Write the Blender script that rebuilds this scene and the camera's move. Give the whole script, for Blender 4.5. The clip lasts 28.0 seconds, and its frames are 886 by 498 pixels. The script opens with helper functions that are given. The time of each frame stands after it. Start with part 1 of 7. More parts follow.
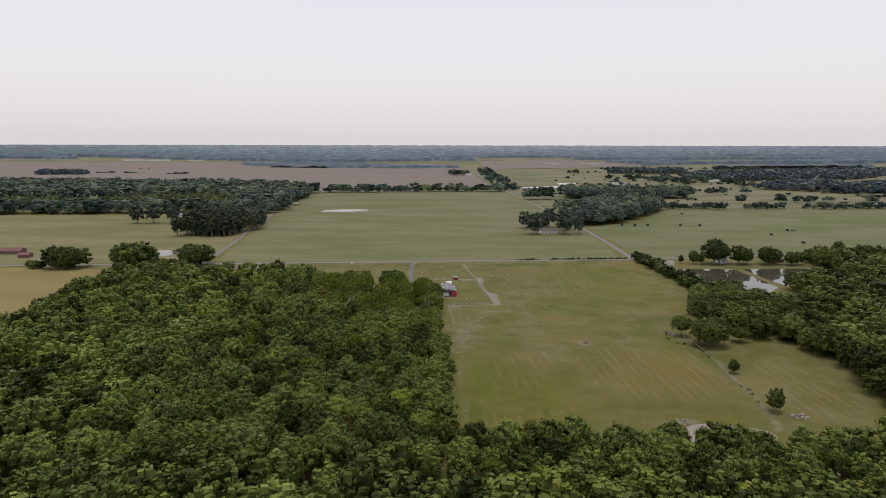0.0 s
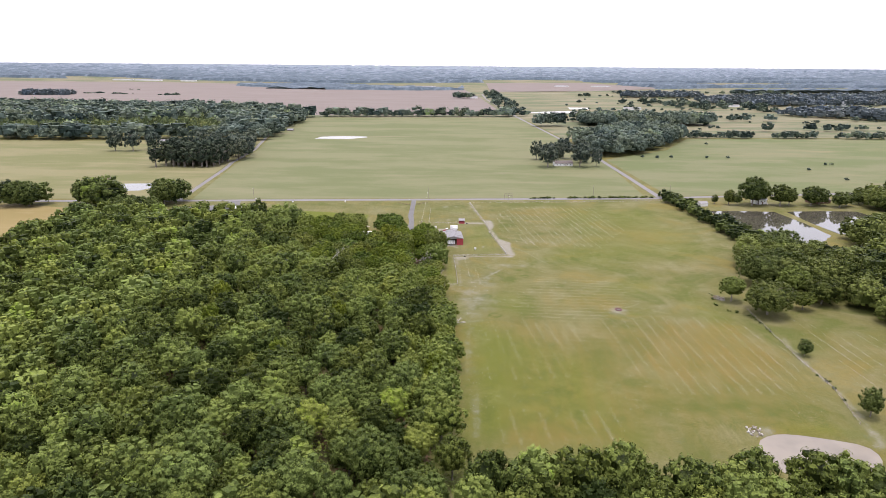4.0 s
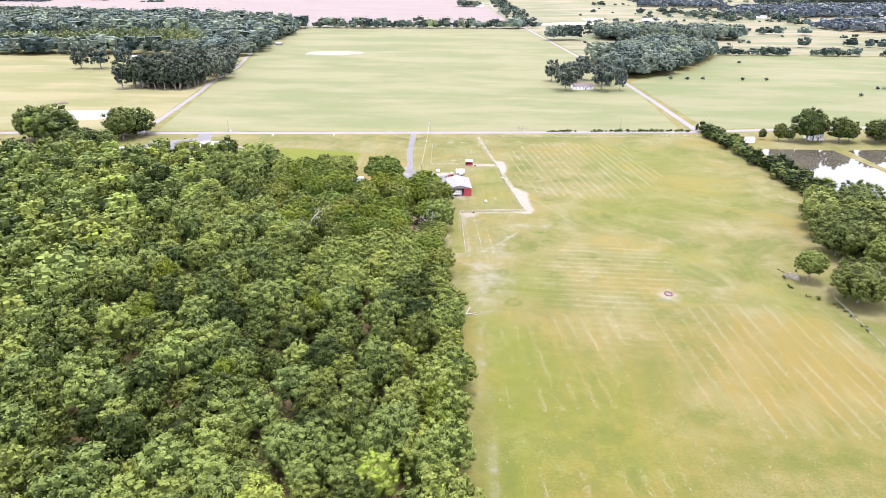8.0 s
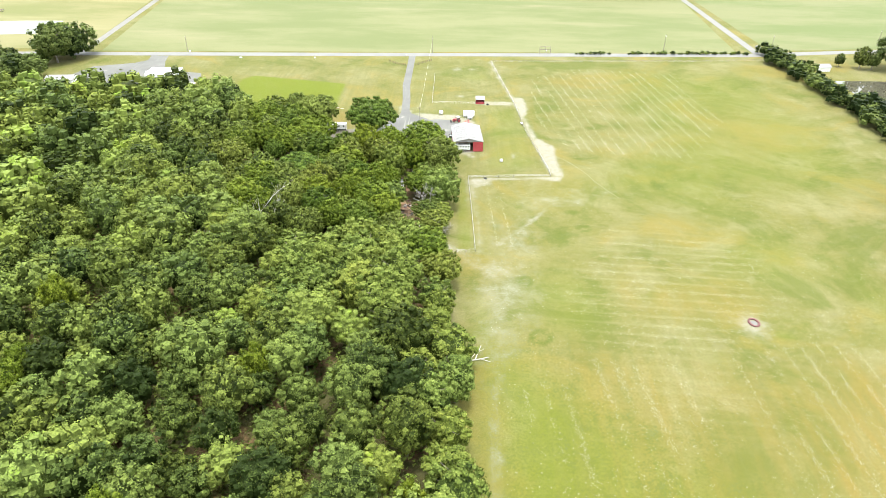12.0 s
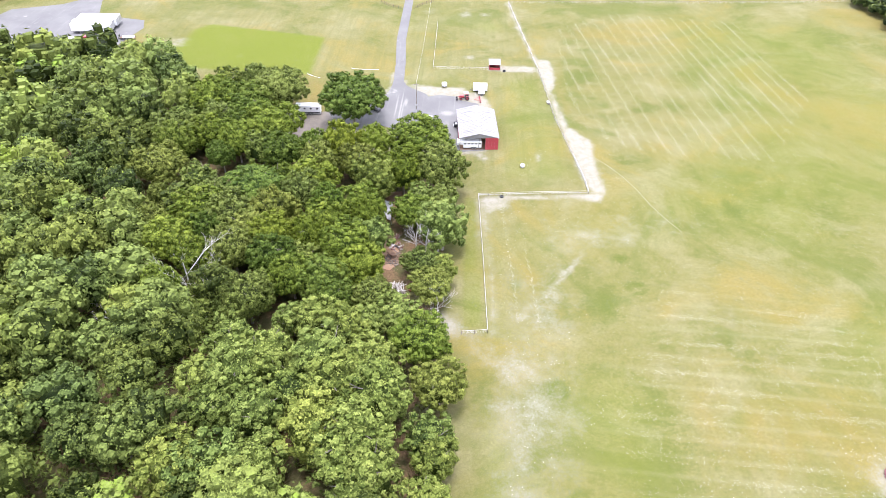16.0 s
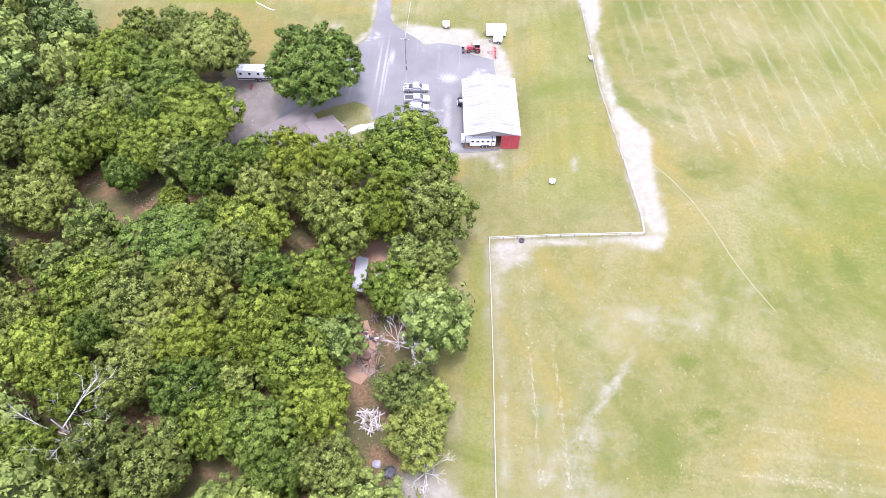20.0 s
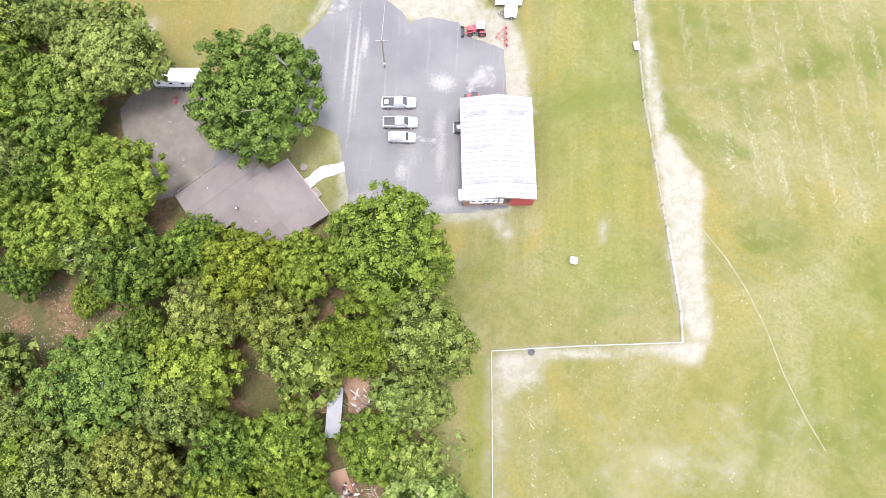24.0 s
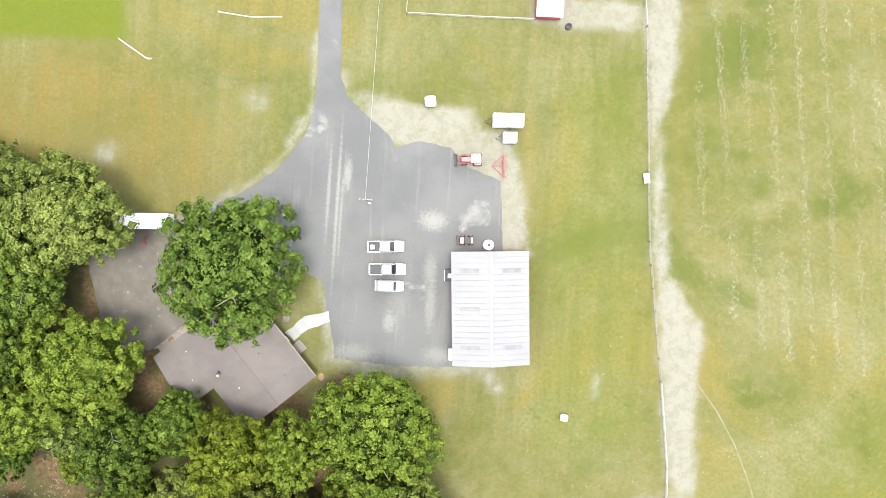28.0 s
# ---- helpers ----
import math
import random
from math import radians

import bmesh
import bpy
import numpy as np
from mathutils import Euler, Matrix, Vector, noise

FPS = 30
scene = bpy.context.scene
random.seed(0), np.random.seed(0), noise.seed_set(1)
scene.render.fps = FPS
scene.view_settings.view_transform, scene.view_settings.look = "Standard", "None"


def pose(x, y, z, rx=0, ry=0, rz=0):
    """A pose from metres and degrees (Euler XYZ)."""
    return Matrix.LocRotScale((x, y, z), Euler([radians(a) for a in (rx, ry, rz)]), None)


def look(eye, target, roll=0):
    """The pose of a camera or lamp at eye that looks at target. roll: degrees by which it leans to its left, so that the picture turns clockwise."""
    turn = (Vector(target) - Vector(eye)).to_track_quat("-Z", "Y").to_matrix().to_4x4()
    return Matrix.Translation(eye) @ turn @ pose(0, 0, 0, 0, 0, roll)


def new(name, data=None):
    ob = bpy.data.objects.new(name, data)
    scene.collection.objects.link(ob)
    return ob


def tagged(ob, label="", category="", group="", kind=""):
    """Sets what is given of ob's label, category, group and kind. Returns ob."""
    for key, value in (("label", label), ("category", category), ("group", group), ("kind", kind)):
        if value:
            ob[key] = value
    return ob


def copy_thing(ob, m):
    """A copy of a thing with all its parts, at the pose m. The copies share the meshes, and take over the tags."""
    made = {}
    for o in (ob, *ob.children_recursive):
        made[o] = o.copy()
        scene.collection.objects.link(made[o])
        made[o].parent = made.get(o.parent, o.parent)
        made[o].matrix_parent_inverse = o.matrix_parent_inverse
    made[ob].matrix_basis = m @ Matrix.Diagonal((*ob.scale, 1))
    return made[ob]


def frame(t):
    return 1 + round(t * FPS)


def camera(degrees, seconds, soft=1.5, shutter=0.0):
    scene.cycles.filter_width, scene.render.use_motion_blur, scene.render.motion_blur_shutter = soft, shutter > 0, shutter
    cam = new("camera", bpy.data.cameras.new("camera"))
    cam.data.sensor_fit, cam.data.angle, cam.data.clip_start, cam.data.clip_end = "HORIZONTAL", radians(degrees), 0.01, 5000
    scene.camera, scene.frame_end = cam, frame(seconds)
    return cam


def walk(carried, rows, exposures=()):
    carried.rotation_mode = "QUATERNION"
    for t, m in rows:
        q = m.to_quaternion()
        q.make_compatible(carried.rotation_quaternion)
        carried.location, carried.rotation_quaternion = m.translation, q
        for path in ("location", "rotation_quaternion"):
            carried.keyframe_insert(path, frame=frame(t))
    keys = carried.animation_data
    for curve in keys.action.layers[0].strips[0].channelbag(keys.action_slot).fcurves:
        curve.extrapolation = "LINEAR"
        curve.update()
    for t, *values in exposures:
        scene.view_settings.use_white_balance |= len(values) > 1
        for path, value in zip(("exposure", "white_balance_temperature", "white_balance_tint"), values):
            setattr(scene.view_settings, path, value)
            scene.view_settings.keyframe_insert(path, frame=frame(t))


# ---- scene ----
cam = camera(68.6, 28.0, soft=0.4)
PATH = [
    (0, (3.555, -0.353, 108.32), (3.533, 1.62, 107.995), 0.1),
    (0.5, (3.127, 7.164, 108.312), (3.105, 9.138, 107.987), 0.1),
    (1, (2.752, 14.773, 108.275), (2.729, 16.747, 107.95), 0.3),
    (1.5, (2.5, 22.526, 108.242), (2.476, 24.497, 107.904), 0.4),
    (2, (2.362, 30.407, 108.224), (2.337, 32.37, 107.843), 0.3),
    (2.5, (2.275, 38.417, 108.211), (2.248, 40.37, 107.782), 0.4),
    (3, (2.157, 46.647, 108.208), (2.129, 48.59, 107.735), 0.3),
    (3.5, (2.008, 55.047, 108.22), (1.98, 56.98, 107.706), 0.4),
    (5.5, (1.158, 89.067, 108.233), (1.127, 90.957, 107.577), 0.5),
    (6, (0.912, 97.592, 108.242), (0.881, 99.47, 107.555), 0.5),
    (6.5, (0.566, 106.075, 108.28), (0.535, 107.942, 107.564), 0.6),
    (7, (0.227, 114.423, 108.313), (0.195, 116.28, 107.571), 0.6),
    (7.5, (-0.084, 122.797, 108.328), (-0.116, 124.643, 107.56), 0.7),
    (8, (-0.287, 131.346, 108.298), (-0.32, 133.179, 107.5), 0.7),
    (8.5, (-0.448, 140.293, 108.269), (-0.48, 142.111, 107.437), 0.7),
    (9, (-0.66, 149.644, 108.236), (-0.694, 151.443, 107.364), 0.8),
    (9.5, (-0.884, 159.154, 108.112), (-0.918, 160.934, 107.201), 0.8),
    (10, (-0.943, 168.635, 107.912), (-0.978, 170.397, 106.965), 0.8),
    (10.5, (-0.906, 178.076, 107.675), (-0.943, 179.82, 106.697), 0.7),
    (11, (-0.768, 187.421, 107.436), (-0.808, 189.147, 106.427), 0.7),
    (11.5, (-0.786, 196.594, 107.162), (-0.827, 198.302, 106.122), 0.9),
    (12, (-0.895, 205.752, 106.949), (-0.938, 207.441, 105.88), 1.0),
    (12.5, (-0.899, 214.725, 106.854), (-0.943, 216.395, 105.755), 1.0),
    (14.5, (-1.505, 250.077, 106.692), (-1.554, 251.668, 105.482), 1.2),
    (15, (-1.669, 258.885, 106.681), (-1.718, 260.452, 105.439), 1.6),
    (15.5, (-1.829, 267.859, 106.691), (-1.88, 269.404, 105.421), 1.4),
    (16, (-2.015, 276.857, 106.733), (-2.068, 278.375, 105.431), 1.1),
    (16.5, (-2.269, 285.829, 106.793), (-2.322, 287.315, 105.454), 1.1),
    (17, (-2.509, 294.932, 106.83), (-2.561, 296.366, 105.437), 1.2),
    (17.5, (-2.603, 304.19, 106.832), (-2.655, 305.564, 105.378), 1.1),
    (18, (-2.63, 313.581, 106.747), (-2.683, 314.892, 105.237), 1.1),
    (18.5, (-2.624, 322.968, 106.612), (-2.679, 324.227, 105.059), 0.9),
    (19, (-2.669, 332.279, 106.428), (-2.726, 333.49, 104.838), 0.8),
    (19.5, (-2.74, 341.352, 106.267), (-2.798, 342.516, 104.642), 0.7),
    (20, (-2.865, 350.208, 106.144), (-2.923, 351.324, 104.485), 0.8),
    (20.5, (-3.222, 358.967, 106.047), (-3.277, 360.033, 104.356), 0.9),
    (22.5, (-5.78, 392.919, 106.044), (-5.792, 393.647, 104.181), 2.8),
    (23, (-6.237, 401.087, 106.072), (-6.241, 401.727, 104.177), 3.3),
    (23.5, (-6.56, 409.119, 106.064), (-6.558, 409.663, 104.139), 3.8),
    (24, (-6.893, 417.059, 106.079), (-6.884, 417.495, 104.127), 4.8),
    (24.5, (-7.301, 425.004, 105.986), (-7.28, 425.332, 104.013), 7.0),
    (25, (-7.778, 432.745, 105.952), (-7.747, 432.966, 103.965), 11.2),
    (25.5, (-8.361, 440.276, 106.018), (-8.319, 440.393, 104.022), 23.3),
    (26, (-8.884, 447.454, 106.124), (-8.827, 447.421, 104.125), 124.0),
    (26.5, (-9.176, 454.004, 106.258), (-9.118, 453.993, 104.259), 105.1),
    (27, (-9.302, 459.659, 106.439), (-9.247, 459.665, 104.44), 88.0),
    (27.5, (-9.309, 464.373, 106.448), (-9.256, 464.372, 104.449), 95.0),
    (28, (-9.309, 468.6, 106.294), (-9.254, 468.559, 104.295), 130.7),
]
walk(cam, [(t, look(eye, target, roll)) for t, eye, target, roll in PATH],
     exposures=[(0.0, -0.12, 6500, 17), (1.5, -0.1, 6500, 17), (2.2, -0.08, 6400, 17), (3.0, 0.64, 6600, 22), (3.5, 0.84, 6450, 22), (5.5, 1.54, 6000, 25), (8.0, 1.92, 6000, 26), (9.5, 2.0, 6050, 24), (11.5, 1.98, 6500, 2), (13.5, 1.98, 6300, 6), (15.0, 2.0, 6000, 15), (17.0, 2.02, 5750, 25), (20.0, 2.03, 5600, 29), (23.0, 2.02, 5800, 21), (25.0, 1.92, 6080, 15), (28.0, 1.81, 6250, 8)])

# ---- world and sun: a bright overcast day ----
world = bpy.data.worlds.new("overcast_sky")
scene.world = world
world.use_nodes = True
wn, wl = world.node_tree.nodes, world.node_tree.links
wn.clear()
sky = wn.new("ShaderNodeTexSky")
sky.sky_type, sky.sun_disc = "NISHITA", False
sky.sun_elevation, sky.sun_rotation = radians(87), radians(230)
sky.air_density, sky.dust_density = 1.2, 3.0
bg_sky = wn.new("ShaderNodeBackground")
bg_sky.inputs["Strength"].default_value = 0.05
wl.new(sky.outputs[0], bg_sky.inputs["Color"])
bg_cloud = wn.new("ShaderNodeBackground")
bg_cloud.inputs["Color"].default_value = (1.0, 0.99, 0.965, 1)
bg_cloud.inputs["Strength"].default_value = 0.70
wadd = wn.new("ShaderNodeAddShader")
wl.new(bg_sky.outputs[0], wadd.inputs[0])
wl.new(bg_cloud.outputs[0], wadd.inputs[1])
wout = wn.new("ShaderNodeOutputWorld")
wl.new(wadd.outputs[0], wout.inputs["Surface"])

sun = new("sun", bpy.data.lights.new("sun", "SUN"))
sun.data.energy, sun.data.angle, sun.data.color = 1.5, radians(16), (1.0, 0.95, 0.87)
sun.matrix_world = look((10, 252, 300), (0, 260, 0))

# ---- materials ----
def nodes_of(name):
    m = bpy.data.materials.new(name)
    m.use_nodes = True
    nt = m.node_tree
    nt.nodes.clear()
    out = nt.nodes.new("ShaderNodeOutputMaterial")
    bsdf = nt.nodes.new("ShaderNodeBsdfPrincipled")
    nt.links.new(bsdf.outputs[0], out.inputs["Surface"])
    return m, nt, bsdf


def link(nt, a, b):
    nt.links.new(a, b)


def value_in(nt, sock, v):
    if hasattr(v, "is_linked"):
        nt.links.new(v, sock)
    else:
        sock.default_value = v


def math_node(nt, op, a, b=0.0, clamp=False):
    n = nt.nodes.new("ShaderNodeMath")
    n.operation, n.use_clamp = op, clamp
    value_in(nt, n.inputs[0], a)
    value_in(nt, n.inputs[1], b)
    return n.outputs[0]


def mix_col(nt, fac, a, b, blend="MIX"):
    n = nt.nodes.new("ShaderNodeMix")
    n.data_type, n.blend_type = "RGBA", blend
    value_in(nt, n.inputs[0], fac)
    for s, v in ((n.inputs[6], a), (n.inputs[7], b)):
        if hasattr(v, "is_linked"):
            nt.links.new(v, s)
        else:
            s.default_value = (*v, 1)
    return n.outputs[2]


def noise_fac(nt, scale, detail=4.0, rough=0.55, vec=None, dist=0.0):
    n = nt.nodes.new("ShaderNodeTexNoise")
    n.inputs["Scale"].default_value, n.inputs["Detail"].default_value = scale, detail
    n.inputs["Roughness"].default_value, n.inputs["Distortion"].default_value = rough, dist
    if vec is not None:
        nt.links.new(vec, n.inputs["Vector"])
    return n.outputs[0]


def ramp01(nt, x, lo, hi):
    n = nt.nodes.new("ShaderNodeMapRange")
    n.interpolation_type = "SMOOTHSTEP"
    value_in(nt, n.inputs[0], x)
    n.inputs[1].default_value, n.inputs[2].default_value = lo, hi
    return n.outputs[0]


def position(nt):
    return nt.nodes.new("ShaderNodeNewGeometry").outputs["Position"]


def scaled(nt, vec, s):
    n = nt.nodes.new("ShaderNodeVectorMath")
    n.operation = "MULTIPLY"
    nt.links.new(vec, n.inputs[0])
    n.inputs[1].default_value = s
    return n.outputs[0]


def add_bump(nt, bsdf, height, strength=0.4, distance=0.05):
    b = nt.nodes.new("ShaderNodeBump")
    b.inputs["Strength"].default_value, b.inputs["Distance"].default_value = strength, distance
    nt.links.new(height, b.inputs["Height"])
    nt.links.new(b.outputs[0], bsdf.inputs["Normal"])


def surface(name, col, col2, rough=0.7, metal=0.0, big=0.4, fine=8.0, bump=0.3, wear=None, wear_amount=0.55):
    """A plain worn surface: two colours at two scales, a little relief, and a third colour in worn patches."""
    m, nt, bsdf = nodes_of(name)
    p = position(nt)
    a = noise_fac(nt, big, 5, 0.6, p)
    b = noise_fac(nt, fine, 3, 0.6, p)
    c = mix_col(nt, ramp01(nt, a, 0.3, 0.7), col, col2)
    c = mix_col(nt, math_node(nt, "MULTIPLY", b, 0.35), c, [k * 0.6 for k in col2])
    if wear:
        w = ramp01(nt, noise_fac(nt, big * 2.3, 6, 0.65, p), wear_amount, wear_amount + 0.12)
        c = mix_col(nt, w, c, wear)
    link(nt, c, bsdf.inputs["Base Color"])
    bsdf.inputs["Metallic"].default_value = metal
    r = nt.nodes.new("ShaderNodeMapRange")
    link(nt, a, r.inputs[0])
    r.inputs[3].default_value, r.inputs[4].default_value = max(0.03, rough - 0.1), min(1.0, rough + 0.1)
    link(nt, r.outputs[0], bsdf.inputs["Roughness"])
    if bump:
        add_bump(nt, bsdf, b, bump, 0.03)
    return m


def foliage(name, dark, mid, light, own=False, rough=0.6, grain=2.4):
    """Leaves: the tint stored on each leaf, with the crown's painted inside shade, a chance per leaf, and for single
    trees a chance per tree.
    """
    m, nt, bsdf = nodes_of(name)
    at = nt.nodes.new("ShaderNodeAttribute")
    at.attribute_name = "tint"
    isl = nt.nodes.new("ShaderNodeNewGeometry").outputs["Random Per Island"]
    v = math_node(nt, "ADD", at.outputs["Fac"], math_node(nt, "MULTIPLY", math_node(nt, "SUBTRACT", isl, 0.5), 0.28))
    if own:
        oi = nt.nodes.new("ShaderNodeObjectInfo").outputs["Random"]
        v = math_node(nt, "ADD", v, math_node(nt, "MULTIPLY", math_node(nt, "SUBTRACT", oi, 0.5), 0.22))
    # Speckle: random leaf tone, plus gap shade painted dark in the relief's hollows.
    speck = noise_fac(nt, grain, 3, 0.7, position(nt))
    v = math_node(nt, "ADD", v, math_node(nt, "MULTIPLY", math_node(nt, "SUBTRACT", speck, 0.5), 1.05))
    add_bump(nt, bsdf, speck, 0.9, 0.55 / grain)
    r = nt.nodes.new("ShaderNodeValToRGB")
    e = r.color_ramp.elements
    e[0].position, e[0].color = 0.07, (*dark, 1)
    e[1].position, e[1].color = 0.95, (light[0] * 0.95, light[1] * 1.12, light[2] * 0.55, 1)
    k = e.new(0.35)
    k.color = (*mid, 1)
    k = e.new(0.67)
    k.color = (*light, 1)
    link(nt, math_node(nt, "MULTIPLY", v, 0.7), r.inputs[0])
    if own:
        hue = math_node(nt, "FRACT", math_node(nt, "MULTIPLY", oi, 17.3))
    else:
        hue = nt.nodes.new("ShaderNodeAttribute")
        hue.attribute_name = "hue"
        hue = hue.outputs["Fac"]
    cool = mix_col(nt, 1.0, r.outputs[0], (0.93, 1.0, 1.08), "MULTIPLY")
    warm = mix_col(nt, 1.0, r.outputs[0], (1.06, 1.01, 0.84), "MULTIPLY")
    leafcol = mix_col(nt, hue, cool, warm)
    link(nt, leafcol, bsdf.inputs["Base Color"])
    bsdf.inputs["Roughness"].default_value = rough
    bsdf.inputs["Specular IOR Level"].default_value = 0.08
    tr = nt.nodes.new("ShaderNodeBsdfTranslucent")
    link(nt, mix_col(nt, 0.3, leafcol, (0.11, 0.15, 0.02)), tr.inputs["Color"])
    mx = nt.nodes.new("ShaderNodeMixShader")
    mx.inputs[0].default_value = 0.1
    out = next(n for n in nt.nodes if n.type == "OUTPUT_MATERIAL")
    link(nt, bsdf.outputs[0], mx.inputs[1])
    link(nt, tr.outputs[0], mx.inputs[2])
    link(nt, mx.outputs[0], out.inputs["Surface"])
    return m


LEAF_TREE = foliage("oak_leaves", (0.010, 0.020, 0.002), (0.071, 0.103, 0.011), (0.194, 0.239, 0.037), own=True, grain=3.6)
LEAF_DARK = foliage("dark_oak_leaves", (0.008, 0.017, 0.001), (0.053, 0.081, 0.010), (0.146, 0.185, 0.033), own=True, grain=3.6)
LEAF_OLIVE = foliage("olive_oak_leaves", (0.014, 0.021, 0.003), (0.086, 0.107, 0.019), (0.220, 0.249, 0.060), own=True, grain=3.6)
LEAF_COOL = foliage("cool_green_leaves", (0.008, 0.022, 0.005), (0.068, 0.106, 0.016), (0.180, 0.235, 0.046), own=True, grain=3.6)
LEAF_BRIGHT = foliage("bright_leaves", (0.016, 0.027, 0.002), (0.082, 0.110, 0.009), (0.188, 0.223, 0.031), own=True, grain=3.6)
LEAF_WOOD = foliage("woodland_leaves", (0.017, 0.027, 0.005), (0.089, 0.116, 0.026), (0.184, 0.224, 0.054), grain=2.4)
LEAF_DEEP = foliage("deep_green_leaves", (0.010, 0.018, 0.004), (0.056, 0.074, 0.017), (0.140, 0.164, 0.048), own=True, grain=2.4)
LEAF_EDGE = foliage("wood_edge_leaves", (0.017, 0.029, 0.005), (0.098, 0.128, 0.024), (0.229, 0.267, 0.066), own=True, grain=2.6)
# Haze is put into LEAF_FAR, LEAF_HAZE and LEAF_FARM: bluer, paler base colours.
LEAF_FAR = foliage("hazed_distant_leaves", (0.024, 0.039, 0.033), (0.084, 0.112, 0.089), (0.173, 0.206, 0.155), grain=0.8)
LEAF_HAZE = foliage("hazed_far_leaves", (0.060, 0.078, 0.092), (0.093, 0.116, 0.129), (0.225, 0.246, 0.268), grain=0.08)
LEAF_FARM = foliage("hazed_farm_oak_leaves", (0.025, 0.037, 0.032), (0.076, 0.096, 0.073), (0.143, 0.160, 0.113), own=True, grain=1.2)
LEAF_YOUNG = foliage("young_leaves", (0.067, 0.089, 0.037), (0.137, 0.167, 0.070), (0.215, 0.244, 0.111), grain=0.8)
LEAF_PINE = foliage("pine_needles", (0.015, 0.024, 0.017), (0.036, 0.050, 0.035), (0.070, 0.087, 0.055), own=True, grain=1.5)
BARK = surface("bark", (0.14, 0.12, 0.10), (0.24, 0.215, 0.185), 0.9, big=1.5, fine=14, bump=0.6)
DEADWOOD = surface("weathered_dead_wood", (0.350, 0.332, 0.306), (0.460, 0.442, 0.410), 0.85, big=1.0, fine=10)


def asphalt():
    """Old asphalt: pale worn streaks along the way that cars drive, patches and grit."""
    m, nt, bsdf = nodes_of("worn_asphalt")
    p = position(nt)
    big = noise_fac(nt, 0.07, 5, 0.6, p)
    streak = noise_fac(nt, 1.0, 4, 0.6, scaled(nt, p, (0.75, 0.05, 0.1)))
    fine = noise_fac(nt, 2.2, 5, 0.7, p)
    grit = noise_fac(nt, 14.0, 3, 0.7, p)
    c = mix_col(nt, ramp01(nt, big, 0.35, 0.65), (0.075, 0.073, 0.073), (0.111, 0.109, 0.105))
    c = mix_col(nt, math_node(nt, "MULTIPLY", ramp01(nt, streak, 0.55, 0.75), 0.35), c, (0.228, 0.223, 0.203))
    patch = ramp01(nt, noise_fac(nt, 0.16, 4, 0.6, p, 0.6), 0.62, 0.74)
    c = mix_col(nt, math_node(nt, "MULTIPLY", patch, fine), c, (0.353, 0.342, 0.304))
    for x, y, rx, ry, k in ((-8.3, 470.9, 2.6, 1.9, 0.9), (-14.4, 453.9, 1.2, 2.0, 0.7), (-7.8, 457.0, 1.0, 5.0, 0.6), (-8.2, 462.8, 1.2, 3.0, 0.5), (-24.1, 472, 0.35, 14, 0.8), (-25.6, 474, 0.35, 9, 0.7), (-22.6, 477.5, 0.7, 3.2, 0.8), (-23.4, 470, 0.3, 8, 0.6), (-0.2, 474.3, 1.0, 0.6, 0.6), (-20, 448.5, 4, 1.6, 0.5), (-6, 449, 3, 1.5, 0.6), (-13, 460, 2.4, 7, 0.3)):
        off = nt.nodes.new("ShaderNodeVectorMath")
        off.operation = "SUBTRACT"
        link(nt, p, off.inputs[0])
        off.inputs[1].default_value = (x, y, 0)
        ln = nt.nodes.new("ShaderNodeVectorMath")
        ln.operation = "LENGTH"
        link(nt, scaled(nt, off.outputs[0], (1 / rx, 1 / ry, 0)), ln.inputs[0])
        d = math_node(nt, "ADD", ln.outputs["Value"], math_node(nt, "MULTIPLY", math_node(nt, "SUBTRACT", fine, 0.5), 1.6))
        c = mix_col(nt, math_node(nt, "MULTIPLY", ramp01(nt, d, 1.25, 0.2), k * 0.75), c, (0.262, 0.254, 0.224))
    c = mix_col(nt, math_node(nt, "MULTIPLY", fine, 0.4), c, (0.068, 0.067, 0.065))
    c = mix_col(nt, math_node(nt, "MULTIPLY", grit, 0.25), c, (0.194, 0.189, 0.176))
    link(nt, c, bsdf.inputs["Base Color"])
    bsdf.inputs["Roughness"].default_value = 0.9
    add_bump(nt, bsdf, math_node(nt, "ADD", fine, grit), 0.3, 0.03)
    return m


ASPHALT = asphalt()
LOTGRAVEL = surface("brown_grey_gravel", (0.097, 0.085, 0.071), (0.139, 0.121, 0.098), 0.95, big=0.4, fine=5, wear=(0.200, 0.182, 0.152), wear_amount=0.6)
ROADTAR = surface("road_asphalt", (0.133, 0.131, 0.133), (0.171, 0.166, 0.162), 0.9, big=0.1, fine=4)
GRAVELROAD = surface("gravel_lane", (0.124, 0.121, 0.118), (0.174, 0.166, 0.155), 0.95, big=0.2, fine=4)
SAND = surface("pale_sandy_soil", (0.205, 0.186, 0.136), (0.260, 0.239, 0.186), 0.95, big=0.5, fine=5)
CONCRETE = surface("concrete", (0.248, 0.242, 0.229), (0.310, 0.304, 0.291), 0.85, big=0.5, fine=6)
ROOFWHITE = surface("white_metal_roof", (0.184, 0.179, 0.181), (0.212, 0.206, 0.206), 0.55, big=0.2, fine=3, bump=0.1)
ROOFSKY = surface("skylight_panel", (0.124, 0.121, 0.121), (0.180, 0.177, 0.174), 0.4, big=1.0, fine=6, bump=0.1)
BARNRED = surface("red_metal_siding", (0.33, 0.035, 0.050), (0.40, 0.06, 0.072), 0.5, big=0.5, fine=6, bump=0.1)
SHINGLE = surface("brown_grey_shingles", (0.112, 0.094, 0.087), (0.143, 0.122, 0.112), 0.95, big=0.35, fine=12, bump=0.5)
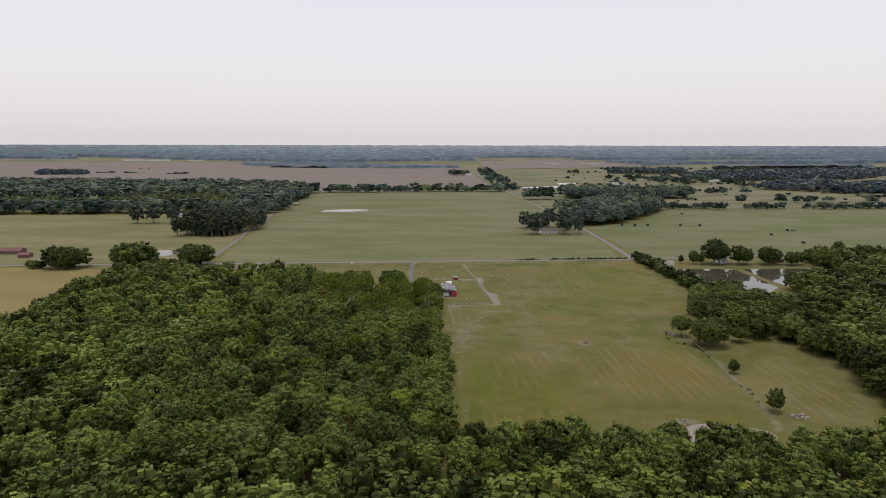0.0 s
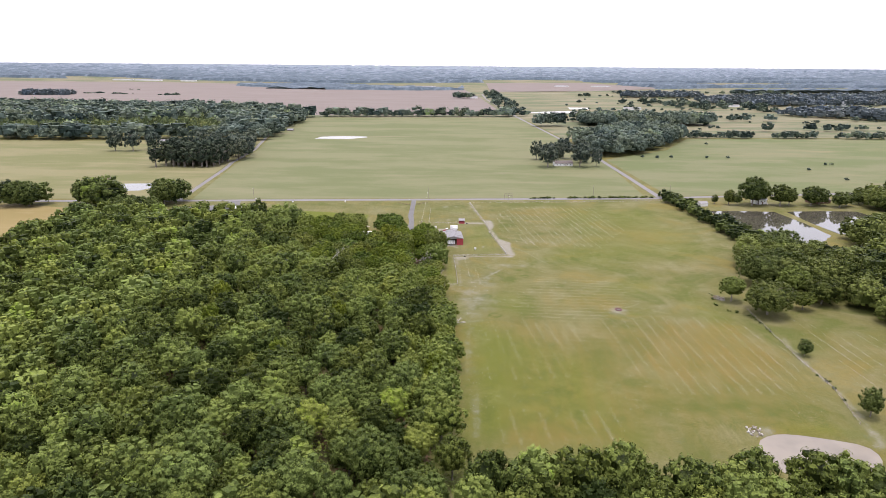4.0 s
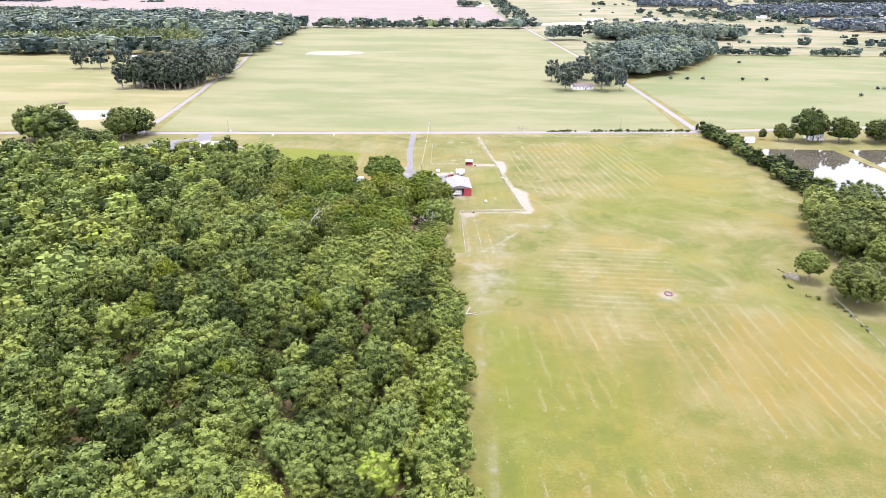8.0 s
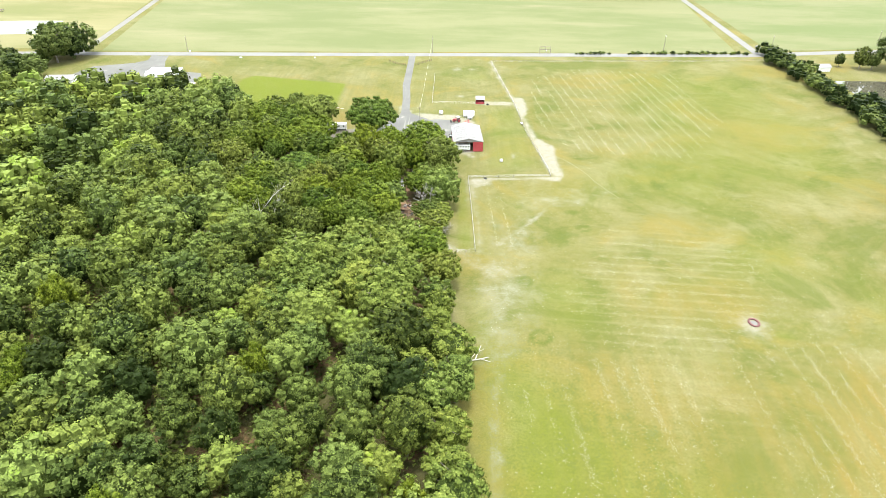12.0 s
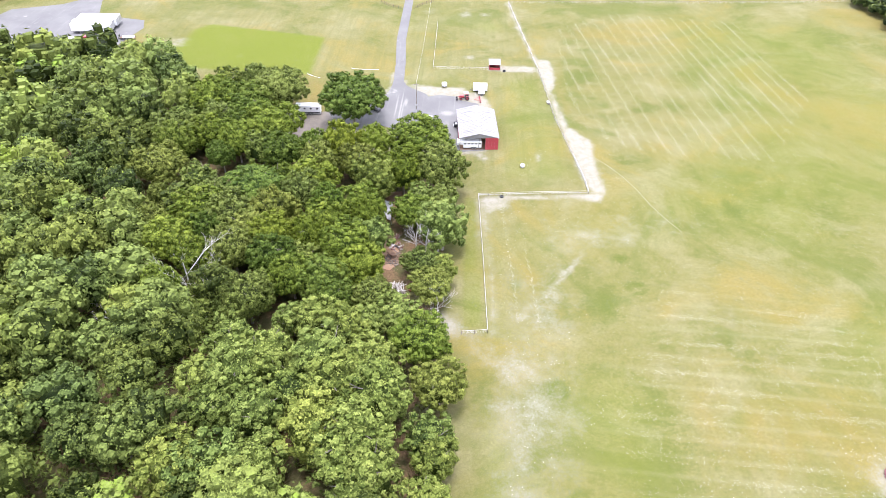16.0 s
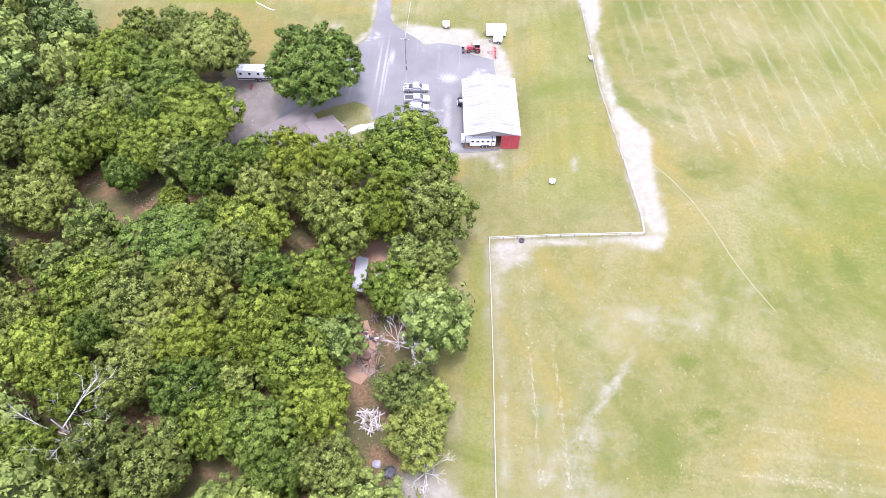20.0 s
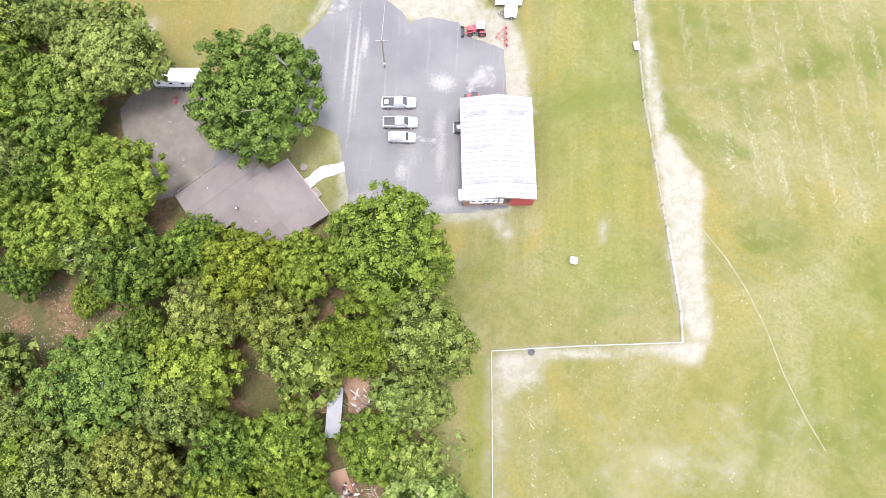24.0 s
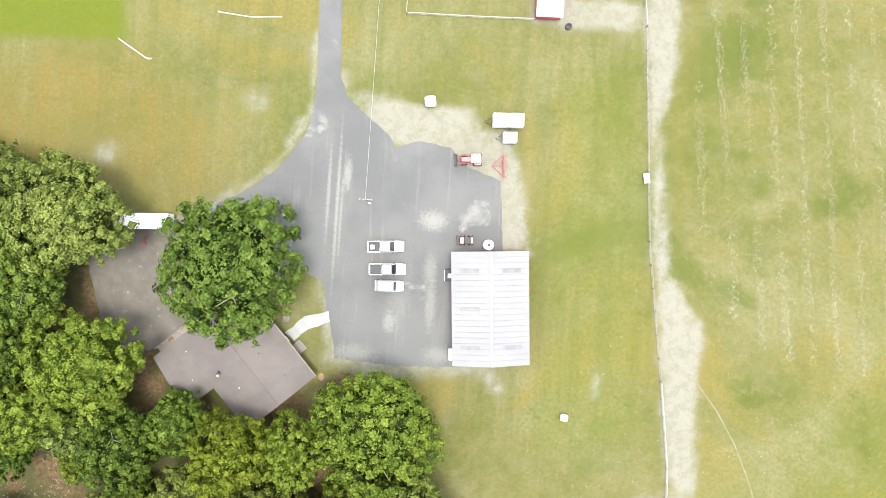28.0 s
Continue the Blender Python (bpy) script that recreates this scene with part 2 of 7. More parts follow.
BRICK = surface("brown_brick", (0.124, 0.068, 0.050), (0.174, 0.099, 0.068), 0.9, big=0.8, fine=9)
WHITEPAINT = surface("white_paint", (0.76, 0.76, 0.75), (0.82, 0.82, 0.81), 0.5, big=0.8, fine=6, bump=0.1)
CARWHITE = surface("white_car_paint", (0.276, 0.279, 0.285), (0.318, 0.318, 0.318), 0.2, big=0.5, fine=3, bump=0.0)
BLACK = surface("black_rubber_and_plastic", (0.018, 0.018, 0.02), (0.035, 0.035, 0.036), 0.6, big=2, fine=10)
DARKGLASS = surface("tinted_glass", (0.015, 0.018, 0.02), (0.03, 0.033, 0.035), 0.08, big=0.5, fine=2, bump=0.0)
STEEL = surface("galvanised_steel", (0.45, 0.46, 0.47), (0.58, 0.58, 0.58), 0.4, 0.7, big=1, fine=8)
RED = surface("red_machine_paint", (0.30, 0.035, 0.045), (0.38, 0.06, 0.065), 0.35, big=1, fine=6, bump=0.1)
MAROON = surface("maroon_roofing", (0.105, 0.034, 0.037), (0.149, 0.056, 0.056), 0.6, big=0.8, fine=6)
WOODPOST = surface("weathered_wood", (0.186, 0.155, 0.124), (0.260, 0.229, 0.192), 0.9, big=1, fine=10)
PALERAIL = surface("pale_weathered_rail", (0.34, 0.33, 0.30), (0.44, 0.43, 0.40), 0.8, big=1, fine=8)
PLANK = surface("brown_timber", (0.136, 0.081, 0.050), (0.211, 0.136, 0.087), 0.85, big=1, fine=10)
CLAY = surface("bare_reddish_soil", (0.223, 0.124, 0.074), (0.279, 0.186, 0.118), 0.95, big=0.3, fine=5)
TARP = surface("grey_tarpaulin", (0.186, 0.186, 0.211), (0.273, 0.273, 0.298), 0.5, big=1, fine=5)


def water(name, col, rough=0.04):
    m, nt, bsdf = nodes_of(name)
    p = position(nt)
    c = mix_col(nt, ramp01(nt, noise_fac(nt, 0.05, 4, 0.6, p), 0.35, 0.65), col, [k * 0.75 for k in col])
    link(nt, c, bsdf.inputs["Base Color"])
    bsdf.inputs["Roughness"].default_value = rough
    bsdf.inputs["IOR"].default_value = 1.33
    bsdf.inputs["Specular IOR Level"].default_value = 0.75
    add_bump(nt, bsdf, noise_fac(nt, 1.2, 3, 0.5, p), 0.05, 0.02)
    return m


WATER = water("pond_water", (0.070, 0.066, 0.048), 0.02)
MUDWATER = water("muddy_water", (0.200, 0.174, 0.134), 0.28)


def field_mat(name, col, col2, streak=(0.02, 0.2), dry=None, dry_at=0.55):
    """Mown or tilled land: broad patches, long streaks and a fine grain."""
    m, nt, bsdf = nodes_of(name)
    p = position(nt)
    a = noise_fac(nt, 0.010, 6, 0.66, scaled(nt, p, (0.6, 1.6, 1.0)))
    s = noise_fac(nt, 1.0, 4, 0.6, scaled(nt, p, (streak[0], streak[1], 0.1)))
    g = noise_fac(nt, 1.3, 4, 0.7, p)
    c = mix_col(nt, ramp01(nt, a, 0.40, 0.60), col, col2)
    if dry:
        c = mix_col(nt, math_node(nt, "MULTIPLY", ramp01(nt, s, dry_at, dry_at + 0.24), 0.85), c, dry)
    c = mix_col(nt, math_node(nt, "MULTIPLY", g, 0.45), c, [k * 0.62 for k in col])
    link(nt, c, bsdf.inputs["Base Color"])
    bsdf.inputs["Roughness"].default_value = 0.95
    bsdf.inputs["Specular IOR Level"].default_value = 0.15
    add_bump(nt, bsdf, g, 0.5, 0.1)
    return m


FIELD_BIG = field_mat("hay_field", (0.116, 0.130, 0.056), (0.158, 0.158, 0.082), (0.007, 0.03), (0.208, 0.186, 0.116), 0.56)
FIELD_EAST = field_mat("east_pasture", (0.108, 0.128, 0.052), (0.152, 0.152, 0.080), (0.006, 0.022), (0.215, 0.180, 0.104), 0.54)
FIELD_GOLD = field_mat("cut_hay_field", (0.130, 0.134, 0.054), (0.184, 0.168, 0.086), (0.007, 0.03), (0.255, 0.222, 0.132), 0.53)
FIELD_STUBBLE = field_mat("golden_stubble", (0.192, 0.152, 0.059), (0.222, 0.174, 0.074), (0.03, 0.12), (0.266, 0.215, 0.111), 0.56)
FIELD_PINK = field_mat("tilled_pinkish_field", (0.180, 0.153, 0.135), (0.165, 0.139, 0.122), (0.0018, 0.02), (0.239, 0.199, 0.174), 0.6)
FIELD_MARSH = field_mat("rough_pasture", (0.100, 0.118, 0.058), (0.185, 0.166, 0.100), (0.004, 0.03), (0.270, 0.228, 0.165), 0.49)


def lawn():
    """The ground: pasture grass with bare soil, stubble, lush growth, leaf litter and rows of cut hay where they lie."""
    m, nt, bsdf = nodes_of("pasture_ground")
    p = position(nt)

    def att(n):
        a = nt.nodes.new("ShaderNodeAttribute")
        a.attribute_name = n
        sp = nt.nodes.new("ShaderNodeSeparateColor")
        link(nt, a.outputs["Color"], sp.inputs[0])
        return (*sp.outputs[:3], a.outputs["Alpha"])
    sand, dry, lush, damp = att("wear")
    rows_ns, rows_ew, litter, mown = att("growth")
    big = noise_fac(nt, 0.018, 5, 0.62, p)
    mid = noise_fac(nt, 0.16, 5, 0.65, p)
    fine = noise_fac(nt, 1.7, 5, 0.72, p)
    grit = noise_fac(nt, 7.0, 3, 0.7, p)
    cloud = noise_fac(nt, 0.045, 5, 0.6, p, 0.4)
    c = mix_col(nt, ramp01(nt, big, 0.36, 0.64), (0.104, 0.104, 0.025), (0.128, 0.117, 0.040))
    c = mix_col(nt, math_node(nt, "MULTIPLY", ramp01(nt, cloud, 0.46, 0.68), 0.7), c, (0.178, 0.162, 0.084))
    c = mix_col(nt, math_node(nt, "MULTIPLY", ramp01(nt, cloud, 0.48, 0.32), 0.75), c, (0.066, 0.080, 0.012))
    c = mix_col(nt, math_node(nt, "MULTIPLY", ramp01(nt, mid, 0.45, 0.75), 0.4), c, (0.149, 0.131, 0.069))
    tuft = noise_fac(nt, 0.55, 6, 0.78, p, 0.3)
    c = mix_col(nt, math_node(nt, "MULTIPLY", ramp01(nt, tuft, 0.50, 0.63), 0.32), c, (0.171, 0.152, 0.074))
    c = mix_col(nt, math_node(nt, "MULTIPLY", ramp01(nt, tuft, 0.48, 0.36), 0.32), c, (0.074, 0.091, 0.015))
    blotch = noise_fac(nt, 0.075, 6, 0.7, p, 0.8)
    c = mix_col(nt, math_node(nt, "MULTIPLY", ramp01(nt, blotch, 0.54, 0.74), 0.45), c, (0.189, 0.171, 0.099))
    c = mix_col(nt, math_node(nt, "MULTIPLY", ramp01(nt, blotch, 0.46, 0.28), 0.45), c, (0.076, 0.083, 0.016))
    gold = noise_fac(nt, 0.026, 5, 0.62, p, 1.2)
    c = mix_col(nt, math_node(nt, "MULTIPLY", ramp01(nt, gold, 0.50, 0.66), 0.6), c, (0.168, 0.128, 0.030))
    c = mix_col(nt, math_node(nt, "MULTIPLY", ramp01(nt, gold, 0.47, 0.34), 0.65), c, (0.064, 0.082, 0.010))
    streak = noise_fac(nt, 1.0, 3, 0.6, scaled(nt, p, (0.55, 0.03, 0.1)))
    c = mix_col(nt, math_node(nt, "MULTIPLY", mown, math_node(nt, "MULTIPLY", ramp01(nt, streak, 0.4, 0.65), 0.34)), c, (0.082, 0.093, 0.026))

    swath = ramp01(nt, noise_fac(nt, 1.0, 4, 0.6, scaled(nt, p, (0.30, 0.035, 0.1))), 0.42, 0.62)

    def edge(mask, lo=0.3, hi=0.7, amount=0.6):
        e = math_node(nt, "ADD", mask, math_node(nt, "MULTIPLY", math_node(nt, "SUBTRACT", mid, 0.5), amount))
        e = math_node(nt, "ADD", e, math_node(nt, "MULTIPLY", math_node(nt, "SUBTRACT", fine, 0.5), amount * 0.8))
        return ramp01(nt, e, lo, hi)
    c = mix_col(nt, edge(lush, 0.1, 1.1), c, (0.091, 0.113, 0.005))
    c = mix_col(nt, math_node(nt, "MULTIPLY", edge(dry, 0.2, 1.0), math_node(nt, "ADD", 0.45, math_node(nt, "MULTIPLY", swath, 0.5))), c, (0.158, 0.113, 0.026))
    c = mix_col(nt, edge(damp, 0.12, 0.95, 1.5), c, (0.064, 0.082, 0.009))
    # rows of cut hay
    sx = nt.nodes.new("ShaderNodeSeparateXYZ")
    link(nt, p, sx.inputs[0])

    fade = noise_fac(nt, 0.045, 3, 0.6, p)

    def rows(coord, other, slope, period, phase, mask):
        u = math_node(nt, "SUBTRACT", math_node(nt, "ADD", coord, math_node(nt, "MULTIPLY", other, slope)), phase)
        s = math_node(nt, "SINE", math_node(nt, "MULTIPLY", u, 2 * math.pi / period))
        s = math_node(nt, "ADD", s, math_node(nt, "MULTIPLY", math_node(nt, "SUBTRACT", fine, 0.5), 2.2))
        s = math_node(nt, "ADD", s, math_node(nt, "MULTIPLY", math_node(nt, "SUBTRACT", fade, 0.5), 2.0))
        return math_node(nt, "MULTIPLY", ramp01(nt, s, 0.3, 1.5), mask)
    r1 = rows(sx.outputs[0], sx.outputs[1], 0.136, 4.36, 103.96, rows_ns)
    r2 = rows(sx.outputs[1], sx.outputs[0], 0.06, 4.05, 387.05, rows_ew)
    c = mix_col(nt, math_node(nt, "MULTIPLY", r1, 0.05), c, (0.248, 0.223, 0.136))
    c = mix_col(nt, math_node(nt, "MULTIPLY", r2, 0.24), c, (0.248, 0.223, 0.136))
    # brown floor under the trees
    lit = mix_col(nt, ramp01(nt, fine, 0.35, 0.65), (0.071, 0.043, 0.025), (0.186, 0.112, 0.062))
    lit = mix_col(nt, math_node(nt, "MULTIPLY", ramp01(nt, mid, 0.41, 0.56), 0.85), lit, (0.051, 0.055, 0.019))
    c = mix_col(nt, edge(litter, 0.3, 0.7), c, lit)
    soil = mix_col(nt, ramp01(nt, fine, 0.3, 0.7), (0.206, 0.193, 0.157), (0.274, 0.261, 0.223))
    soil = mix_col(nt, math_node(nt, "MULTIPLY", ramp01(nt, tuft, 0.44, 0.60), 0.5), soil, (0.166, 0.150, 0.108))
    c = mix_col(nt, edge(sand, 0.12, 0.98, 1.3), c, soil)
    c = mix_col(nt, math_node(nt, "MULTIPLY", ramp01(nt, fine, 0.28, 0.72), 0.4), c, (0.053, 0.057, 0.019))
    c = mix_col(nt, math_node(nt, "MULTIPLY", ramp01(nt, grit, 0.5, 0.75), 0.28), c, (0.260, 0.242, 0.130))
    c = mix_col(nt, math_node(nt, "MULTIPLY", ramp01(nt, grit, 0.46, 0.24), 0.3), c, (0.043, 0.048, 0.012))
    link(nt, c, bsdf.inputs["Base Color"])
    bsdf.inputs["Roughness"].default_value = 0.95
    bsdf.inputs["Specular IOR Level"].default_value = 0.15
    add_bump(nt, bsdf, math_node(nt, "ADD", fine, grit), 0.55, 0.12)
    return m


LAWN = lawn()
TRAIL = surface("worn_grass_trail", (0.186, 0.174, 0.112), (0.145, 0.138, 0.074), 0.95, big=0.5, fine=5, wear=(0.115, 0.118, 0.040), wear_amount=0.5)


def straw():
    m, nt, bsdf = nodes_of("dry_hay")
    isl = nt.nodes.new("ShaderNodeNewGeometry").outputs["Random Per Island"]
    link(nt, mix_col(nt, isl, (0.19, 0.178, 0.128), (0.285, 0.270, 0.215)), bsdf.inputs["Base Color"])
    bsdf.inputs["Roughness"].default_value = 0.8
    return m


STRAW = straw()

# ---- mesh helpers ----
def part(name, bm, material, parent=None, label="", smooth=False):
    """A bmesh as one mesh object under a thing or a part."""
    me = bpy.data.meshes.new(name)
    bm.to_mesh(me)
    bm.free()
    if smooth:
        me.polygons.foreach_set("use_smooth", [True] * len(me.polygons))
    for mm in material if isinstance(material, (list, tuple)) else (material,):
        me.materials.append(mm)
    ob = new(name, me)
    ob.parent = parent
    if label:
        ob["label"] = label
    return ob


def quads(name, verts, faces, materials, tint=None, index=None, hue=None):
    """A mesh from arrays of corners and faces of four corners, or of three where the last one is below zero."""
    me = bpy.data.meshes.new(name)
    verts, faces = np.asarray(verts, np.float32), np.asarray(faces, np.int32)
    four = faces[:, 3] >= 0
    corners = faces.ravel()[(faces >= 0).ravel()]
    starts = np.concatenate([[0], np.cumsum(np.where(four, 4, 3))[:-1]]).astype(np.int32)
    me.vertices.add(len(verts))
    me.vertices.foreach_set("co", verts.ravel())
    me.loops.add(len(corners))
    me.loops.foreach_set("vertex_index", corners)
    me.polygons.add(len(faces))
    me.polygons.foreach_set("loop_start", starts)
    me.polygons.foreach_set("use_smooth", np.ones(len(faces), bool))
    me.update(calc_edges=True)
    for mm in materials:
        me.materials.append(mm)
    if tint is not None:
        me.attributes.new("tint", "FLOAT", "POINT").data.foreach_set("value", np.asarray(tint, np.float32))
    if hue is not None:
        me.attributes.new("hue", "FLOAT", "POINT").data.foreach_set("value", np.asarray(hue, np.float32))
    if index is not None:
        me.polygons.foreach_set("material_index", np.asarray(index, np.int32))
    return me


def box(bm, x0, x1, y0, y1, z0, z1, bevel=0.0, mat=0):
    r = bmesh.ops.create_cube(bm, size=1.0, matrix=Matrix.Translation(((x0 + x1) / 2, (y0 + y1) / 2, (z0 + z1) / 2)) @ Matrix.Diagonal((x1 - x0, y1 - y0, z1 - z0, 1)))
    fs = {f for v in r["verts"] for f in v.link_faces}
    for f in fs:
        f.material_index = mat
    if bevel:
        bmesh.ops.bevel(bm, geom=list({e for f in fs for e in f.edges}), offset=bevel, segments=2, affect="EDGES", profile=0.6)
    return bm


def tube(bm, a, b, r0, r1=None, n=8, cap=True):
    a, b = Vector(a), Vector(b)
    m = Matrix.Translation((a + b) / 2) @ (b - a).to_track_quat("Z", "Y").to_matrix().to_4x4()
    bmesh.ops.create_cone(bm, cap_ends=cap, segments=n, radius1=r0, radius2=r0 if r1 is None else r1, depth=(b - a).length, matrix=m)
    return bm


def prism(bm, pts, z0, z1):
    """An upright prism over a polygon."""
    lo = [bm.verts.new((x, y, z0)) for x, y in pts]
    hi = [bm.verts.new((x, y, z1)) for x, y in pts]
    n = len(pts)
    bm.faces.new(hi)
    bm.faces.new(lo[::-1])
    for i in range(n):
        bm.faces.new((lo[i], lo[(i + 1) % n], hi[(i + 1) % n], hi[i]))
    bmesh.ops.recalc_face_normals(bm, faces=bm.faces)
    return bm


def thing(name, label, category, group="", at=(0, 0, 0), turn=0.0):
    ob = new(name)
    ob.empty_display_size = 0.5
    ob.matrix_world = pose(*at, 0, 0, turn)
    return tagged(ob, label, category, group)


def seg_dist(X, Y, pts, closed=False):
    d = np.full(X.shape, 1e9)
    ps = list(pts) + ([pts[0]] if closed else [])
    for (ax, ay), (bx, by) in zip(ps, ps[1:]):
        vx, vy = bx - ax, by - ay
        t = np.clip(((X - ax) * vx + (Y - ay) * vy) / (vx * vx + vy * vy + 1e-9), 0, 1)
        d = np.minimum(d, np.hypot(X - ax - t * vx, Y - ay - t * vy))
    return d


def inside(X, Y, poly):
    c = np.zeros(X.shape, bool)
    for (ax, ay), (bx, by) in zip(poly, list(poly[1:]) + [poly[0]]):
        if ay != by:
            c ^= ((ay > Y) != (by > Y)) & (X < (bx - ax) * (Y - ay) / (by - ay) + ax)
    return c


def area(X, Y, poly, soft):
    d = seg_dist(X, Y, poly, True)
    d = np.where(inside(X, Y, poly), d, -d)
    return np.clip(0.5 + d / (2 * soft), 0, 1)


def blob(X, Y, x, y, rx, ry=None):
    return np.clip(1.25 - np.hypot((X - x) / rx, (Y - y) / (ry or rx)), 0, 1)


# ---- the lie of the land ----
def rise(x, y):
    """Level ground here; far off the land climbs gently to the horizon."""
    d = np.minimum(np.hypot(x, y), 4900.0)
    return 70.0 * np.clip((d - 2600.0) / 2300.0, 0, 1) ** 1.25


POND_W = [(199, 556), (224, 557), (248, 556), (252, 520), (254, 487), (236, 466), (214, 447), (204, 452), (202, 500)]
POND_E = [(258, 557), (290, 560), (313, 560), (319, 520), (300, 505), (262, 489), (259, 520)]
POND_NEAR = [(94, 236), (100, 240), (106, 240.5), (116, 238), (125, 235), (126, 229), (122, 223), (110, 219), (96, 219), (92, 227)]
POND_NEAR = [(0.75 * a[0] + 0.25 * b[0], 0.75 * a[1] + 0.25 * b[1]) if k else (0.25 * a[0] + 0.75 * b[0], 0.25 * a[1] + 0.75 * b[1])
             for a, b in zip(POND_NEAR, POND_NEAR[1:] + POND_NEAR[:1]) for k in (1, 0)]
POND_NW = [(-315, 638), (-292, 643), (-268, 645), (-263, 627), (-268, 611), (-288, 607), (-297, 612)]
POND_STRIP = [(-201, 1014), (-196, 1040), (-165, 1050), (-130, 1047), (-127, 1036), (-150, 1014)]

def spread(lo, hi, step, far_lo, far_hi, grow=1.13):
    mid = list(np.arange(lo, hi + step, step))
    s, v, left = step, lo, []
    while v > far_lo:
        s *= grow
        v -= s
        left.append(v)
    s, v, right = step, mid[-1], []
    while v < far_hi:
        s *= grow
        v += s
        right.append(v)
    return np.array(left[::-1] + mid + right)


gx, gy = spread(-90, 200, 1.6, -5200, 5200), spread(220, 585, 1.6, -900, 5050)
GX, GY = np.meshgrid(gx, gy)
GZ = rise(GX, GY)
pond = np.maximum.reduce([area(GX, GY, p, 1.6) for p in (POND_W, POND_E, POND_NEAR)])
GZ = GZ - 1.1 * pond
nx, ny = len(gx), len(gy)
idx = np.arange(nx * ny).reshape(ny, nx)
gf = np.stack([idx[:-1, :-1], idx[:-1, 1:], idx[1:, 1:], idx[1:, :-1]], -1).reshape(-1, 4)
far_face = ((GY[:-1, :-1] > 1350) | (np.abs(GX[:-1, :-1]) > 1200)).ravel().astype(int)
ground_mesh = quads("ground", np.stack([GX, GY, GZ], -1).reshape(-1, 3), gf, [LAWN, FIELD_MARSH], None, far_face)

PATH_EAST = [(23.9, 515), (24.2, 505), (26, 491), (27.9, 474), (28.7, 465), (31.3, 444.7), (33.1, 431), (36, 428), (4, 424.5), (2.6, 422), (6, 422.3), (28, 425.6), (36.4, 424), (38.6, 429.8), (37.6, 438), (37.4, 448), (38, 456), (35, 460), (31.5, 465), (29.8, 476), (28, 489), (30, 499), (29.4, 515)]
sand = area(GX, GY, PATH_EAST, 1.2)
sand = np.maximum(sand, 0.95 * area(GX, GY, [(-22.7, 491.2), (-17, 490), (-10, 489.6), (-3, 490), (-1, 486.5), (4, 485.5), (5.4, 480), (7.2, 473), (8, 466), (2, 466), (1, 478), (-5, 481), (-12, 482), (-17, 484)], 1.0))
YARD_EDGE = [(-24.7, 493), (-23.6, 490), (-21.2, 488), (-16.3, 484.3), (-11.7, 483.7), (-4.5, 480.5), (2.2, 478.2), (3.4, 467.2), (4.2, 448.6), (-3.5, 447.1), (-12.8, 446.7), (-22.8, 447.3), (-24.4, 454.1), (-25.5, 459.6)]
sand = np.maximum(sand, 0.75 * np.clip(1.3 - seg_dist(GX, GY, YARD_EDGE) / 1.6, 0, 1))
sand = np.maximum(sand, 0.6 * np.clip(1.3 - seg_dist(GX, GY, [(-29, 500), (-29, 488), (-33.8, 478.5), (-38.5, 474.5), (-48, 469)]) / 1.2, 0, 1))
sand = np.maximum(sand, area(GX, GY, [(5, 504), (24, 503.5), (24, 509), (10, 509), (5, 508)], 1.0) * 0.8)
sand = np.maximum(sand, np.clip(1.0 - seg_dist(GX, GY, [(15, 575), (19, 545), (24, 512)]) / 2.2, 0, 1) * 0.9)
for pts, w, k in (([(20.4, 444), (21, 448)], 1.2, 0.5),
                  ([(3.6, 423), (5.2, 398), (6.2, 374)], 1.5, 0.40), ([(10, 372), (14, 350), (11, 330)], 6, 0.24), ([(28.8, 401.8), (24.6, 395), (21.1, 390), (11.9, 378.2)], 1.2, 0.5),
                  ([(2, 372), (6, 366)], 4, 0.36), ([(8.7, 318), (10, 280), (11.2, 236)], 0.8, 0.36), ([(6.7, 318), (8, 280), (9.2, 236)], 0.8, 0.36),
                  ([(95, 240), (100, 242)], 2.6, 0.6), ([(127, 234), (131, 236), (132, 243)], 2.0, 0.5), ([(138, 312), (135.6, 290), (135.7, 268), (131, 240)], 1.6, 0.5),
                  ([(-8, 376), (-4, 375)], 4, 0.8), ([(-24, 447), (-14, 446), (-4, 447)], 2.2, 0.6), ([(2, 446.8), (4, 444)], 1.5, 0.7)):
    sand = np.maximum(sand, k * np.clip(1.35 - seg_dist(GX, GY, pts) / w, 0, 1))
sand = np.maximum(sand, blob(GX, GY, 77, 341.5, 6.5, 6.5) * 0.6)
sand = np.maximum(sand, 0.7 * area(GX, GY, [(2.6, 423.4), (12, 424.3), (11, 420), (6, 416), (4.4, 405), (3.2, 404)], 2.2))
for x, y, rx, ry, k in ((13, 355, 11, 26, 0.46), (17, 382, 9, 18, 0.40), (30, 408, 16, 9, 0.34), (46, 415, 16, 8, 0.28), (9, 332, 7, 18, 0.38)):
    sand = np.maximum(sand, k * blob(GX, GY, x, y, rx, ry))
for x, y, r in ((12, 353, 1.3), (-20, 561, 3), (-4, 559, 4), (4, 560, 3), (-118, 520, 6), (-62, 478, 3), (-38, 488, 3), (-2, 515, 3)):
    sand = np.maximum(sand, 0.6 * blob(GX, GY, x, y, r))
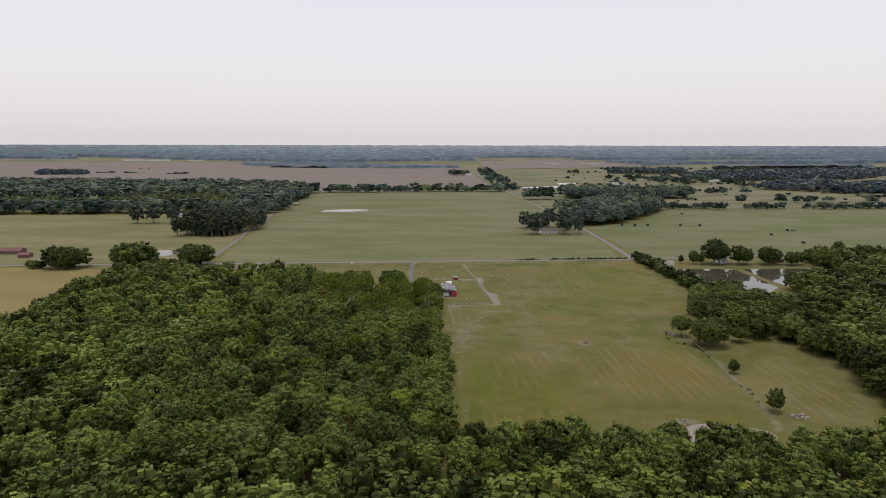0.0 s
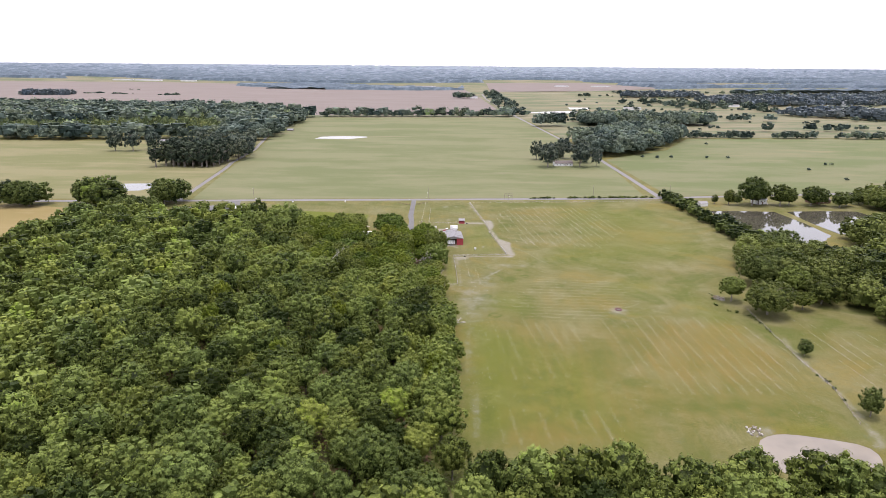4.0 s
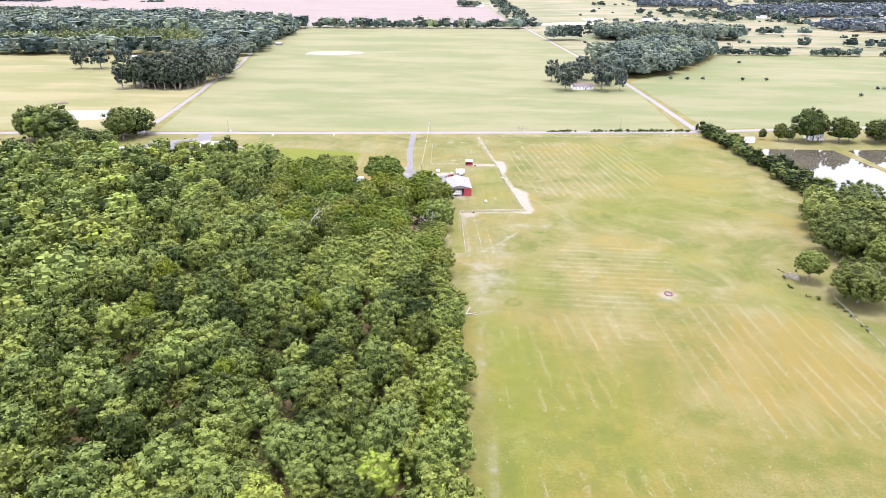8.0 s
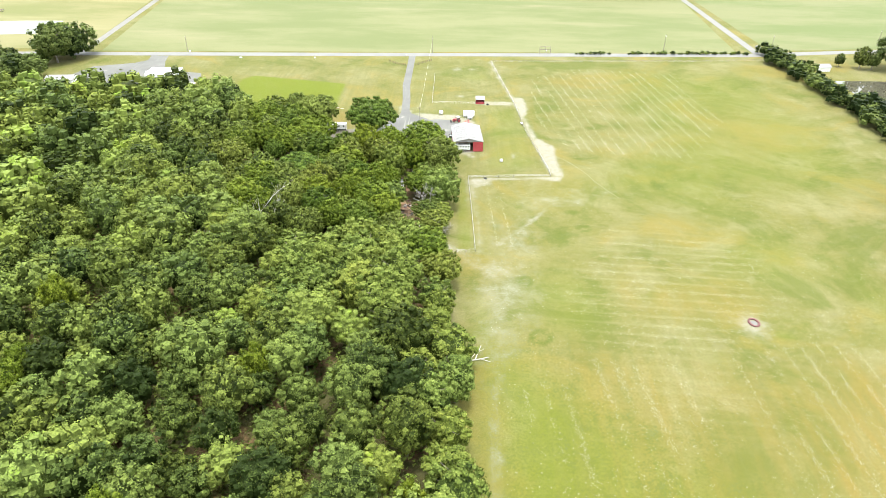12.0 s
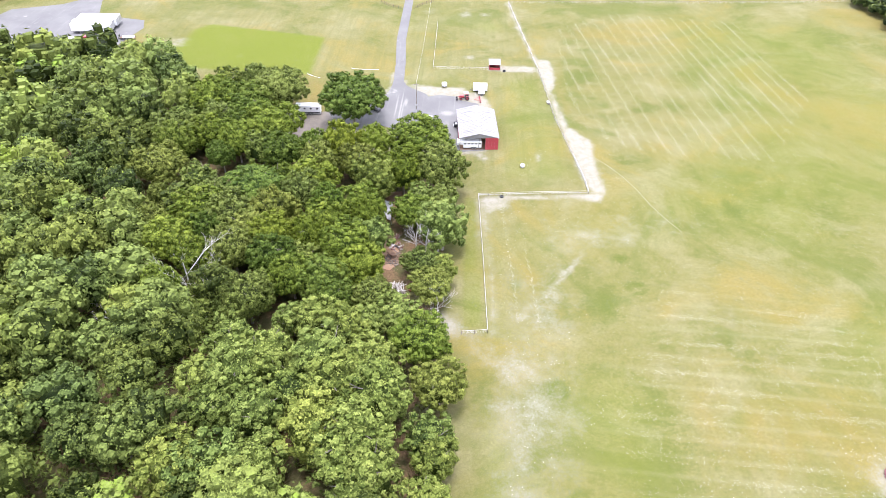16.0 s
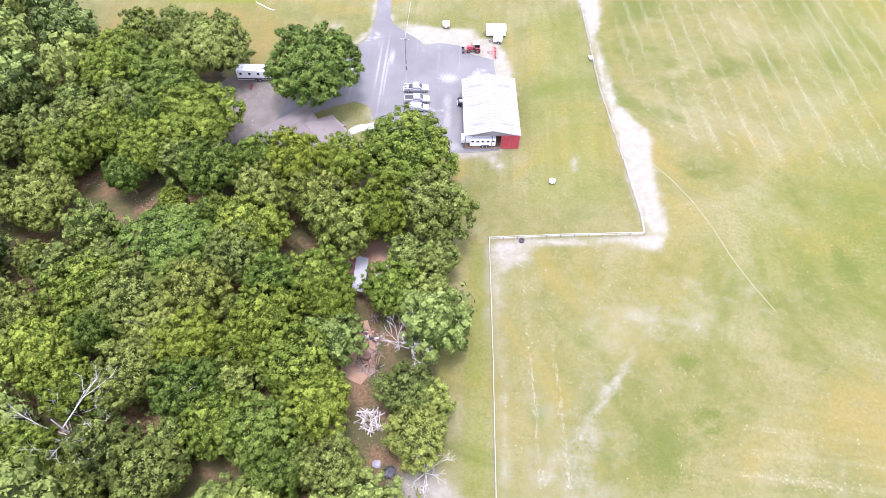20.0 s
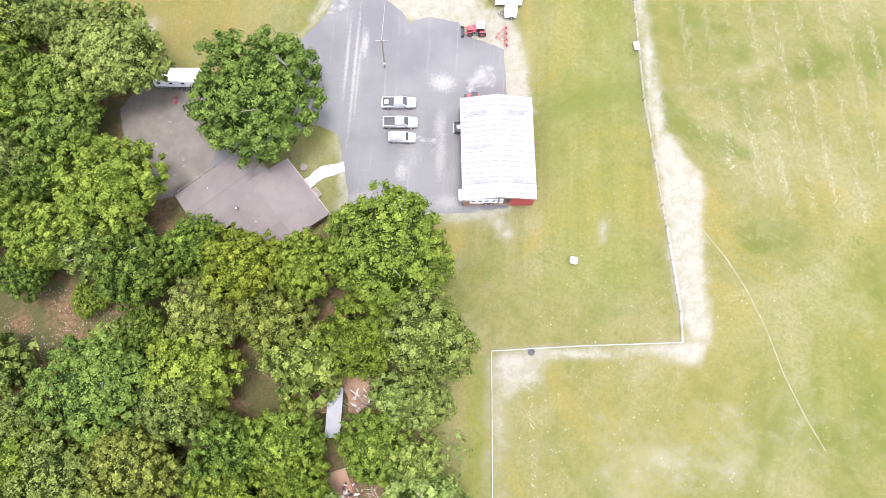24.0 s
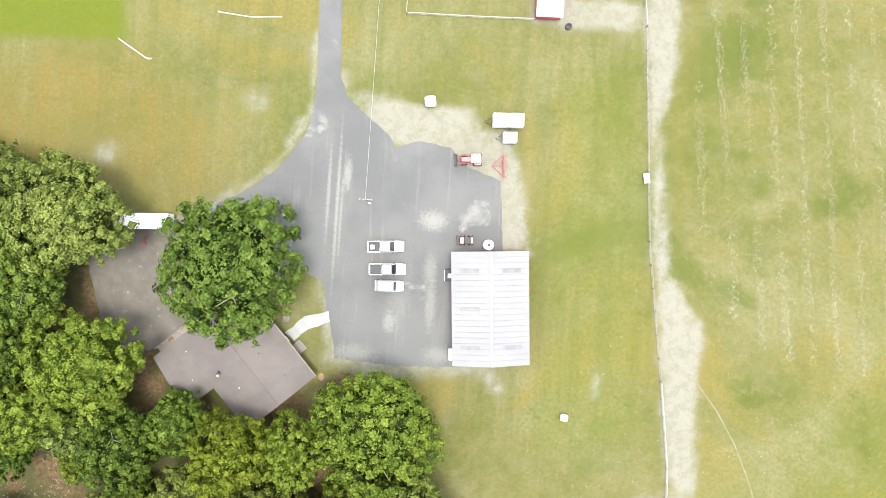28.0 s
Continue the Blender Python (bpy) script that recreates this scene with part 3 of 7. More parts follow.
dry = np.maximum.reduce([0.45 * area(GX, GY, [(30, 470), (34, 474), (34.5, 520), (29.5, 520), (28.5, 492)], 1.2), 0.6 * area(GX, GY, [(12, 226), (132, 226), (138, 300), (120, 340), (60, 330), (18, 345)], 18), 0.78 * area(GX, GY, [(66, 292), (78, 266), (119, 267), (136, 296), (125, 334), (92, 332)], 9), 0.8 * area(GX, GY, [(18, 255), (34, 250), (64, 257), (57, 230), (16, 230)], 6), 0.6 * area(GX, GY, [(14, 226), (60, 232), (58, 262), (18, 266)], 9), 0.4 * area(GX, GY, [(20, 285), (56, 285), (56, 326), (24, 326)], 9), 0.75 * area(GX, GY, [(-100, 472), (-45, 470), (-38, 484), (-60, 496), (-100, 495)], 6),
                         0.5 * area(GX, GY, [(134, 245), (180, 250), (186, 300), (150, 338), (138, 300)], 8), 0.55 * blob(GX, GY, 100, 300, 30, 34), 0.5 * blob(GX, GY, 66, 350, 30, 16), 0.4 * blob(GX, GY, 60, 540, 70, 20), 0.45 * blob(GX, GY, 120, 480, 40, 60), 0.4 * blob(GX, GY, 30, 300, 12, 30)])
lush = np.maximum.reduce([0.8 * blob(GX, GY, 112, 243, 17, 7), 0.75 * area(GX, GY, [(3, 232), (62, 232), (58, 290), (24, 322), (5, 335)], 12), 0.5 * area(GX, GY, [(70, 405), (165, 420), (165, 575), (70, 570)], 25), 0.95 * area(GX, GY, [(-112, 540), (-60, 530), (-59.3, 496.2), (-79, 495), (-108, 498), (-120, 510)], 0.8), 0.55 * area(GX, GY, [(-2, 425), (2, 423), (4.4, 375), (-1, 374)], 1.0),
                          0.5 * area(GX, GY, [(10, 405), (50, 410), (90, 395), (130, 440), (70, 470), (40, 420)], 22), 0.5 * area(GX, GY, [(4, 240), (14, 240), (12, 330), (4, 360)], 3.0),
                          0.3 * area(GX, GY, [(15, 325), (30, 270), (60, 240), (130, 240), (135, 300), (60, 305), (40, 335)], 14), 0.45 * area(GX, GY, [(8, 432), (32, 434), (25, 500), (10, 500)], 4), 0.5 * blob(GX, GY, 6, 546, 9),
                          0.55 * blob(GX, GY, 84, 338, 5, 3), 0.5 * blob(GX, GY, 118, 330, 14, 60), 0.5 * blob(GX, GY, 30, 350, 16, 26), 0.45 * blob(GX, GY, 95, 375, 30, 25)])
damp = np.maximum.reduce([0.42 * area(GX, GY, [(8, 230), (134, 230), (136, 290), (104, 262), (60, 262), (58, 308), (14, 340)], 16)] + [0.8 * np.exp(-((np.hypot(GX - x, GY - y) - r) / 0.9) ** 2) + 0.3 * blob(GX, GY, x, y, r) for x, y, r in ((18.9, 358.8, 2.0), (21.1, 334, 2.4), (40.3, 390, 1.9))]
                         + [k * blob(GX, GY, x, y, rx, ry) for x, y, rx, ry, k in ((38.7, 265, 14, 9, 0.62), (43.6, 252, 6, 11, 0.6), (14, 250, 5, 20, 0.55), (88, 257, 32, 9, 0.58), (113, 252, 22, 13, 0.58), (68, 274, 11, 9, 0.5), (58, 290, 7, 20, 0.4), (128, 348, 10, 22, 0.4), (38, 400.5, 3.4, 2.4, 0.9), (72.3, 423, 4.2, 8, 0.75), (32, 383, 6, 9, 0.6), (27.7, 390.5, 3, 3, 0.5), (11.6, 389.4, 2, 3, 0.6), (11.4, 354.2, 1.2, 1.2, 0.8), (40, 352, 5, 14, 0.5), (78, 432, 9, 14, 0.4), (10, 440, 2, 2, 0.5), (64, 447, 2, 2, 0.5), (133, 320, 5, 30, 0.5))])
rows_ns = 0.8 * area(GX, GY, [(34, 470), (39, 462), (46, 452), (84, 455), (110, 500), (100, 560), (34, 545)], 12)
rows_ns = np.maximum.reduce([rows_ns, 0.55 * area(GX, GY, [(6, 421), (15, 422), (16, 376), (8, 376)], 2.5), 0.8 * area(GX, GY, [(142, 240), (182, 250), (184, 312), (150, 335)], 5), 0.6 * area(GX, GY, [(18, 290), (42, 290), (40, 318), (18, 318)], 5)])
rows_ew = np.maximum(0.9 * area(GX, GY, [(28, 330), (84, 328), (88, 378), (62, 392), (50, 390), (30, 362)], 6), 0.35 * area(GX, GY, [(30, 300), (80, 300), (80, 330), (30, 330)], 5))
litter = np.maximum.reduce([area(GX, GY, [(-330, 146), (-4, 146), (-3, 330), (-5, 372), (-7, 430), (-20, 446), (-40, 436), (-66, 474), (-250, 492), (-262, 430), (-330, 380)], 2.5), area(GX, GY, [(4, 146), (260, 146), (260, 205), (4, 205)], 3), area(GX, GY, [(225, 345), (227, 333), (228, 300), (330, 290), (330, 430), (265, 400), (235, 380)], 4)])
mown = np.maximum(area(GX, GY, [(-120, 440), (30, 430), (26, 575), (-210, 560)], 6), area(GX, GY, [(10, 226), (134, 226), (138, 335), (90, 330), (40, 345), (14, 330)], 14))
for nm, chans in (("wear", (sand, dry, lush, damp)), ("growth", (rows_ns, rows_ew, litter, mown))):
    a = ground_mesh.attributes.new(nm, "FLOAT_COLOR", "POINT")
    a.data.foreach_set("color", np.stack(chans, -1).astype(np.float32).ravel())
ground = tagged(new("ground", ground_mesh), "mown green and tan pasture with bare sandy paths", "ground", kind="structure")


def sheet(name, poly, z, material, label, category, kind="structure"):
    bm = bmesh.new()
    vs = [bm.verts.new((x, y, float(rise(x, y)) + z)) for x, y in poly]
    f = bm.faces.new(vs)
    if f.normal.z < 0:
        f.normal_flip()
    bmesh.ops.triangulate(bm, faces=bm.faces[:])
    return tagged(part(name, bm, material), label, category, kind=kind)


def strip(name, pts, width, z, material, label, category):
    """A road: a ribbon with a slight crown and edges that go into the ground."""
    bm = bmesh.new()
    rows, P = [], [Vector((*p, 0)) for p in pts]
    fine_pts = []
    for a, b in zip(P, P[1:]):
        n = max(1, int((b - a).length / 12))
        fine_pts += [a.lerp(b, i / n) for i in range(n)]
    fine_pts.append(P[-1])
    for i, p in enumerate(fine_pts):
        d = (fine_pts[min(i + 1, len(fine_pts) - 1)] - fine_pts[max(i - 1, 0)]).normalized()
        s = Vector((d.y, -d.x, 0))
        w = width * (1 + 0.04 * noise.noise((p.x * 0.1, p.y * 0.1, 3))) / 2
        zz = float(rise(p.x, p.y))
        rows.append([bm.verts.new((p.x + s.x * w * k, p.y + s.y * w * k, zz + h)) for k, h in ((-1.04, -0.05), (-1, z * 0.7), (0, z), (1, z * 0.7), (1.04, -0.05))])
    for a, b in zip(rows, rows[1:]):
        for j in range(4):
            bm.faces.new((a[j], a[j + 1], b[j + 1], b[j]))
    bmesh.ops.recalc_face_normals(bm, faces=bm.faces)
    if sum(f.normal.z for f in bm.faces) < 0:
        bmesh.ops.reverse_faces(bm, faces=bm.faces)
    return tagged(part(name, bm, material), label, category, kind="structure")


# fields
sheet("field_north", [(-210, 578), (164, 605), (176, 830), (160, 1035), (133, 1425), (-285, 1400), (-300, 1215), (-246, 885), (-236, 765)], 0.05, FIELD_BIG, "large pale green hay field between two lanes", "field")
sheet("field_north_west", [(-222, 582), (-244, 765), (-252, 886), (-300, 1210), (-420, 1015), (-476, 962), (-1500, 925), (-1300, 520), (-600, 548)], 0.05, FIELD_GOLD, "golden cut hay field with pale streaks", "field")
sheet("field_west", [(-255, 500), (-262, 430), (-252, 350), (-800, 250), (-800, 535), (-330, 550), (-290, 540)], 0.05, FIELD_STUBBLE, "golden cut hay field beside the woods", "field")
sheet("field_east", [(186, 612), (226, 618), (400, 644), (1500, 760), (1500, 1130), (690, 1080), (355, 1062), (280, 920), (180, 828)], 0.05, FIELD_EAST, "pale green and tan pasture", "field")
sheet("field_marsh", [(165, 1040), (352, 1075), (690, 1092), (1700, 1150), (2600, 1900), (1800, 2350), (700, 2100), (560, 2700), (120, 2500), (140, 1450)], 0.06, FIELD_MARSH, "rough tan and green pasture with pools", "field")
sheet("field_far_west", [(-1850, 1650), (-600, 1600), (-290, 1440), (112, 1500), (84, 2180), (30, 2900), (-166, 2780), (-500, 2950), (-1300, 3000), (-2300, 2700)], 0.08, FIELD_PINK, "wide bare pinkish tilled field", "field")
sheet("field_far_north", [(140, 2620), (560, 2720), (900, 2900), (600, 3300), (150, 3250)], 1.0, FIELD_PINK, "distant bare pinkish field", "field")
sheet("field_far_east", [(1360, 2020), (2200, 1850), (2300, 2020), (1500, 2200)], 0.12, FIELD_EAST, "distant pale green field", "field")

# water
for nm, poly, z, mt, lb in (("water_1", POND_W, -0.35, WATER, "still pond mirroring the white sky"), ("water_2", POND_E, -0.35, WATER, "still pond beside a grassy bank"), ("water_3", POND_NEAR, -0.3, MUDWATER, "small muddy brown stock pond"),
                            ("water_4", POND_NW, 0.09, WATER, "small roadside pond mirroring the sky"), ("water_5", POND_STRIP, 0.1, WATER, "long narrow pool in the hay field"),
                            ("water_6", [(160, 1555), (235, 1545), (330, 1590), (300, 1640), (200, 1600)], 0.15, WATER, "shallow pool in rough pasture"),
                            ("water_7", [(285, 1690), (330, 1690), (345, 1760), (290, 1760)], 0.15, WATER, "shallow pool in rough pasture")):
    big = [(sum(p[0] for p in poly) / len(poly), sum(p[1] for p in poly) / len(poly))][0]
    k = 1.03 if z < 0 else 1.0
    sheet(nm, [(big[0] + (x - big[0]) * k, big[1] + (y - big[1]) * k) for x, y in poly], z, mt, lb, "pond")

# roads
strip("road_1", [(-1500, 470), (-600, 538), (-372, 561), (-214, 571.5), (-30, 585.5), (169, 601), (226, 612), (399, 640), (900, 710), (1600, 800)], 6.4, 0.10, ROADTAR, "pale grey two-lane country road", "road")
strip("road_2", [(-219, 572), (-236, 730), (-243, 775), (-251, 886), (-302, 1180), (-330, 1500)], 4.2, 0.09, GRAVELROAD, "narrow grey lane beside the field", "road")
strip("road_3", [(176, 603), (175, 720), (173, 834), (160, 1036), (132, 1440), (100, 2110), (100, 2600)], 4.8, 0.09, ROADTAR, "narrow straight grey side road", "road")
strip("road_4", [(-30.2, 583), (-29.9, 572), (-29.3, 530), (-27.4, 508), (-26.5, 489)], 3.7, 0.07, ASPHALT, "narrow dark asphalt driveway", "road")


strip("path_1", [(37.1, 447.3), (41, 442.6), (44.5, 437.1), (47.6, 430.4), (50, 423.5), (53, 417.2), (56, 412)], 0.22, 0.02, TRAIL, "narrow worn trail across the pasture", "path")


def slab(name, poly, z, material, label, category, seed=0):
    """A paved area with ragged edges."""
    rng = random.Random(seed)
    pts = []
    for (ax, ay), (bx, by) in zip(poly, poly[1:] + poly[:1]):
        n = max(1, int(math.hypot(bx - ax, by - ay) / 0.8))
        for i in range(n):
            t = i / n
            pts.append((ax + (bx - ax) * t + rng.uniform(-0.12, 0.12), ay + (by - ay) * t + rng.uniform(-0.12, 0.12)))
    bm = bmesh.new()
    prism(bm, pts, -0.05, z)
    bmesh.ops.triangulate(bm, faces=[f for f in bm.faces if len(f.verts) > 4])
    return tagged(part(name, bm, material), label, category, kind="structure")


slab("pavement_1", [(-28.6, 493), (-24.7, 493), (-23.6, 490), (-21.2, 488), (-16.3, 484.3), (-15.3, 482.3), (-11.7, 483.7), (-6.1, 483), (-4.5, 480.5), (2.2, 478.2), (3.4, 467.2), (4.2, 448.6), (-3.5, 447.1), (-12.8, 446.7), (-18.4, 447.1), (-22.8, 447.3), (-23.4, 450.5), (-24.4, 454.1), (-25.5, 459.6), (-29.5, 461.5), (-35, 459), (-46, 452), (-50, 448), (-57.3, 446.4), (-60, 452), (-63, 462), (-60, 466.8), (-48, 468.5), (-38.5, 473.9), (-33.8, 477.9), (-30, 483.3), (-28.8, 488)], 0.04, ASPHALT, "worn grey asphalt yard with pale tyre tracks", "yard", 1)
slab("pavement_2", [(-206, 528), (-200, 548), (-181, 556), (-176, 562), (-178, 571), (-168, 571), (-166, 561), (-160, 545), (-139, 541), (-136, 533), (-140, 512), (-192, 506)], 0.04, ASPHALT, "worn grey asphalt yard by the road", "yard", 2)
slab("pavement_3", [(-47, 452.6), (-50.5, 447.4), (-57, 445.6), (-61, 451.5), (-64, 462), (-61, 467.4), (-48, 469), (-45, 463)], 0.055, LOTGRAVEL, "brownish grey gravel lot behind the house", "yard", 3)

slab("bare_soil_1", [(-23.5, 424.5), (-19, 425.5), (-17, 421), (-16.6, 415), (-19.4, 412), (-20.1, 416), (-22.8, 419)], 0.03, CLAY, "bare reddish soil beside the back shed", "soil", 4)
slab("bare_soil_2", [(-23, 403.5), (-19.5, 405), (-17.5, 401), (-16.8, 395), (-19, 392.5), (-22.5, 394), (-24, 399)], 0.03, CLAY, "bare reddish soil in the woodland clearing", "soil", 5)

# ---- trees ----
def cube_sphere(n=2):
    v, f = [], []
    for ax in range(3):
        for sg in (-1, 1):
            base = len(v)
            for i in range(n + 1):
                for j in range(n + 1):
                    p = [0, 0, 0]
                    p[ax], p[(ax + 1) % 3], p[(ax + 2) % 3] = sg, -1 + 2 * i / n, -1 + 2 * j / n
                    q = np.array(p, float)
                    v.append(q / np.linalg.norm(q))
            for i in range(n):
                for j in range(n):
                    a = base + i * (n + 1) + j
                    f.append((a, a + n + 1, a + n + 2, a + 1))
    return np.array(v), np.array(f)


BALL = cube_sphere(2)
SMALL_BALL = cube_sphere(1)
NONE = -10 ** 8
NO_BALL = (BALL[0], BALL[1][:0])


def crown_arrays(seed, leaves, leaf, lumps=22, R=1.0, low=0.32, top=1.0, pointed=0.0, core=0.55, ball=None, fill=0.86, inner_shade=0.20, under=1.45, lobes=0.24):
    """A crown of rounded lumps of foliage with loose sprays of leaves on them: corners, faces and a tint, painted
    darker inside as shade, for a tree of height 1 and crown radius R (in heights).
    """
    ball = ball or BALL
    rng = np.random.default_rng(seed)
    zc, hh = (low + top) / 2, (top - low) / 2
    i = np.arange(lumps) + 0.5
    dz = 1 - under * i / lumps
    ang = i * 2.39996 + rng.normal(0, 0.35, lumps)
    rr = np.sqrt(np.clip(1 - dz * dz, 0, 1))
    d = np.stack([rr * np.cos(ang), rr * np.sin(ang), dz], 1) + rng.normal(0, 0.10, (lumps, 3))
    d /= np.linalg.norm(d, axis=1)[:, None]
    rl = rng.uniform(0.70, 1.22, lumps) * R * 1.70 / math.sqrt(lumps)
    k = rng.uniform(0.72, 0.94, lumps) * (1 + 0.07 * np.sin(3 * ang + seed))
    bough = rng.normal(size=(11, 3)) + np.array([0, 0, 0.5])
    bough /= np.linalg.norm(bough, axis=1)[:, None]
    k *= 1.04 - lobes + lobes * np.clip(((d @ bough.T).max(1) - 0.70) / 0.26, 0, 1)
    c = np.stack([d[:, 0] * R * k, d[:, 1] * R * k, zc + d[:, 2] * hh * (k - 0.06)], 1)
    if pointed:
        s = 1 - pointed * np.clip((c[:, 2] - low) / (top - low), 0, 1)
        c[:, :2] *= s[:, None]
        rl = rl * (0.5 + 0.5 * s)
    lump_t = rng.normal(0, 0.10, lumps)
    Vs, Fs, Ts, n0 = [], [], [], 0
    bv, bf = ball
    fn = bv[bf].mean(1)
    fn /= np.linalg.norm(fn, axis=1)[:, None]
    for j in range(lumps if ball[1].size else 0):
        o = d[j] * 0.8 + np.array([0, 0, 0.5])
        keep = bf[(fn @ o) > -0.30]
        used, inv = np.unique(keep, return_inverse=True)
        v = bv[used] * (1 + rng.uniform(-0.16, 0.2, (len(used), 1))) * rl[j] * fill * np.array([1, 1, 0.85]) + c[j]
        Vs.append(v)
        Fs.append(inv.reshape(-1, 4) + n0)
        # Lump balls get a darker tint than the leaves: painted shade inside the crown.
        Ts.append(np.full(len(used), inner_shade + lump_t[j]))
        n0 += len(used)
    w = rl ** 2
    pick = rng.choice(lumps, leaves, p=w / w.sum())
    n = rng.normal(size=(leaves, 3)) + d[pick] * 1.0
    n[:, 2] += 0.45
    n /= np.linalg.norm(n, axis=1)[:, None]
    p = c[pick] + n * rl[pick][:, None] * rng.uniform(0.82, 1.20, leaves)[:, None] * np.array([1, 1, 0.88])
    if core:
        deep = int(leaves * 0.14)
        n[:deep, 2] = np.abs(n[:deep, 2])
        p[:deep] = n[:deep] * np.array([R, R, hh]) * core * 1.16 + np.array([0, 0, zc])
        if pointed:
            p[:deep, :2] *= (1 - pointed * np.clip((p[:deep, 2:] - low) / (top - low), 0, 1))
    nn = n + d[pick] * 0.2 + rng.normal(0, 0.24, (leaves, 3))
    nn /= np.linalg.norm(nn, axis=1)[:, None]
    t = np.cross(nn, rng.normal(size=(leaves, 3)))
    t /= np.linalg.norm(t, axis=1)[:, None] + 1e-9
    b = np.cross(nn, t)
    L = leaf * rng.uniform(0.6, 1.4, leaves)[:, None]
    tri = np.stack([p - t * L * 0.5 - b * L * 0.42, p + t * L * 0.62, p - t * L * 0.4 + b * L * 0.46], 1).reshape(-1, 3)
    Vs.append(tri)
    f3 = np.arange(leaves * 3).reshape(-1, 3) + n0
    Fs.append(np.hstack([f3, np.full((leaves, 1), NONE)]))
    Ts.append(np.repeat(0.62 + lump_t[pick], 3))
    n0 += leaves * 3
    if core:
        cb = BALL if leaves > 1500 else SMALL_BALL
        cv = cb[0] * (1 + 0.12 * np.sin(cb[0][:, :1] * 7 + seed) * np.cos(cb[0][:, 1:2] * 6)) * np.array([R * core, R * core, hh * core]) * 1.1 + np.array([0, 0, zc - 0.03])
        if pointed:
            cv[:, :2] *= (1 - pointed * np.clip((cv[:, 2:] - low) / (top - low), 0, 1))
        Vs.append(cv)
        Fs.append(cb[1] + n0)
        # The core's dark tint is painted shade too.
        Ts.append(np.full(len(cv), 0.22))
    return np.vstack(Vs), np.vstack(Fs), np.concatenate(Ts)


def stick(r0, z0, z1, lean=(0, 0)):
    a = [(r0 * x, r0 * y, z0) for x, y in ((1, 1), (-1, 1), (-1, -1), (1, -1))]
    b = [(r0 * 0.5 * x + lean[0], r0 * 0.5 * y + lean[1], z1) for x, y in ((1, 1), (-1, 1), (-1, -1), (1, -1))]
    return np.array(a + b), np.array([(i, (i + 1) % 4, 4 + (i + 1) % 4, 4 + i) for i in range(4)])


def template(seed, leaves, leaf, trunk=True, **kw):
    V, F, T = crown_arrays(seed, leaves, leaf, **kw)
    M = np.zeros(len(F), int)
    if trunk:
        sv, sf = stick(0.02, 0, 0.5)
        F = np.vstack([F, sf + len(V)])
        V = np.vstack([V, sv])
        T = np.concatenate([T, np.full(8, 0.3)])
        M = np.concatenate([M, np.ones(4, int)])
    return V, F, T, M


LOD_A = [template(100 + i, 2500, 0.026, R=0.43 + 0.03 * (i % 3), lumps=84 + 12 * (i % 3), low=0.18, core=0.66, ball=SMALL_BALL, inner_shade=0.42, under=1.4, fill=0.80, lobes=0.2) for i in range(7)]
LOD_B = [template(200 + i, 1500, 0.032, R=0.43 + 0.03 * (i % 3), lumps=72, low=0.16, core=0.66, ball=SMALL_BALL, under=1.4, inner_shade=0.42, fill=0.80, lobes=0.2) for i in range(6)]
LOD_C = [template(300 + i, 850, 0.043, R=0.46, lumps=52, low=0.14, core=0.66, ball=SMALL_BALL, under=1.4, inner_shade=0.42, fill=0.78, lobes=0.18) for i in range(6)]
LOD_F = [template(350 + i, 200, 0.078, trunk=False, R=0.48, lumps=32, low=0.04, core=0.64, ball=SMALL_BALL, under=1.6, inner_shade=0.48, fill=0.88) for i in range(6)]
LOD_G = [template(380 + i, 620, 0.052, trunk=False, R=0.47, lumps=70, low=0.0, core=0.66, ball=SMALL_BALL, under=1.92, inner_shade=0.46, fill=0.84, lobes=0.2) for i in range(6)]
LOD_E = [template(420 + i, 34, 0.15, trunk=False, R=0.50, lumps=8, low=0.0, core=0.60, ball=SMALL_BALL, under=1.6, inner_shade=0.35) for i in range(6)]
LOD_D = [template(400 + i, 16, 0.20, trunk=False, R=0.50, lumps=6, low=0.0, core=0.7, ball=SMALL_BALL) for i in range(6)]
UNDER = [template(450 + i, 70, 0.12, trunk=False, R=0.5, lumps=9, low=0.0, core=0, ball=NO_BALL) for i in range(5)]
BUSH = [template(500 + i, 90, 0.12, trunk=False, R=0.6, lumps=14, low=0.0, ball=SMALL_BALL) for i in range(4)]


def gather(name, spots, pools, materials, label, category, tint_spread=0.21):
    """Many trees as one body: spots are (x, y, height, width factor, pool)."""
    rng = np.random.default_rng(len(spots))
    Vs, Fs, Ts, Ms, Hs, n = [], [], [], [], [], 0
    for x, y, h, wd, pool in spots:
        V, F, T, M = pools[pool][rng.integers(len(pools[pool]))]
        a = rng.uniform(0, 6.283)
        ca, sa = math.cos(a), math.sin(a)
        P = np.empty_like(V)
        P[:, 0] = (V[:, 0] * ca - V[:, 1] * sa) * h * wd + x
        P[:, 1] = (V[:, 0] * sa + V[:, 1] * ca) * h * wd + y
        P[:, 2] = V[:, 2] * h + float(rise(x, y)) - 0.05
        Vs.append(P)
        Fs.append(F + n)
        k = rng.normal(0, tint_spread) + (0.42 if rng.random() < 0.035 else 0.0)
        Ts.append(T + k)
        Ms.append(M)
        Hs.append(np.full(len(V), rng.random()))
        n += len(V)
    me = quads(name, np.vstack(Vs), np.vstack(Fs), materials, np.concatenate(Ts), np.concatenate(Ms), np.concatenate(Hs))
    return tagged(new(name, me), label, category, kind="stuff")


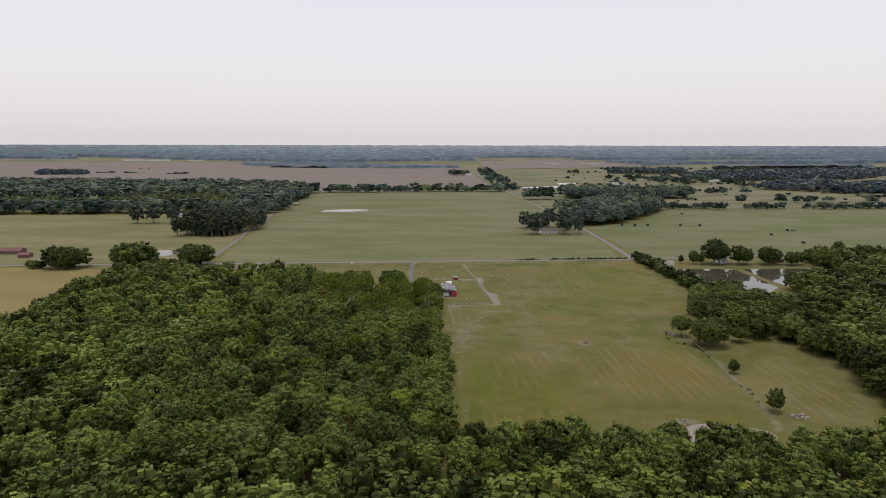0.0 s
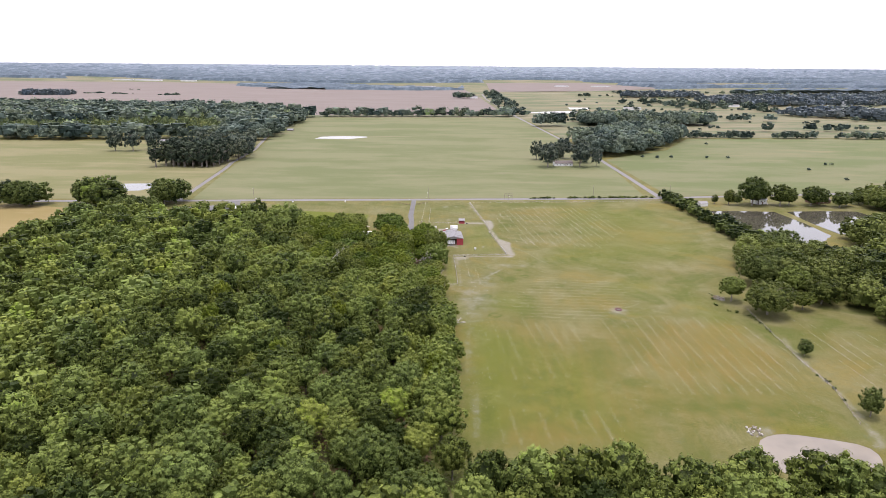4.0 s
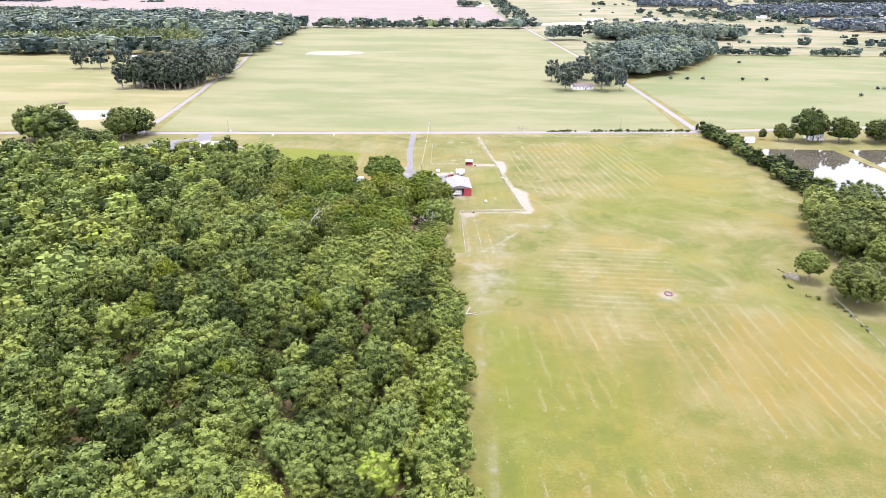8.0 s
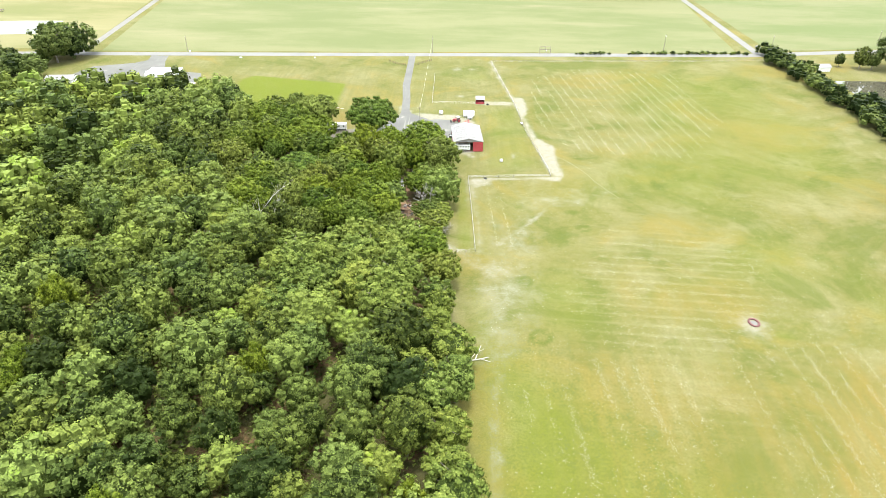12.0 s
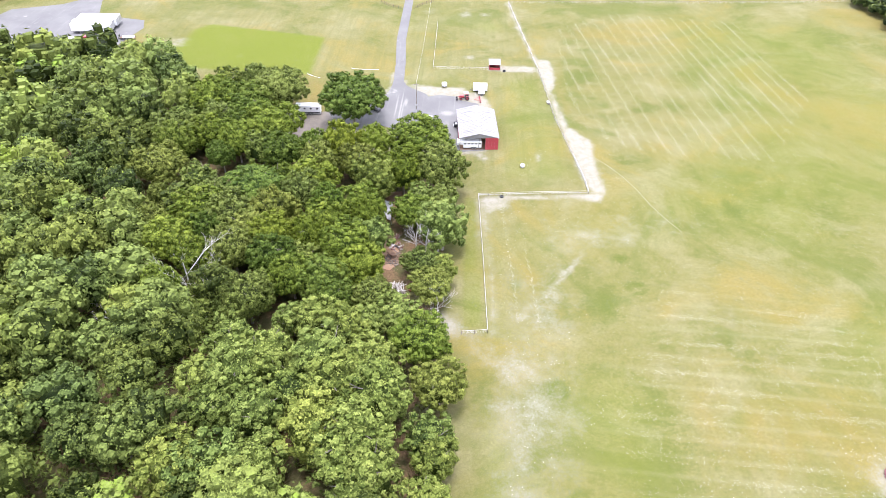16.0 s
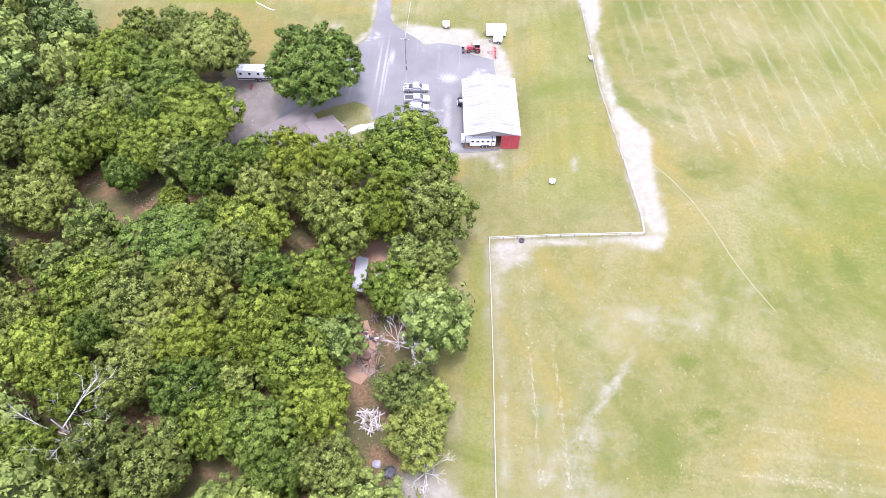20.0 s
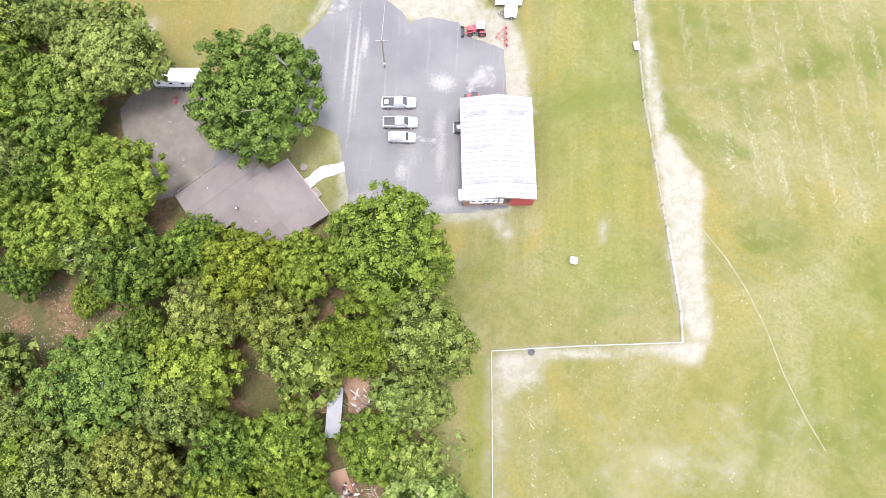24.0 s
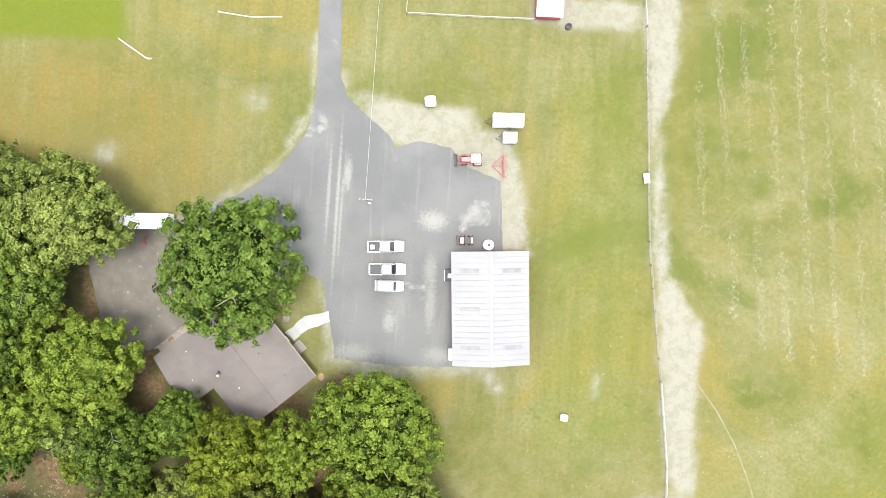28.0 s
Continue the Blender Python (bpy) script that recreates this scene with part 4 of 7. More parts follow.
def scatter(poly, step, seed, keep=None):
    rng = random.Random(seed)
    xs, ys = [p[0] for p in poly], [p[1] for p in poly]
    spots, j, y = [], 0, min(ys)
    while y < max(ys):
        x = min(xs) + (step / 2 if j % 2 else 0)
        while x < max(xs):
            spots.append((x + rng.uniform(-0.34, 0.34) * step, y + rng.uniform(-0.34, 0.34) * step))
            x += step
        y += step * 0.87
        j += 1
    a = np.array(spots)
    ok = inside(a[:, 0], a[:, 1], poly)
    return [tuple(p) for p, o in zip(a, ok) if o and (keep is None or keep(*p))]


def branch_trunk(seed, h, spread_r, bare=False):
    """A trunk with limbs, tapered; a dead one carries twigs as well."""
    rng = random.Random(seed)
    bm = bmesh.new()
    r = h * (0.014 if bare else 0.022)
    tube(bm, (0, 0, -0.1), (0, 0, h * 0.30), r * 1.25, r, 7)
    top = (rng.uniform(-0.3, 0.3), rng.uniform(-0.3, 0.3), h * (0.8 if bare else 0.7))
    tube(bm, (0, 0, h * 0.30), top, r, r * 0.35, 6)

    def limb(a, d, length, rad, depth):
        b = a + d * length
        tube(bm, a, b, rad, rad * 0.45, 5, False)
        if depth:
            for _ in range(3 if bare else 2):
                q = (d + Vector((rng.uniform(-0.8, 0.8), rng.uniform(-0.8, 0.8), rng.uniform(-0.2, 0.6)))).normalized()
                limb(a.lerp(b, rng.uniform(0.45, 1.0)), q, length * rng.uniform(0.45, 0.7), rad * 0.5, depth - 1)
    for i in range(7 if bare else 5):
        ang = i * 2.4 + rng.uniform(-0.4, 0.4)
        z = h * rng.uniform(0.28, 0.62)
        d = Vector((math.cos(ang), math.sin(ang), rng.uniform(0.5, 1.1))).normalized()
        limb(Vector((0, 0, z)), d, spread_r * rng.uniform(0.7, 1.0), r * 0.55, 3 if bare else 1)
    return bm


def make_tree(seed, leaves, leaf, material, name="tree", label="broad green deciduous tree", category="tree", **kw):
    ob = thing(name, label, category)
    part("trunk", branch_trunk(seed, 1.0 * 12, 3.8), BARK, ob)
    V, F, T = crown_arrays(seed, leaves, leaf, **kw)
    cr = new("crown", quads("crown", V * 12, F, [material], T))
    cr.parent = ob
    return ob


def plant(kinds, x, y, h, wd=1.0, rng=random):
    """A copy of one of the kinds (all 12 m high) at a place."""
    src = kinds[rng.randrange(len(kinds))]
    s = h / 12.0
    ob = copy_thing(src, pose(x, y, float(rise(x, y)), 0, 0, rng.uniform(0, 360)) @ Matrix.Diagonal((s * wd, s * wd, s, 1)))
    return ob


def drop_source(kinds):
    for k in kinds:
        for c in list(k.children_recursive) + [k]:
            bpy.data.objects.remove(c)


rng_t = random.Random(7)
KINDS = {"G": (LEAF_TREE, "broad-leaved tree in full green leaf"), "D": (LEAF_DARK, "dark green broad-leaved tree"), "O": (LEAF_OLIVE, "olive-green tree with a loose crown"),
         "E": (LEAF_DEEP, "broad deep green tree leafy down to the grass"), "Y": (LEAF_BRIGHT, "bright yellow-green tree among darker ones"), "B": (LEAF_COOL, "cool blue-green broad-leaved tree")}
OAK_BIG = {k: [make_tree(900 + i + 3 * ord(k), 11000, 0.0215, mt, "tree", "large " + lb, R=0.60, low=0.0 if k == "E" else 0.14, under=1.9 if k == "E" else 1.5, lumps=400, core=0.60, ball=SMALL_BALL, inner_shade=0.44, fill=0.78) for i in range(2)] for k, (mt, lb) in KINDS.items()}
OAK_NEAR = {k: [make_tree(1300 + i + 3 * ord(k), 6000, 0.0245, mt, "tree", lb, R=0.55, low=0.0 if k == "E" else 0.12, under=1.9 if k == "E" else 1.55, lumps=260, core=0.60, ball=SMALL_BALL, inner_shade=0.44, fill=0.78) for i in range(2)] for k, (mt, lb) in KINDS.items()}
OAK_BRIGHT = [make_tree(907 + i, 2600, 0.030, LEAF_BRIGHT, "tree", "bright yellow-green young tree among darker ones", R=0.46, low=0.12, lumps=110, core=0.60, ball=SMALL_BALL, inner_shade=0.44, fill=0.80) for i in range(2)]
OAK_MID = [make_tree(930 + i, 2600, 0.029, LEAF_EDGE, "tree", "green broad-leaved tree at the wood's edge", R=0.46 + 0.02 * (i % 3), low=0.03, under=1.75, lumps=130, core=0.60, inner_shade=0.44, fill=0.80, ball=SMALL_BALL) for i in range(6)]
OAK_ROAD = [make_tree(940 + i, 2600, 0.029, LEAF_DEEP, "tree", "tall deep green broad-leaved tree beside the road", R=0.46 + 0.02 * (i % 3), low=0.03, under=1.75, lumps=130, core=0.60, inner_shade=0.44, fill=0.80, ball=SMALL_BALL) for i in range(4)]
OAK_FARM = [make_tree(950 + i, 620, 0.058, LEAF_FARM, "tree", "tall broad tree in haze-tinted green standing by farm buildings", R=0.46, low=0.06, lumps=40, core=0.5, under=1.8, ball=SMALL_BALL) for i in range(3)]
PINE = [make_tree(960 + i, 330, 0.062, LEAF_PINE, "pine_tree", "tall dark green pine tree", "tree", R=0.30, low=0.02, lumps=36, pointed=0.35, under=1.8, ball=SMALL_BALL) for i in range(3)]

# trees round the house and yard: place, height, width factor
HOUSE_TREES = [(-62.2, 467.8, 16, 9.3, "O"), (-37.9, 462.0, 17, 11.6, "D"), (-69.9, 455.5, 13, 7.1, "D"), (-59.2, 445.2, 15, 9.4, "G"), (-67.6, 436.7, 14, 6, "G"), (-53.6, 432.9, 13, 7, "D"), (-45.2, 437.1, 12, 5.3, "G"), (-36.4, 433.9, 17, 6.8, "Y"), (-27.6, 434.4, 16, 5.7, "Y"), (-41.4, 426.6, 15, 6.3, "O"), (-30.5, 426, 15, 6.6, "O"), (-14.6, 438.2, 16, 10.6, "G"), (-8, 425, 16, 7.8, "O"), (-51.5, 424, 9, 4.2, "D"), (-62, 428.5, 5, 3.2, "G"), (-70.9, 431.2, 11, 4.3, "D"), (-71.4, 473, 15, 5, "O"), (-70.6, 445.7, 13, 5.1, "D"), (-79, 461.4, 14, 7.3, "D"), (-76.5, 448.5, 14, 5.6, "O"), (-75.2, 440.3, 14, 6.9, "G"), (-69.3, 462.1, 14, 7.8, "D")]
CLEARING_TREES = [(-18.4, 423.8, 15, 6.8, "Y"), (-7.4, 415.4, 10, 4.6, "O"), (-56.4, 414.8, 13, 9.5, "B"), (-42.4, 418.4, 14, 7.8, "G"), (-27.9, 408.3, 13, 6.7, "G"), (-14.8, 408.8, 10, 6.1, "G"), (-35.4, 407.2, 14, 5.6, "G"), (-25.2, 403.4, 14, 4.8, "Y"), (-48.7, 404.2, 14, 6.9, "O"), (-59.3, 402.4, 14, 7.3, "O"), (-66.4, 409.2, 13, 5, "O"), (-43.4, 413.1, 14, 5.9, "O"), (-35.3, 400, 14, 6.8, "G"), (-67, 403.8, 14, 7.9, "G"), (-80.5, 409.8, 11, 3.6, "O"), (-85, 422.6, 14, 8.1, "O")]
SOUTH_TREES = [(-52.6, 396.6, 13, 6, "O"), (-63.7, 396, 13, 4.8, "D"), (-71, 391.7, 14, 6.9, "G"), (-54.9, 388.8, 14, 6.4, "O"), (-62.9, 385.4, 14, 5.4, "G"), (-47.3, 394.3, 14, 6.3, "Y"), (-38, 394.9, 14, 4.7, "Y"), (-45.1, 386.6, 14, 6.3, "D"), (-29.1, 392.5, 14, 6.9, "G"), (-24.3, 385.8, 13, 6.2, "G"), (-32.1, 380.4, 13, 6.5, "D"), (-39.5, 381.6, 13, 5.7, "G"), (-47.2, 373.3, 14, 6.2, "O"), (-29, 373.8, 13, 5, "D"), (-20.2, 376.2, 12, 5.1, "O"), (-10.5, 390, 9, 5.5, "O"), (-8.1, 382.7, 9, 5.8, "O"), (-77.8, 397.8, 13, 5.8, "O"), (-65.9, 375.4, 14, 5.1, "G"), (-9, 364, 13, 7, "G"), (-5, 354, 12, 6, "O"), (-82.7, 460.6, 15, 9.5, "G"), (-88, 440, 14, 8, "O"), (-85.4, 435, 14, 7, "D")]
NEAR_TREES = HOUSE_TREES + CLEARING_TREES + SOUTH_TREES


def plant_wide(kinds, x, y, h, r, base):
    """As plant, but with the crown's radius in metres; base is the kind's own radius at 12 m."""
    return plant(kinds, x, y, h, (r / base) / (h / 12.0), rng_t)


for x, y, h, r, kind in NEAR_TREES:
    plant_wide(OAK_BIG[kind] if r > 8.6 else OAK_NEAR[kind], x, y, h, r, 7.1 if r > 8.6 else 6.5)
CLEAR = [((-31.5, 416), 5.5, 5), ((-24, 444), 8, 7), ((-17.3, 396), 5.0, 24), ((-72, 426), 9.5, 7.5), ((-32, 416.5), 4.0, 4.5), ((-12, 378), 4.2, 5), ((-43, 448), 15, 13), ((-22.5, 414), 5, 7), ((-61, 380.5), 5.2, 4.6), ((-76, 369), 3.6, 3.6), ((-55.5, 457), 8.5, 11.5)]


def open_ground(x, y):
    return not any(((x - c[0]) / rx) ** 2 + ((y - c[1]) / ry) ** 2 < 1 for c, rx, ry in CLEAR) and all((x - t[0]) ** 2 + (y - t[1]) ** 2 > (t[3] * 0.62 + 2.3) ** 2 for t in NEAR_TREES)


FOREST = [(-325, 150), (3, 150), (3, 250), (0.5, 300), (-1.5, 340), (-4, 372), (-5, 420), (-18, 440), (-58, 466), (-72, 471), (-100, 482), (-125, 489), (-180, 488), (-250, 495), (-258, 430), (-245, 372), (-325, 330)]
near_edge = lambda x, y: (x > -50 and y > 330) or (x > -9 and y > 232) or (x > -90 and y > 415)
spots_all = scatter(FOREST, 9.3, 11, lambda x, y: open_ground(x, y))
near_spots = []
for x, y, h, r in ((-2.5, 264, 15, 5), (-4, 253.5, 14, 4.5), (-1.5, 259, 12, 3.5), (-8, 278, 14, 3.2), (-100, 333, 15.5, 4.2), (-60, 273, 15, 3.6), (-94, 302, 15.5, 4.4), (-44, 311, 15, 4), (-95, 309, 14.5, 3.6)):
    plant_wide(OAK_BRIGHT, x, y, h, r, 5.6)
for x, y in spots_all:
    if near_edge(x, y):
        plant(OAK_MID, x, y, rng_t.uniform(10.5, 16), rng_t.uniform(0.84, 1.12), rng_t)
        near_spots.append((x, y))
for x, y in scatter([(-66, 366), (-6, 366), (-6, 424), (-30, 424), (-66, 432)], 5.2, 23, lambda x, y: not any(((x - c[0]) / rx) ** 2 + ((y - c[1]) / ry) ** 2 < 1.05 for c, rx, ry in CLEAR)):
    if all((x - t[0]) ** 2 + (y - t[1]) ** 2 > (t[3] * 0.62 + 1.2) ** 2 for t in NEAR_TREES) and all((x - a) ** 2 + (y - b) ** 2 > 30 for a, b in near_spots):
        near_spots.append((x, y))
        plant(OAK_MID, x, y, rng_t.uniform(8, 11.5), rng_t.uniform(0.85, 1.1), rng_t)
rest = [(x, y) for x, y in spots_all if not near_edge(x, y)]
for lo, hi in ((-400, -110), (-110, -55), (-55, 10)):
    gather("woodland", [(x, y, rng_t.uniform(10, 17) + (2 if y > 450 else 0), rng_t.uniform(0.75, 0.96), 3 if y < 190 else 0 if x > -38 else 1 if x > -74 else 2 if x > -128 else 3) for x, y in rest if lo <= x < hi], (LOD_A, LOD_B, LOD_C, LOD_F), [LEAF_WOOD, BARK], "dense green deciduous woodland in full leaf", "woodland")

gather("undergrowth", [(x + dx, y + dy + rng_t.uniform(-1.5, 1.5), rng_t.uniform(3, 5), rng_t.uniform(1.5, 2.0), 0) for dx, dy in ((4.4, 0), (0, 4.6), (-2.5, -3.5)) for x, y in rest if x > -140 and y > 195] + [(x + 4.4, y + 1, rng_t.uniform(4, 6.5), rng_t.uniform(0.8, 1.1), 0) for x, y in spots_all if near_edge(x, y) and x < -8 and open_ground(x + 4.4, y + 1)], (UNDER,), [LEAF_WOOD, BARK], "shaded green undergrowth between the forest trees", "undergrowth")
gather("woodland", [(x, y, rng_t.uniform(9, 15.5) + (2.6 if y > 192 and not 84 < x < 150 else 0), rng_t.uniform(0.7, 1.0), 0 if y > 185 and x < 140 else 1) for x, y in scatter([(8, 140), (270, 140), (270, 222), (180, 219), (140, 212), (100, 207), (60, 211), (20, 205), (6, 212)], 7.9, 12)], (LOD_C, LOD_F), [LEAF_WOOD, BARK], "band of dense green woodland below the pasture", "woodland")
EASTWOOD = [(160, 374), (172, 362), (190, 342), (198, 312), (186, 256), (260, 225), (520, 260), (560, 560), (420, 600), (330, 600), (328, 520), (300, 497), (262, 482), (240, 462), (214, 440), (186, 444), (176, 440), (160, 400)]
gather("woodland", [(x, y, rng_t.uniform(11, 18), rng_t.uniform(0.8, 1.15), 0 if x < 207 or y > 455 and x < 262 else 1 if x < 290 or y > 440 else 2) for x, y in scatter(EASTWOOD, 9.2, 13, lambda x, y: not inside(np.array(x), np.array(y), [(190, 416), (232, 419), (250, 441), (260, 490), (190, 450)]))], (LOD_G, LOD_F, LOD_D), [LEAF_DEEP, BARK], "dense dark green woodland beside the ponds", "woodland")
hedge = [(179 + 0.05 * (600 - y) + rng_t.uniform(-4, 6), y) for y in np.arange(452, 606, 2.6)] + [(192 + rng_t.uniform(-3, 5), y) for y in np.arange(452, 520, 5)]
gather("hedgerow", [(x, y, rng_t.uniform(4.5, 8.5), rng_t.uniform(0.9, 1.2), 0) for x, y in hedge], (BUSH,), [LEAF_DEEP, BARK], "overgrown green hedgerow along a fence", "hedgerow")
gather("roadside_trees", [(cx + rng_t.uniform(-1, 1) * rx, cy + rng_t.uniform(-1, 1) * ry, h * rng_t.uniform(0.8, 1.05), rng_t.uniform(0.95, 1.25), 0) for cx, cy, rx, ry, h, n in ((-326, 550, 12, 8, 20, 7), (-271, 548, 16, 9, 23, 9), (-224, 560, 9, 7, 21, 5), (-248, 543, 22, 8, 11, 9), (-232, 518, 14, 14, 14, 7), (-352, 548, 12, 5, 8, 6), (-420, 540, 20, 6, 10, 7)) for _ in range(n)], (LOD_G,), [LEAF_DEEP, BARK], "clumps of tall green trees beside the road", "trees")
gather("hedgerow", [(x + rng_t.uniform(-1, 1), 589.5 + 0.078 * x + rng_t.uniform(-0.8, 0.8), rng_t.uniform(0.9, 2.2), rng_t.uniform(1.0, 1.4), 0) for x in np.arange(66, 176, 2.1) if noise.noise((x * 0.06, 3, 0)) > -0.25], (BUSH,), [LEAF_WOOD, BARK], "low dark brush along the roadside fence", "hedgerow")
# further woods
YOUNG = [(-1200, 985), (-610, 1000), (-500, 1010), (-360, 1020), (-345, 1080), (-400, 1180), (-460, 1300), (-560, 1190), (-720, 1165), (-1300, 1150)]
gather("young_wood", [(x, y, rng_t.uniform(8, 15), rng_t.uniform(0.55, 0.8), 0) for x, y in scatter(YOUNG, 17, 41)], (LOD_D,), [LEAF_YOUNG, BARK], "young yellow-green trees inside the dark wood", "woodland")
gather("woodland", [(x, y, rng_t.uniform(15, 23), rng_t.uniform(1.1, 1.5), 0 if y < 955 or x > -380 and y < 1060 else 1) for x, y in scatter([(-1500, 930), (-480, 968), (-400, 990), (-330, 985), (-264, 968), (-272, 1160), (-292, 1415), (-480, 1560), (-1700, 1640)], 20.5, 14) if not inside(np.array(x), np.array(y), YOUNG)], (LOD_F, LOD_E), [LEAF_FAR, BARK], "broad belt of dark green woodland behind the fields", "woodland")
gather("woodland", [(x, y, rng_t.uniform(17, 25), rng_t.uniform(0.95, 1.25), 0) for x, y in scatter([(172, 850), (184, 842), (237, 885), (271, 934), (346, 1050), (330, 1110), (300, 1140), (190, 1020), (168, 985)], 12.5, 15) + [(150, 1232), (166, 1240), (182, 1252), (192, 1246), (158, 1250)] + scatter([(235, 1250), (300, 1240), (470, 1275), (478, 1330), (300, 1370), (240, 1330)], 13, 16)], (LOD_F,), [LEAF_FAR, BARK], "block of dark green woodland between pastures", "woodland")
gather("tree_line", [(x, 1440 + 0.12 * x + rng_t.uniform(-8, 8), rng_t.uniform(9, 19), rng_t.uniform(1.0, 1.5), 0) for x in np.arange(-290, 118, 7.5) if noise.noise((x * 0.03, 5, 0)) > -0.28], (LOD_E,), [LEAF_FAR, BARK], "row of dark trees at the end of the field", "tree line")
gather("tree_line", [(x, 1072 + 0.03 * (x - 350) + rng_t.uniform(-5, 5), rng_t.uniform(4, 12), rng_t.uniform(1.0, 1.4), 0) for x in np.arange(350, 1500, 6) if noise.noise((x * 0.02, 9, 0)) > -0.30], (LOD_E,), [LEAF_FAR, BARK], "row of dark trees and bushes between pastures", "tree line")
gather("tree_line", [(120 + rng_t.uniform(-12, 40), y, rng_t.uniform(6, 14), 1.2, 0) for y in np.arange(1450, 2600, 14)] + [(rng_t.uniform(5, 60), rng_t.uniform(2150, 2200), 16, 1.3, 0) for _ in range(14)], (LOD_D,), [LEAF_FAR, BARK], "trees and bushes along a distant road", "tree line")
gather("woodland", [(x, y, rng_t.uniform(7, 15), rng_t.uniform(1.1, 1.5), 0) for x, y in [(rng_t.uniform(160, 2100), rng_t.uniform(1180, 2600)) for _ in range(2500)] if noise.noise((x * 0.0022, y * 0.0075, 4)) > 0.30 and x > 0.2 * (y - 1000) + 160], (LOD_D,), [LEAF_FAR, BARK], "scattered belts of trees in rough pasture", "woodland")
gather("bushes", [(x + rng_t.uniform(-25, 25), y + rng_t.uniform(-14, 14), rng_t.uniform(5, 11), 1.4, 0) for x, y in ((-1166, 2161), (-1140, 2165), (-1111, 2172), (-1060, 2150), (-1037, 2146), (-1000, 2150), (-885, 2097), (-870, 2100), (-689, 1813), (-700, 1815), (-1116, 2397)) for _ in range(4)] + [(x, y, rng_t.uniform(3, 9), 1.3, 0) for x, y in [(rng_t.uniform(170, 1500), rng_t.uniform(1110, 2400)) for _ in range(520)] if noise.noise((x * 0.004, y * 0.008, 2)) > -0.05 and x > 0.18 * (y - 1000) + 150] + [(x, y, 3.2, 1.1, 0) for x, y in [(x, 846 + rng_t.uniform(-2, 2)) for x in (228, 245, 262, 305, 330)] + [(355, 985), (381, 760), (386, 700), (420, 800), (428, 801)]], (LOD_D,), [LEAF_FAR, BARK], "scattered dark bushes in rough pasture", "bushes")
gather("woodland", [(x, y, rng_t.uniform(13, 21), 1.4, 0) for x, y in scatter([(554, 2256), (808, 2286), (860, 2420), (600, 2400)], 24, 17) + scatter([(699, 1956), (820, 1864), (1147, 1896), (1250, 1980), (1900, 2500), (900, 2240), (720, 2060)], 26, 18) + scatter([(711, 1540), (875, 1400), (1100, 1420), (1600, 1560), (1200, 1640), (800, 1600)], 24, 19) + scatter([(1700, 2350), (2600, 2250), (3000, 2600), (2000, 2800)], 34, 20) + scatter([(-1320, 2045), (-1175, 2055), (-1180, 2130), (-1310, 2120)], 17, 21)], (LOD_D,), [LEAF_HAZE, BARK], "distant woodland blocks tinted blue with painted haze", "woodland")


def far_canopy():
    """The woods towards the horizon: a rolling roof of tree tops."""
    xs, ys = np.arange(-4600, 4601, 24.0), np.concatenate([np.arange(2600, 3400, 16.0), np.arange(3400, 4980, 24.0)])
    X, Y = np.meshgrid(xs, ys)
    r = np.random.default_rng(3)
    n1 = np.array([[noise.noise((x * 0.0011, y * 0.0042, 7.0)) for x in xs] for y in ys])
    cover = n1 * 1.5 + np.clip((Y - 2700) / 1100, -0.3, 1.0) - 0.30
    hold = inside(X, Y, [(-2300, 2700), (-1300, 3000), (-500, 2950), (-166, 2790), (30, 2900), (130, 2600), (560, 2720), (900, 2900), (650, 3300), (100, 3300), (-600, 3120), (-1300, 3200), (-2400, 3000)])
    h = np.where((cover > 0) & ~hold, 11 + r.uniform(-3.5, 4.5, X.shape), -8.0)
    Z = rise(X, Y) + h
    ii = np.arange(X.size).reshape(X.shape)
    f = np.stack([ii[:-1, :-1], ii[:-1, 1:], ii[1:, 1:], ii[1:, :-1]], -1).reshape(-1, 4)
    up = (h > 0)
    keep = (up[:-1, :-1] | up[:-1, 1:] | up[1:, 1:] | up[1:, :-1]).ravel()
    # Tint lightens with distance: haze painted into the canopy colour.
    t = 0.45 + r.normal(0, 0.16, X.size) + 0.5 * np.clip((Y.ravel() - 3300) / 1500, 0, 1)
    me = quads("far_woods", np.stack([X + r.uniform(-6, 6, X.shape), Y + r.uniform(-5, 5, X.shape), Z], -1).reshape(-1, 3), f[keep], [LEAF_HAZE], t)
    tagged(new("backdrop", me), "endless woods reaching the horizon, paling with painted haze", "distant woods", kind="structure")


far_canopy()
# single trees and small groups further off
for x, y, h, r, kind in ((144, 339.5, 17, 11.2, "E"), (158, 381, 19, 11.5, "E"), (188.5, 423, 20, 12, "E"), (187, 377, 17, 11.5, "E"), (163, 346, 9, 5.5, "O"), (134.6, 356.2, 13, 6.2, "O"), (174, 398, 16, 9, "E"), (176, 354, 14, 8.5, "E"), (168, 366, 15, 8.5, "O"), (176, 437, 13, 7, "O"), (202, 392, 14, 8, "E")):
    plant_wide(OAK_BIG[kind] if r > 8.6 else OAK_NEAR[kind], x, y, h, r, 7.1 if r > 8.6 else 6.5)
gather("weeds", [(x + rng_t.uniform(-1, 1), y + rng_t.uniform(-1.5, 1.5), rng_t.uniform(0.35, 0.8), rng_t.uniform(0.9, 1.5), 0) for _ in range(3) for x, y in ((127.8, 364.5), (126.8, 358), (126, 351), (128.6, 344), (131, 341), (135.2, 337.4), (135.6, 335), (136.2, 331), (136.4, 328), (136.3, 323), (136.4, 318), (135.4, 279.4), (135.6, 276), (135.3, 270), (134.6, 262))], (BUSH,), [LEAF_WOOD, BARK], "rank green weeds along the ditch", "weeds")
